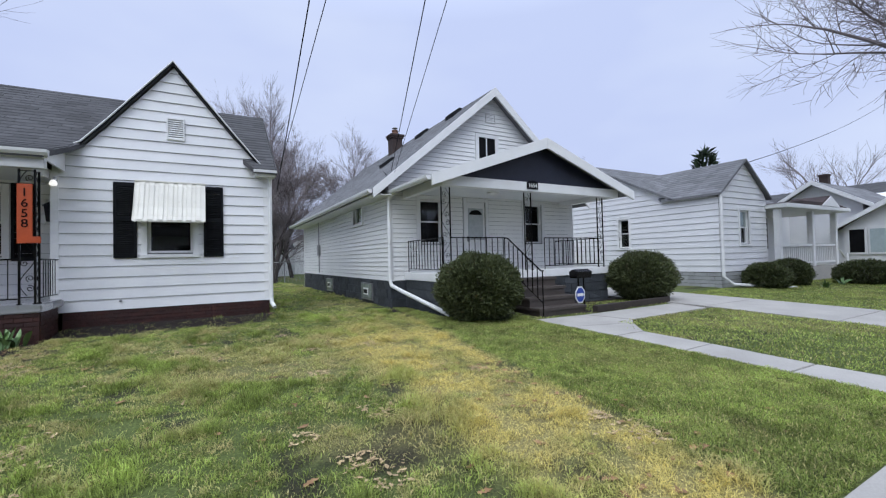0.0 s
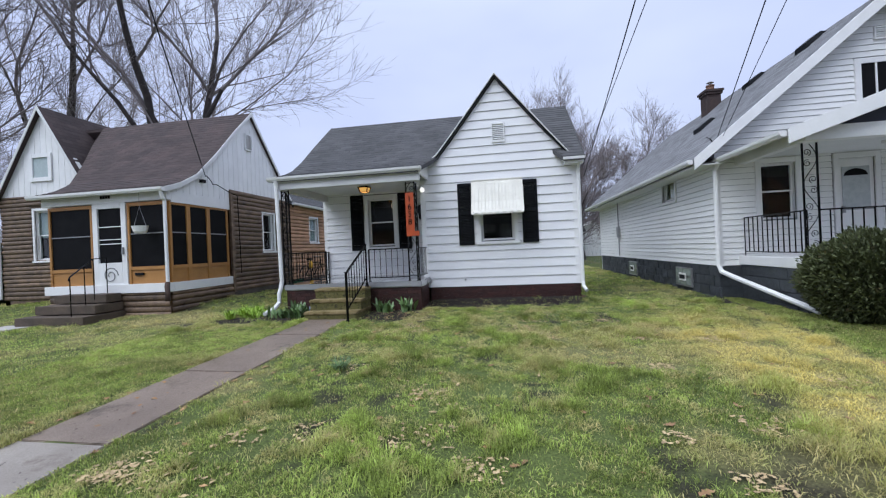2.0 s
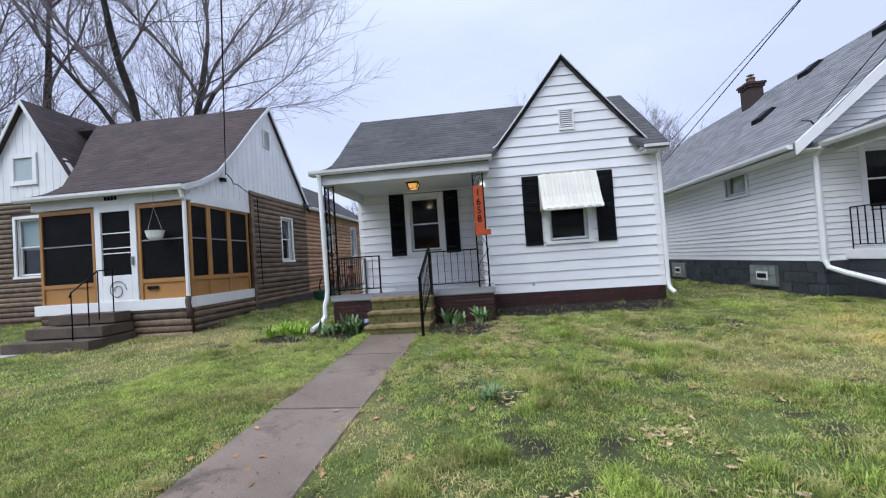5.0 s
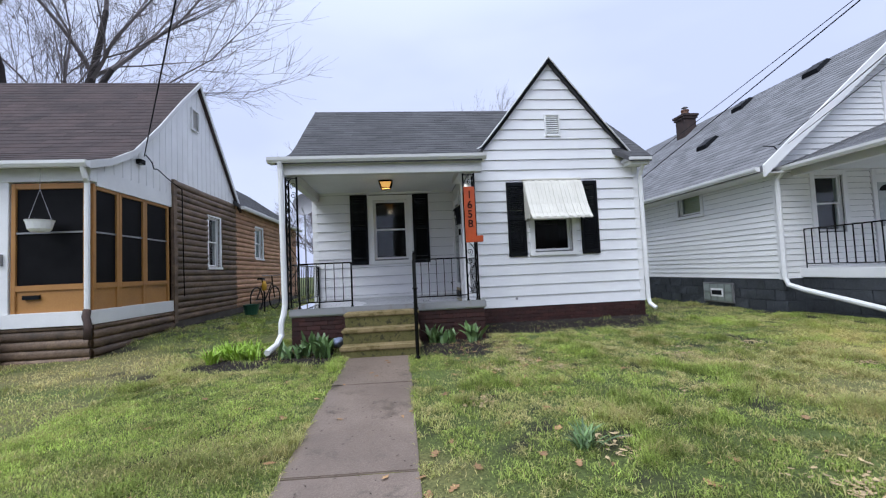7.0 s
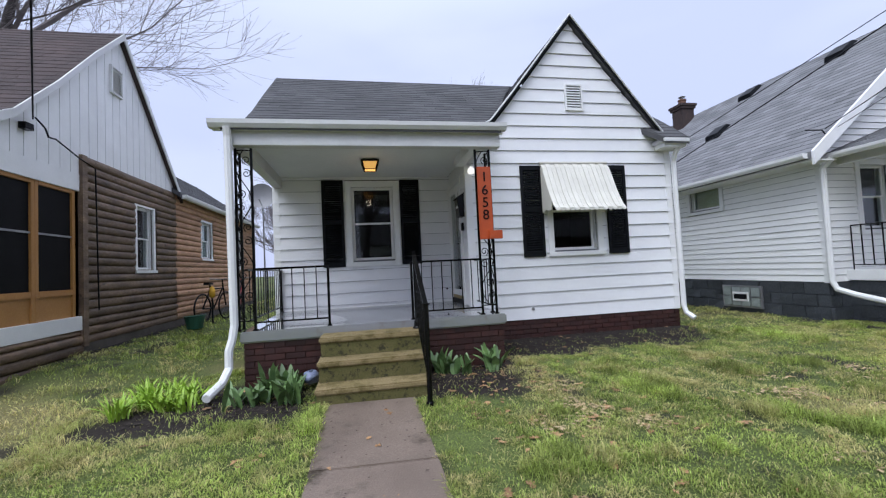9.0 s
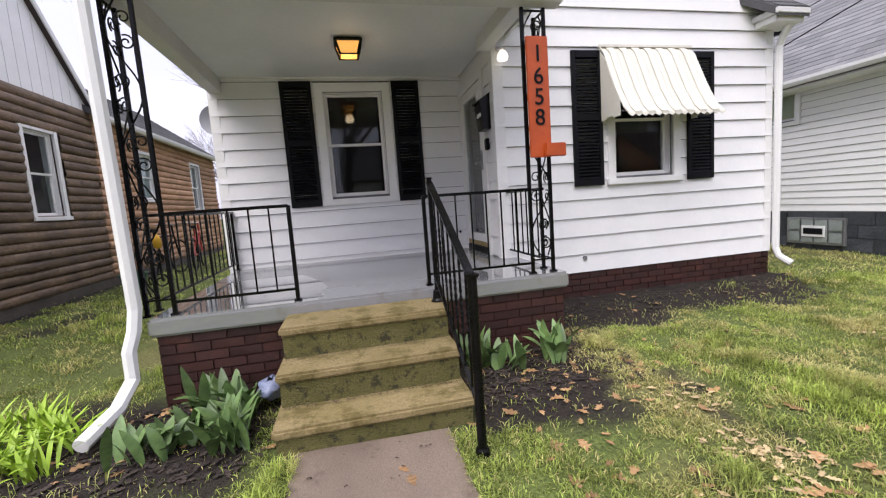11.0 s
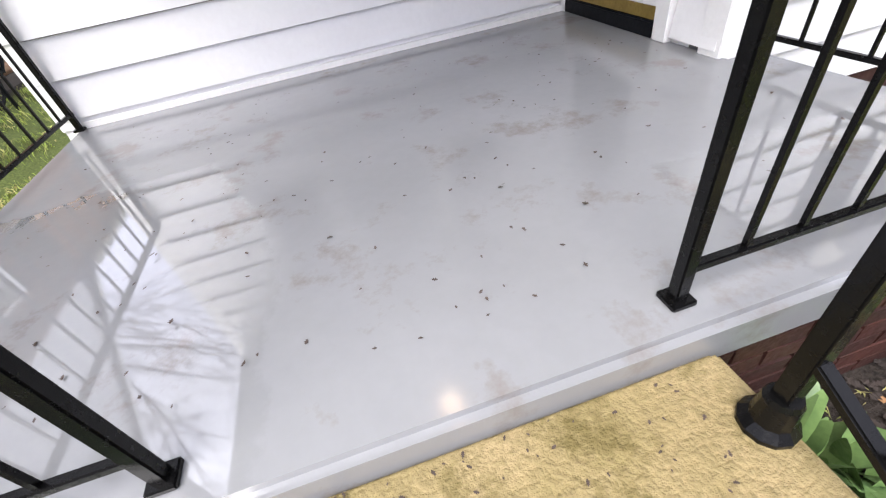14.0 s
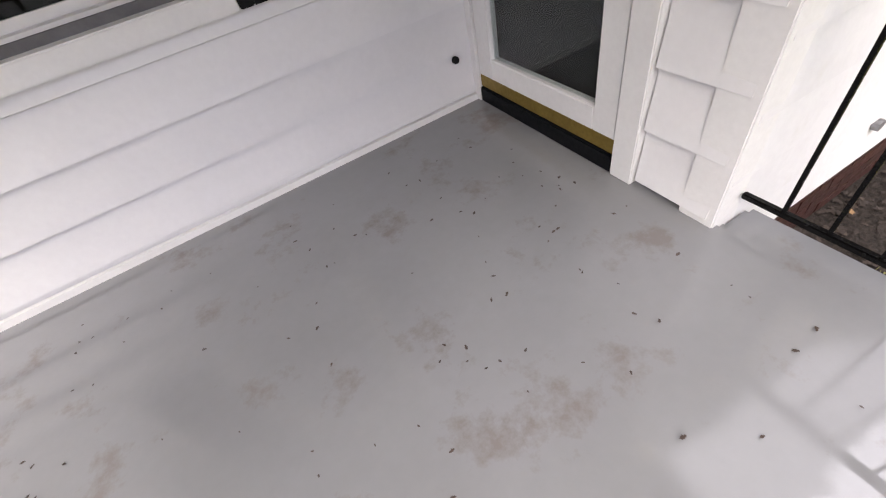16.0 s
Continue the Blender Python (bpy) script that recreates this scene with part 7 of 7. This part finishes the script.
bare_tree("tree", (-18.6, 13.5, 0), 24, 103, 0.58, 6, 0.36, kids=(2, 3), minr=0.008, label="tall bare tree behind the log-sided house", lean=(-0.08, 0))
bare_tree("tree", (-30.5, 6.5, 0), 18, 104, 0.6, 5, 0.33, "spreading bare tree at the side street", (-0.15, -0.1))
bare_tree("tree", (-38, 12, 0), 13, 105, 0.6, 6, 0.25, "bare tree across the side street")
bare_tree("tree", (-44, 20, 0), 14, 115, 0.6, 6, 0.25, "bare tree across the side street")
bare_tree("tree", (-33, 25, 0), 12, 116, 0.6, 6, 0.25, "bare tree behind the gardens")
bare_tree("tree", (-8.5, 17.5, 0), 8.5, 106, 0.5, 6, 0.16, "small bare tree behind the gardens")
for i, (x, y, h) in enumerate(((1.0, 17.0, 9.8), (2.4, 19.5, 11.5), (4.0, 22.0, 12), (6.5, 24.0, 11.5), (-0.8, 21, 10.5), (2.0, 15.2, 7.0))):
    bare_tree("tree", (x, y, 0), h, 110 + i, 0.55, 6, 0.15, minr=0.006, label="slender bare tree in the back gardens", fork=0.15)
bare_tree("tree", (13.9, -7.9, -0.15), 13.5, 131, 0.95, 6, 0.32, "bare street tree with drooping twigs")
bare_tree("tree", (52, 9, 0), 13, 132, 0.55, 5, 0.25, "bare tree behind the far houses")
bare_tree("tree", (31, 19, 0), 10, 133, 0.55, 5, 0.25, "bare tree behind the far houses")
bare_tree("tree", (-4.6, -21.6, 0), 13, 134, 0.5, 5, 0.34, "bare tree across the street")


def shrub(name, c, rad, n, seed, material, label, leaf=(0.05, 0.012), flat=0.35, category="shrub", cone=False, shell=0.55, lumpy=1.0):
    """A dense shrub: a dark twiggy core and many short sprays of leaves with an uneven outline."""
    rnd = np.random.RandomState(seed)
    t = thing(name, (c[0], c[1], c[2] - rad[2]), label, category)
    k = rnd.normal(size=(n, 3))
    k /= np.linalg.norm(k, axis=1)[:, None]
    lump = 1 + lumpy * (0.16 * np.sin(k[:, 0] * 7 + seed) * np.sin(k[:, 1] * 6 + 1) + 0.12 * np.sin(k[:, 2] * 9 + k[:, 0] * 5))
    rr = (shell + (1 - shell) * rnd.rand(n) ** 0.5) * lump * (0.93 + 0.14 * rnd.rand(n))
    if cone:
        h = rnd.rand(n) ** 1.5
        a = rnd.rand(n) * 2 * np.pi
        w = (1 - h) ** 0.72 * np.minimum(1, 0.62 + 2.2 * h) * (0.45 + 0.55 * rnd.rand(n) ** 0.5) * (1 + 0.14 * np.sin(a * 3 + h * 17) + 0.10 * np.sin(a * 7 - h * 29)) + 0.02
        pos = np.stack([np.cos(a) * w * rad[0], np.sin(a) * w * rad[1], (h * 2 - 1) * rad[2]], 1)
        k = np.stack([np.cos(a), np.sin(a), np.full(n, 0.5)], 1)
    else:
        pos = k * rr[:, None] * np.array(rad)
        pos[:, 2] = np.maximum(pos[:, 2], -rad[2] * 0.92)
    pos += np.array(c)
    d = k + rnd.normal(size=(n, 3)) * 0.5 + np.array((0, 0, flat))
    d /= np.linalg.norm(d, axis=1)[:, None]
    s = np.cross(d, rnd.normal(size=(n, 3)))
    s /= np.linalg.norm(s, axis=1)[:, None]
    L = (leaf[0] * (0.6 + 0.8 * rnd.rand(n)))[:, None]
    W = (leaf[1] * (0.7 + 0.6 * rnd.rand(n)))[:, None]
    v = np.stack([pos - s * W * 0.4, pos + d * L * 0.55 - s * W, pos + d * L, pos + d * L * 0.55 + s * W], 1).reshape(-1, 3)
    me = quads(v)
    part("foliage", me, material, t, kind="stuff")
    core = Shape()
    r2 = random.Random(seed)
    for i in range(26):
        a = r2.uniform(0, 6.28)
        e = r2.uniform(0.1, 0.8)
        core.tube([(c[0], c[1], c[2] - rad[2]), (c[0] + 0.3 * rad[0] * math.cos(a), c[1] + 0.3 * rad[1] * math.sin(a), c[2] - rad[2] * 0.4), (c[0] + e * rad[0] * math.cos(a) * (0.3 if cone else 1), c[1] + e * rad[1] * math.sin(a) * (0.3 if cone else 1), c[2] + rad[2] * (0.9 - e))], [0.025, 0.015, 0.006], 5)
    part("branches", core, BARK, t)
    return t


def quads(v):
    n = len(v) // 4
    me = bpy.data.meshes.new("leaves")
    me.vertices.add(4 * n)
    me.vertices.foreach_set("co", v.astype(np.float32).ravel())
    me.loops.add(4 * n)
    me.loops.foreach_set("vertex_index", np.arange(4 * n, dtype=np.int32))
    me.polygons.add(n)
    me.polygons.foreach_set("loop_start", np.arange(0, 4 * n, 4, dtype=np.int32))
    me.update(calc_edges=True)
    me.validate()
    return me


shrub("yew_bush", (3.40, -2.78, 0.53), (0.80, 0.76, 0.64), 52000, 3, YEW, "rounded clipped yew bush beside the porch steps", (0.06, 0.012), lumpy=0.3)
shrub("yew_bush", (8.42, -2.65, 0.55), (0.80, 0.76, 0.60), 40000, 4, YEW, "rounded clipped yew bush at the porch corner", (0.06, 0.012), lumpy=0.3)
shrub("yew_bush", (14.1, -2.95, 0.28), (0.62, 0.6, 0.44), 14000, 5, YEW, "low clipped yew bush under the cottage window", (0.07, 0.016), lumpy=0.25)
shrub("yew_bush", (15.6, -2.95, 0.34), (0.62, 0.6, 0.46), 14000, 6, YEW, "low clipped yew bush under the cottage window", (0.07, 0.016), lumpy=0.25)
shrub("yew_bush", (18.2, -4.1, 0.25), (0.95, 0.8, 0.44), 14000, 7, YEW, "low clipped yew bush before the porch", (0.08, 0.018), lumpy=0.25)
shrub("conical_evergreen", (-18.45, 1.5, 1.45), (1.15, 1.15, 1.55), 46000, 8, SPRUCE, "dark conical evergreen at the house corner", (0.13, 0.026), cone=True, category="evergreen")
shrub("conical_evergreen", (37.9, 11.4, 5.7), (2.0, 2.0, 4.4), 1500, 9, SPRUCE, "distant dark spruce top above the roofs", (0.8, 0.10), cone=True, category="evergreen")
for i, (x, y, s_) in enumerate(((-34, 2, 2.2), (-38, 6, 2.6), (-31, 9, 2.4), (-42, 3, 2.4))):
    bare_tree("bare_shrub", (x, y, 0), s_ * 2.6, 160 + i, 0.8, 5, 0.07, "tangled bare shrub at the side street", fork=0.05, kids=(3, 4))


# ---- plants by the steps ----
def clump(name, x, y, seed, n, length, width, material, label, arch=0.5, rise=1.0):
    rnd = random.Random(seed)
    z0 = float(ground_z(x, y))
    t = thing(name, (x, y, z0), label, "plant", "bed plants by the steps")
    for i in range(n):
        a = rnd.uniform(0, 6.28)
        L, W = length * rnd.uniform(0.6, 1.15), width * rnd.uniform(0.7, 1.2)
        ox, oy = x + rnd.uniform(-0.06, 0.06), y + rnd.uniform(-0.06, 0.06)
        out = rnd.uniform(0.25, 1.0) * arch
        ca, sa = math.cos(a), math.sin(a)
        tw = rnd.uniform(-0.5, 0.5)
        s = Shape()
        m = 7
        for k in range(m + 1):
            u = k / m
            r = L * out * u ** 1.2
            h = L * rise * (u - 0.55 * out * u * u)
            w = W * math.sin(math.pi * min(0.985, 0.10 + 0.9 * u)) ** 0.8
            px, py = ox + ca * r, oy + sa * r
            q = tw * u
            sx, sy = -sa * math.cos(q), ca * math.cos(q)
            s.v += [(px - sx * w, py - sy * w, z0 + h + 0.25 * w + w * math.sin(q)), (px, py, z0 + h), (px + sx * w, py + sy * w, z0 + h + 0.25 * w - w * math.sin(q))]
            if k:
                b = 3 * (k - 1)
                s.f += [(b, b + 1, b + 4, b + 3), (b + 1, b + 2, b + 5, b + 4)]
        part("leaf", s, material, t, smooth=True)


rb_ = random.Random(77)
for i in range(16):
    clump("tulip_plant", rb_.uniform(-6.25, -5.55), rb_.uniform(-1.75, -1.12), 200 + i, rb_.randint(6, 9), rb_.uniform(0.22, 0.36), 0.034, LEAFG, "broad-leaved green tulip plant by the steps", 0.75)
for i in range(9):
    clump("tulip_plant", rb_.uniform(-4.15, -3.35), rb_.uniform(-1.55, -1.1), 230 + i, rb_.randint(6, 9), rb_.uniform(0.22, 0.36), 0.034, LEAFG, "broad-leaved green tulip plant by the steps", 0.7)
for i in range(14):
    clump("daylily_clump", -6.75 + rb_.uniform(-0.35, 0.35), -1.42 + rb_.uniform(-0.3, 0.3), 260 + i, 26, 0.27, 0.010, LEAFY, "bright lime-green daylily clump by the downspout", 0.95)
clump("grass_tussock", -3.40, -4.82, 290, 46, 0.20, 0.007, LEAFG, "bluish green grass tussock in the lawn", 1.1)
for i, (x, y) in enumerate(((15.2, -4.0), (16.8, -3.9), (17.6, -3.6), (18.2, -3.7))):
    clump("garden_flowers", x, y, 300 + i, 14, 0.3, 0.03, LEAFG, "low garden plants before the cottage", 0.8)


# ---- lawn blades, dead leaves, specks ----
def clear_of(x, y):
    """Where grass can grow: off paving, floors and walls."""
    ok = np.ones(np.shape(x), bool)
    for a, b, c, d in ((-5.25, -4.48, -8.7, -1.8), (-100, 100, -10.3, -8.66), (-6.33, -3.2, -1.06, 6), (-3.4, 0.02, -0.02, 6), (-5.4, -4.28, -1.95, -1), (2.58, 8.6, -0.35, 11), (2.9, 7.9, -2.2, 0), (4.17, 4.82, -8.7, -4.4), (4.17, 5.2, -4.9, -4.4), (0, 60, -10.3, -8.40),
                       (4.15, 8.35, -4.40, -3.45), (8.30, 10.57, -9, 14), (-12.15, -8.9, -1.1, 11), (-16.5, -8.92, 1.0, 11), (13, 30, -2.6, 11), (4.4, 5.8, -3.4, -2), (-13.0, -11.3, -8.7, -1.9)):
        ok &= ~((x > a) & (x < b) & (y > c) & (y < d))
    return ok


def blades(name, x0, x1, y0, y1, n, h0, h1, wd, seed, label):
    rnd = np.random.RandomState(seed)
    x, y = rnd.uniform(x0, x1, n), rnd.uniform(y0, y1, n)
    s, d = soil_at(x, y), dry_at(x, y)
    s = np.maximum(s, 0.9 * smooth(fbm(x, y, 2.4, 96), 0.65, 0.72))
    d = np.clip(d + 0.45 * smooth(fbm(x, y, 2.0, 95), 0.59, 0.72), 0, 1)
    patch = (0.62 + 0.8 * fbm(x, y, 1.1, 97)) * (0.40 + 1.2 * fbm(x, y, 6.5, 98))
    clumpy = smooth(fbm(x, y, 9.0, 99), 0.30, 0.56)
    d = np.clip(d + 0.55 * smooth(fbm(x, y, 6.0, 94), 0.59, 0.69), 0, 1)
    # the mown neighbours' lawns are even and green
    lush = np.maximum(smooth(x, 2.60 + 0.125 * y, 2.75 + 0.125 * y), 0.75 * (1 - smooth(x, -5.6, -5.2)) * (1 - smooth(y, -3.6, -2.6)))
    d, s = d * (1 - 0.8 * lush), s * (1 - 0.85 * lush)
    worn = strip_at(x, y)
    s = s * (1 - 0.6 * worn)
    clumpy = np.maximum(clumpy, 0.75 * lush)
    tuft = smooth(fbm(x, y, 2.6, 91), 0.58, 0.72) * (1 - 0.85 * lush)
    keep = clear_of(x, y) & (rnd.rand(n) > s * 0.93) & (rnd.rand(n) < 0.45 + 0.4 * fbm(x, y, 1.4, 92) + 0.4 * tuft + 0.3 * lush) & (rnd.rand(n) < 0.30 + 0.75 * clumpy)
    x, y, d, tuft, patch, clumpy = x[keep], y[keep], d[keep], tuft[keep], patch[keep], clumpy[keep]
    n = len(x)
    z = ground_z(x, y)
    a = rnd.uniform(0, 2 * np.pi, n)
    h = rnd.uniform(h0, h1, n) * (1 + 1.3 * tuft) * (0.60 + 0.6 * clumpy)
    lean = rnd.uniform(0.3, 1.9, n) * (1 - 0.45 * tuft) + 0.5 * d
    b = a + rnd.uniform(-0.9, 0.9, n) + np.pi / 2
    w = wd * rnd.uniform(0.6, 1.5, n)
    rise = h / np.sqrt(1 + lean * lean)
    side = np.stack([np.cos(a) * w, np.sin(a) * w, 0 * w], 1)
    p0 = np.stack([x, y, z - 0.004], 1)
    mid = np.stack([x + np.cos(b) * rise * lean * 0.45, y + np.sin(b) * rise * lean * 0.45, z + rise * 0.75], 1)
    tip = np.stack([x + np.cos(b) * rise * lean * 1.15, y + np.sin(b) * rise * lean * 1.15, z + rise * 0.95], 1)
    me = quads(np.stack([p0, mid + side, tip, mid - side], 1).reshape(-1, 3))
    g = np.array((0.310, 0.375, 0.094)) * patch[:, None] * rnd.uniform(0.5, 1.5, n)[:, None] * (1 + 0.1 * tuft)[:, None]
    straw = np.array((0.66, 0.575, 0.265)) * rnd.uniform(0.6, 1.25, n)[:, None]
    f = np.clip(d * rnd.uniform(0.5, 1.5, n) + (rnd.rand(n) < 0.13 * (1 - tuft)) * 0.8, 0, 1)[:, None]
    lime = np.array((0.80, 0.69, 0.24)) * rnd.uniform(0.7, 1.25, n)[:, None]
    c = g * (1 - f) + straw * f
    strip = (0.85 * strip_at(x, y))[:, None]
    c = c * (1 - strip) + lime * strip
    colour_layer(me, np.repeat(c, 4, 0))
    ob = part(name, me, GRASS, kind="stuff")
    tagged(ob, label, "grass", kind="stuff")


blades("grass", -7.5, 4.2, -8.66, -0.3, 1350000, 0.018, 0.045, 0.0026, 1, "short patchy lawn grass with straw-coloured tufts")
blades("grass", -17, -7.0, -8.66, 2.5, 260000, 0.022, 0.045, 0.004, 2, "short lawn grass before the log-sided house")
blades("grass", 0.0, 2.6, -0.6, 14, 60000, 0.022, 0.05, 0.005, 3, "short grass between the houses")
blades("grass", 4.2, 26, -8.66, -2.4, 190000, 0.022, 0.045, 0.0055, 4, "short lawn grass along the driveway")
blades("grass", -9, -6.2, 0.5, 14, 30000, 0.022, 0.05, 0.006, 5, "short grass between the houses")


def litter(name, n, boxes, size, seed, material, label, zfun=ground_z, lift=0.006, curl=0.5):
    rnd = np.random.RandomState(seed)
    s = Shape()
    for i in range(n):
        bx = boxes[rnd.randint(len(boxes))]
        x, y = rnd.uniform(bx[0], bx[1]), rnd.uniform(bx[2], bx[3])
        z = float(zfun(x, y)) + lift + rnd.rand() * 0.012
        L = size * rnd.uniform(0.5, 1.3)
        a = rnd.uniform(0, 6.28)
        m = 9
        prof = [(0, 0.03), (0.15, 0.2), (0.28, 0.12), (0.42, 0.32), (0.55, 0.16), (0.7, 0.28), (0.82, 0.1), (1.0, 0.02)]
        up = [(u, w * rnd.uniform(0.7, 1.2)) for u, w in prof]
        pts = [(u, w) for u, w in up] + [(u, -w * rnd.uniform(0.8, 1.2)) for u, w in reversed(up)]
        c1, c2 = rnd.uniform(-curl, curl), rnd.uniform(0, curl)
        vs = [(x + L * (math.cos(a) * (u - 0.5) - math.sin(a) * w), y + L * (math.sin(a) * (u - 0.5) + math.cos(a) * w), z + L * (c1 * (u - 0.5) ** 2 + c2 * w * w * 2)) for u, w in pts]
        n8 = len(prof)
        s.add(vs, [(k, k + 1, 2 * n8 - 2 - k, 2 * n8 - 1 - k) for k in range(n8 - 1)])
    tagged(part(name, s, material, kind="stuff"), label, "leaf litter", kind="stuff")


litter("dead_leaves", 75, [(-6.9, -5.4, -1.9, -1.05), (-4.25, -3.0, -1.9, -0.7), (-3.2, 0.1, -0.6, -0.05)], 0.085, 1, LEAFB, "brown dead leaves in the beds")
litter("dead_leaves", 480, [(-7.5, 4.0, -8.4, -0.8), (-7.5, 2.0, -6.4, -1.8), (-7.5, 2.0, -7.4, -1.2), (0.8, 2.2, -8.2, -4.5), (-4.1, -2.2, -3.4, -1.3)], 0.085, 2, LEAFB, "brown dead leaves scattered over the lawn")
STRAWB = mat("dry_straw_bits", (0.52, 0.40, 0.22), (0.38, 0.27, 0.14), 0.8, 8, 60, 0.1, vary=0.3, island=True)
rs_ = random.Random(31)
mats_ = []
for i in range(46):
    cx, cy, hw = rs_.uniform(-4.2, 1.6), rs_.uniform(-7.6, -1.6), rs_.uniform(0.10, 0.28)
    mats_.append((cx - hw, cx + hw, cy - hw * 0.8, cy + hw * 0.8))
litter("straw_litter", 1900, mats_, 0.045, 10, STRAWB, "matted straw-coloured bits lying in the lawn", lift=0.012)
SPECK = mat("dark_specks", (0.035, 0.022, 0.018), (0.06, 0.04, 0.03), 0.8, vary=0.3, island=True)
litter("floor_specks", 210, [(-6.0, -3.5, -0.9, 1.0)], 0.014, 3, SPECK, "dark specks and bits of bark on the porch floor", lambda x, y: PZ, 0.001)
litter("step_litter", 110, [(-5.3, -4.4, -1.40, -1.06)], 0.010, 4, SPECK, "dark specks on the top step", lambda x, y: 0.525, 0.001)
litter("step_litter", 120, [(-5.3, -4.4, -1.65, -1.42)], 0.010, 5, SPECK, "dark specks on the middle step", lambda x, y: 0.33, 0.001)
litter("step_litter", 240, [(-5.34, -4.34, -1.445, -1.40)], 0.011, 8, SPECK, "dark grit along the back of the middle step", lambda x, y: 0.33, 0.001)
litter("step_litter", 240, [(-5.34, -4.34, -1.69, -1.645)], 0.011, 9, SPECK, "dark grit along the back of the lowest step", lambda x, y: 0.135, 0.001)
litter("walk_litter", 200, [(-5.25, -4.5, -8.0, -1.9)], 0.02, 6, SPECK, "dark bits lying on the front walk", lambda x, y: float(ground_z(x, y)) + 0.014, 0.002)
mulch = mat("dark_wood_mulch", (0.050, 0.036, 0.028), (0.028, 0.020, 0.017), 0.9, vary=0.45, island=True)
litter("bark_mulch", 2600, [(-3.2, 0.1, -0.6, -0.03), (-4.22, -3.0, -1.8, -1.02), (-6.9, -5.42, -1.95, -1.05), (2.7, 4.4, -3.3, -2.2)], 0.05, 7, mulch, "dark bark mulch over the soil beds", lift=0.004)
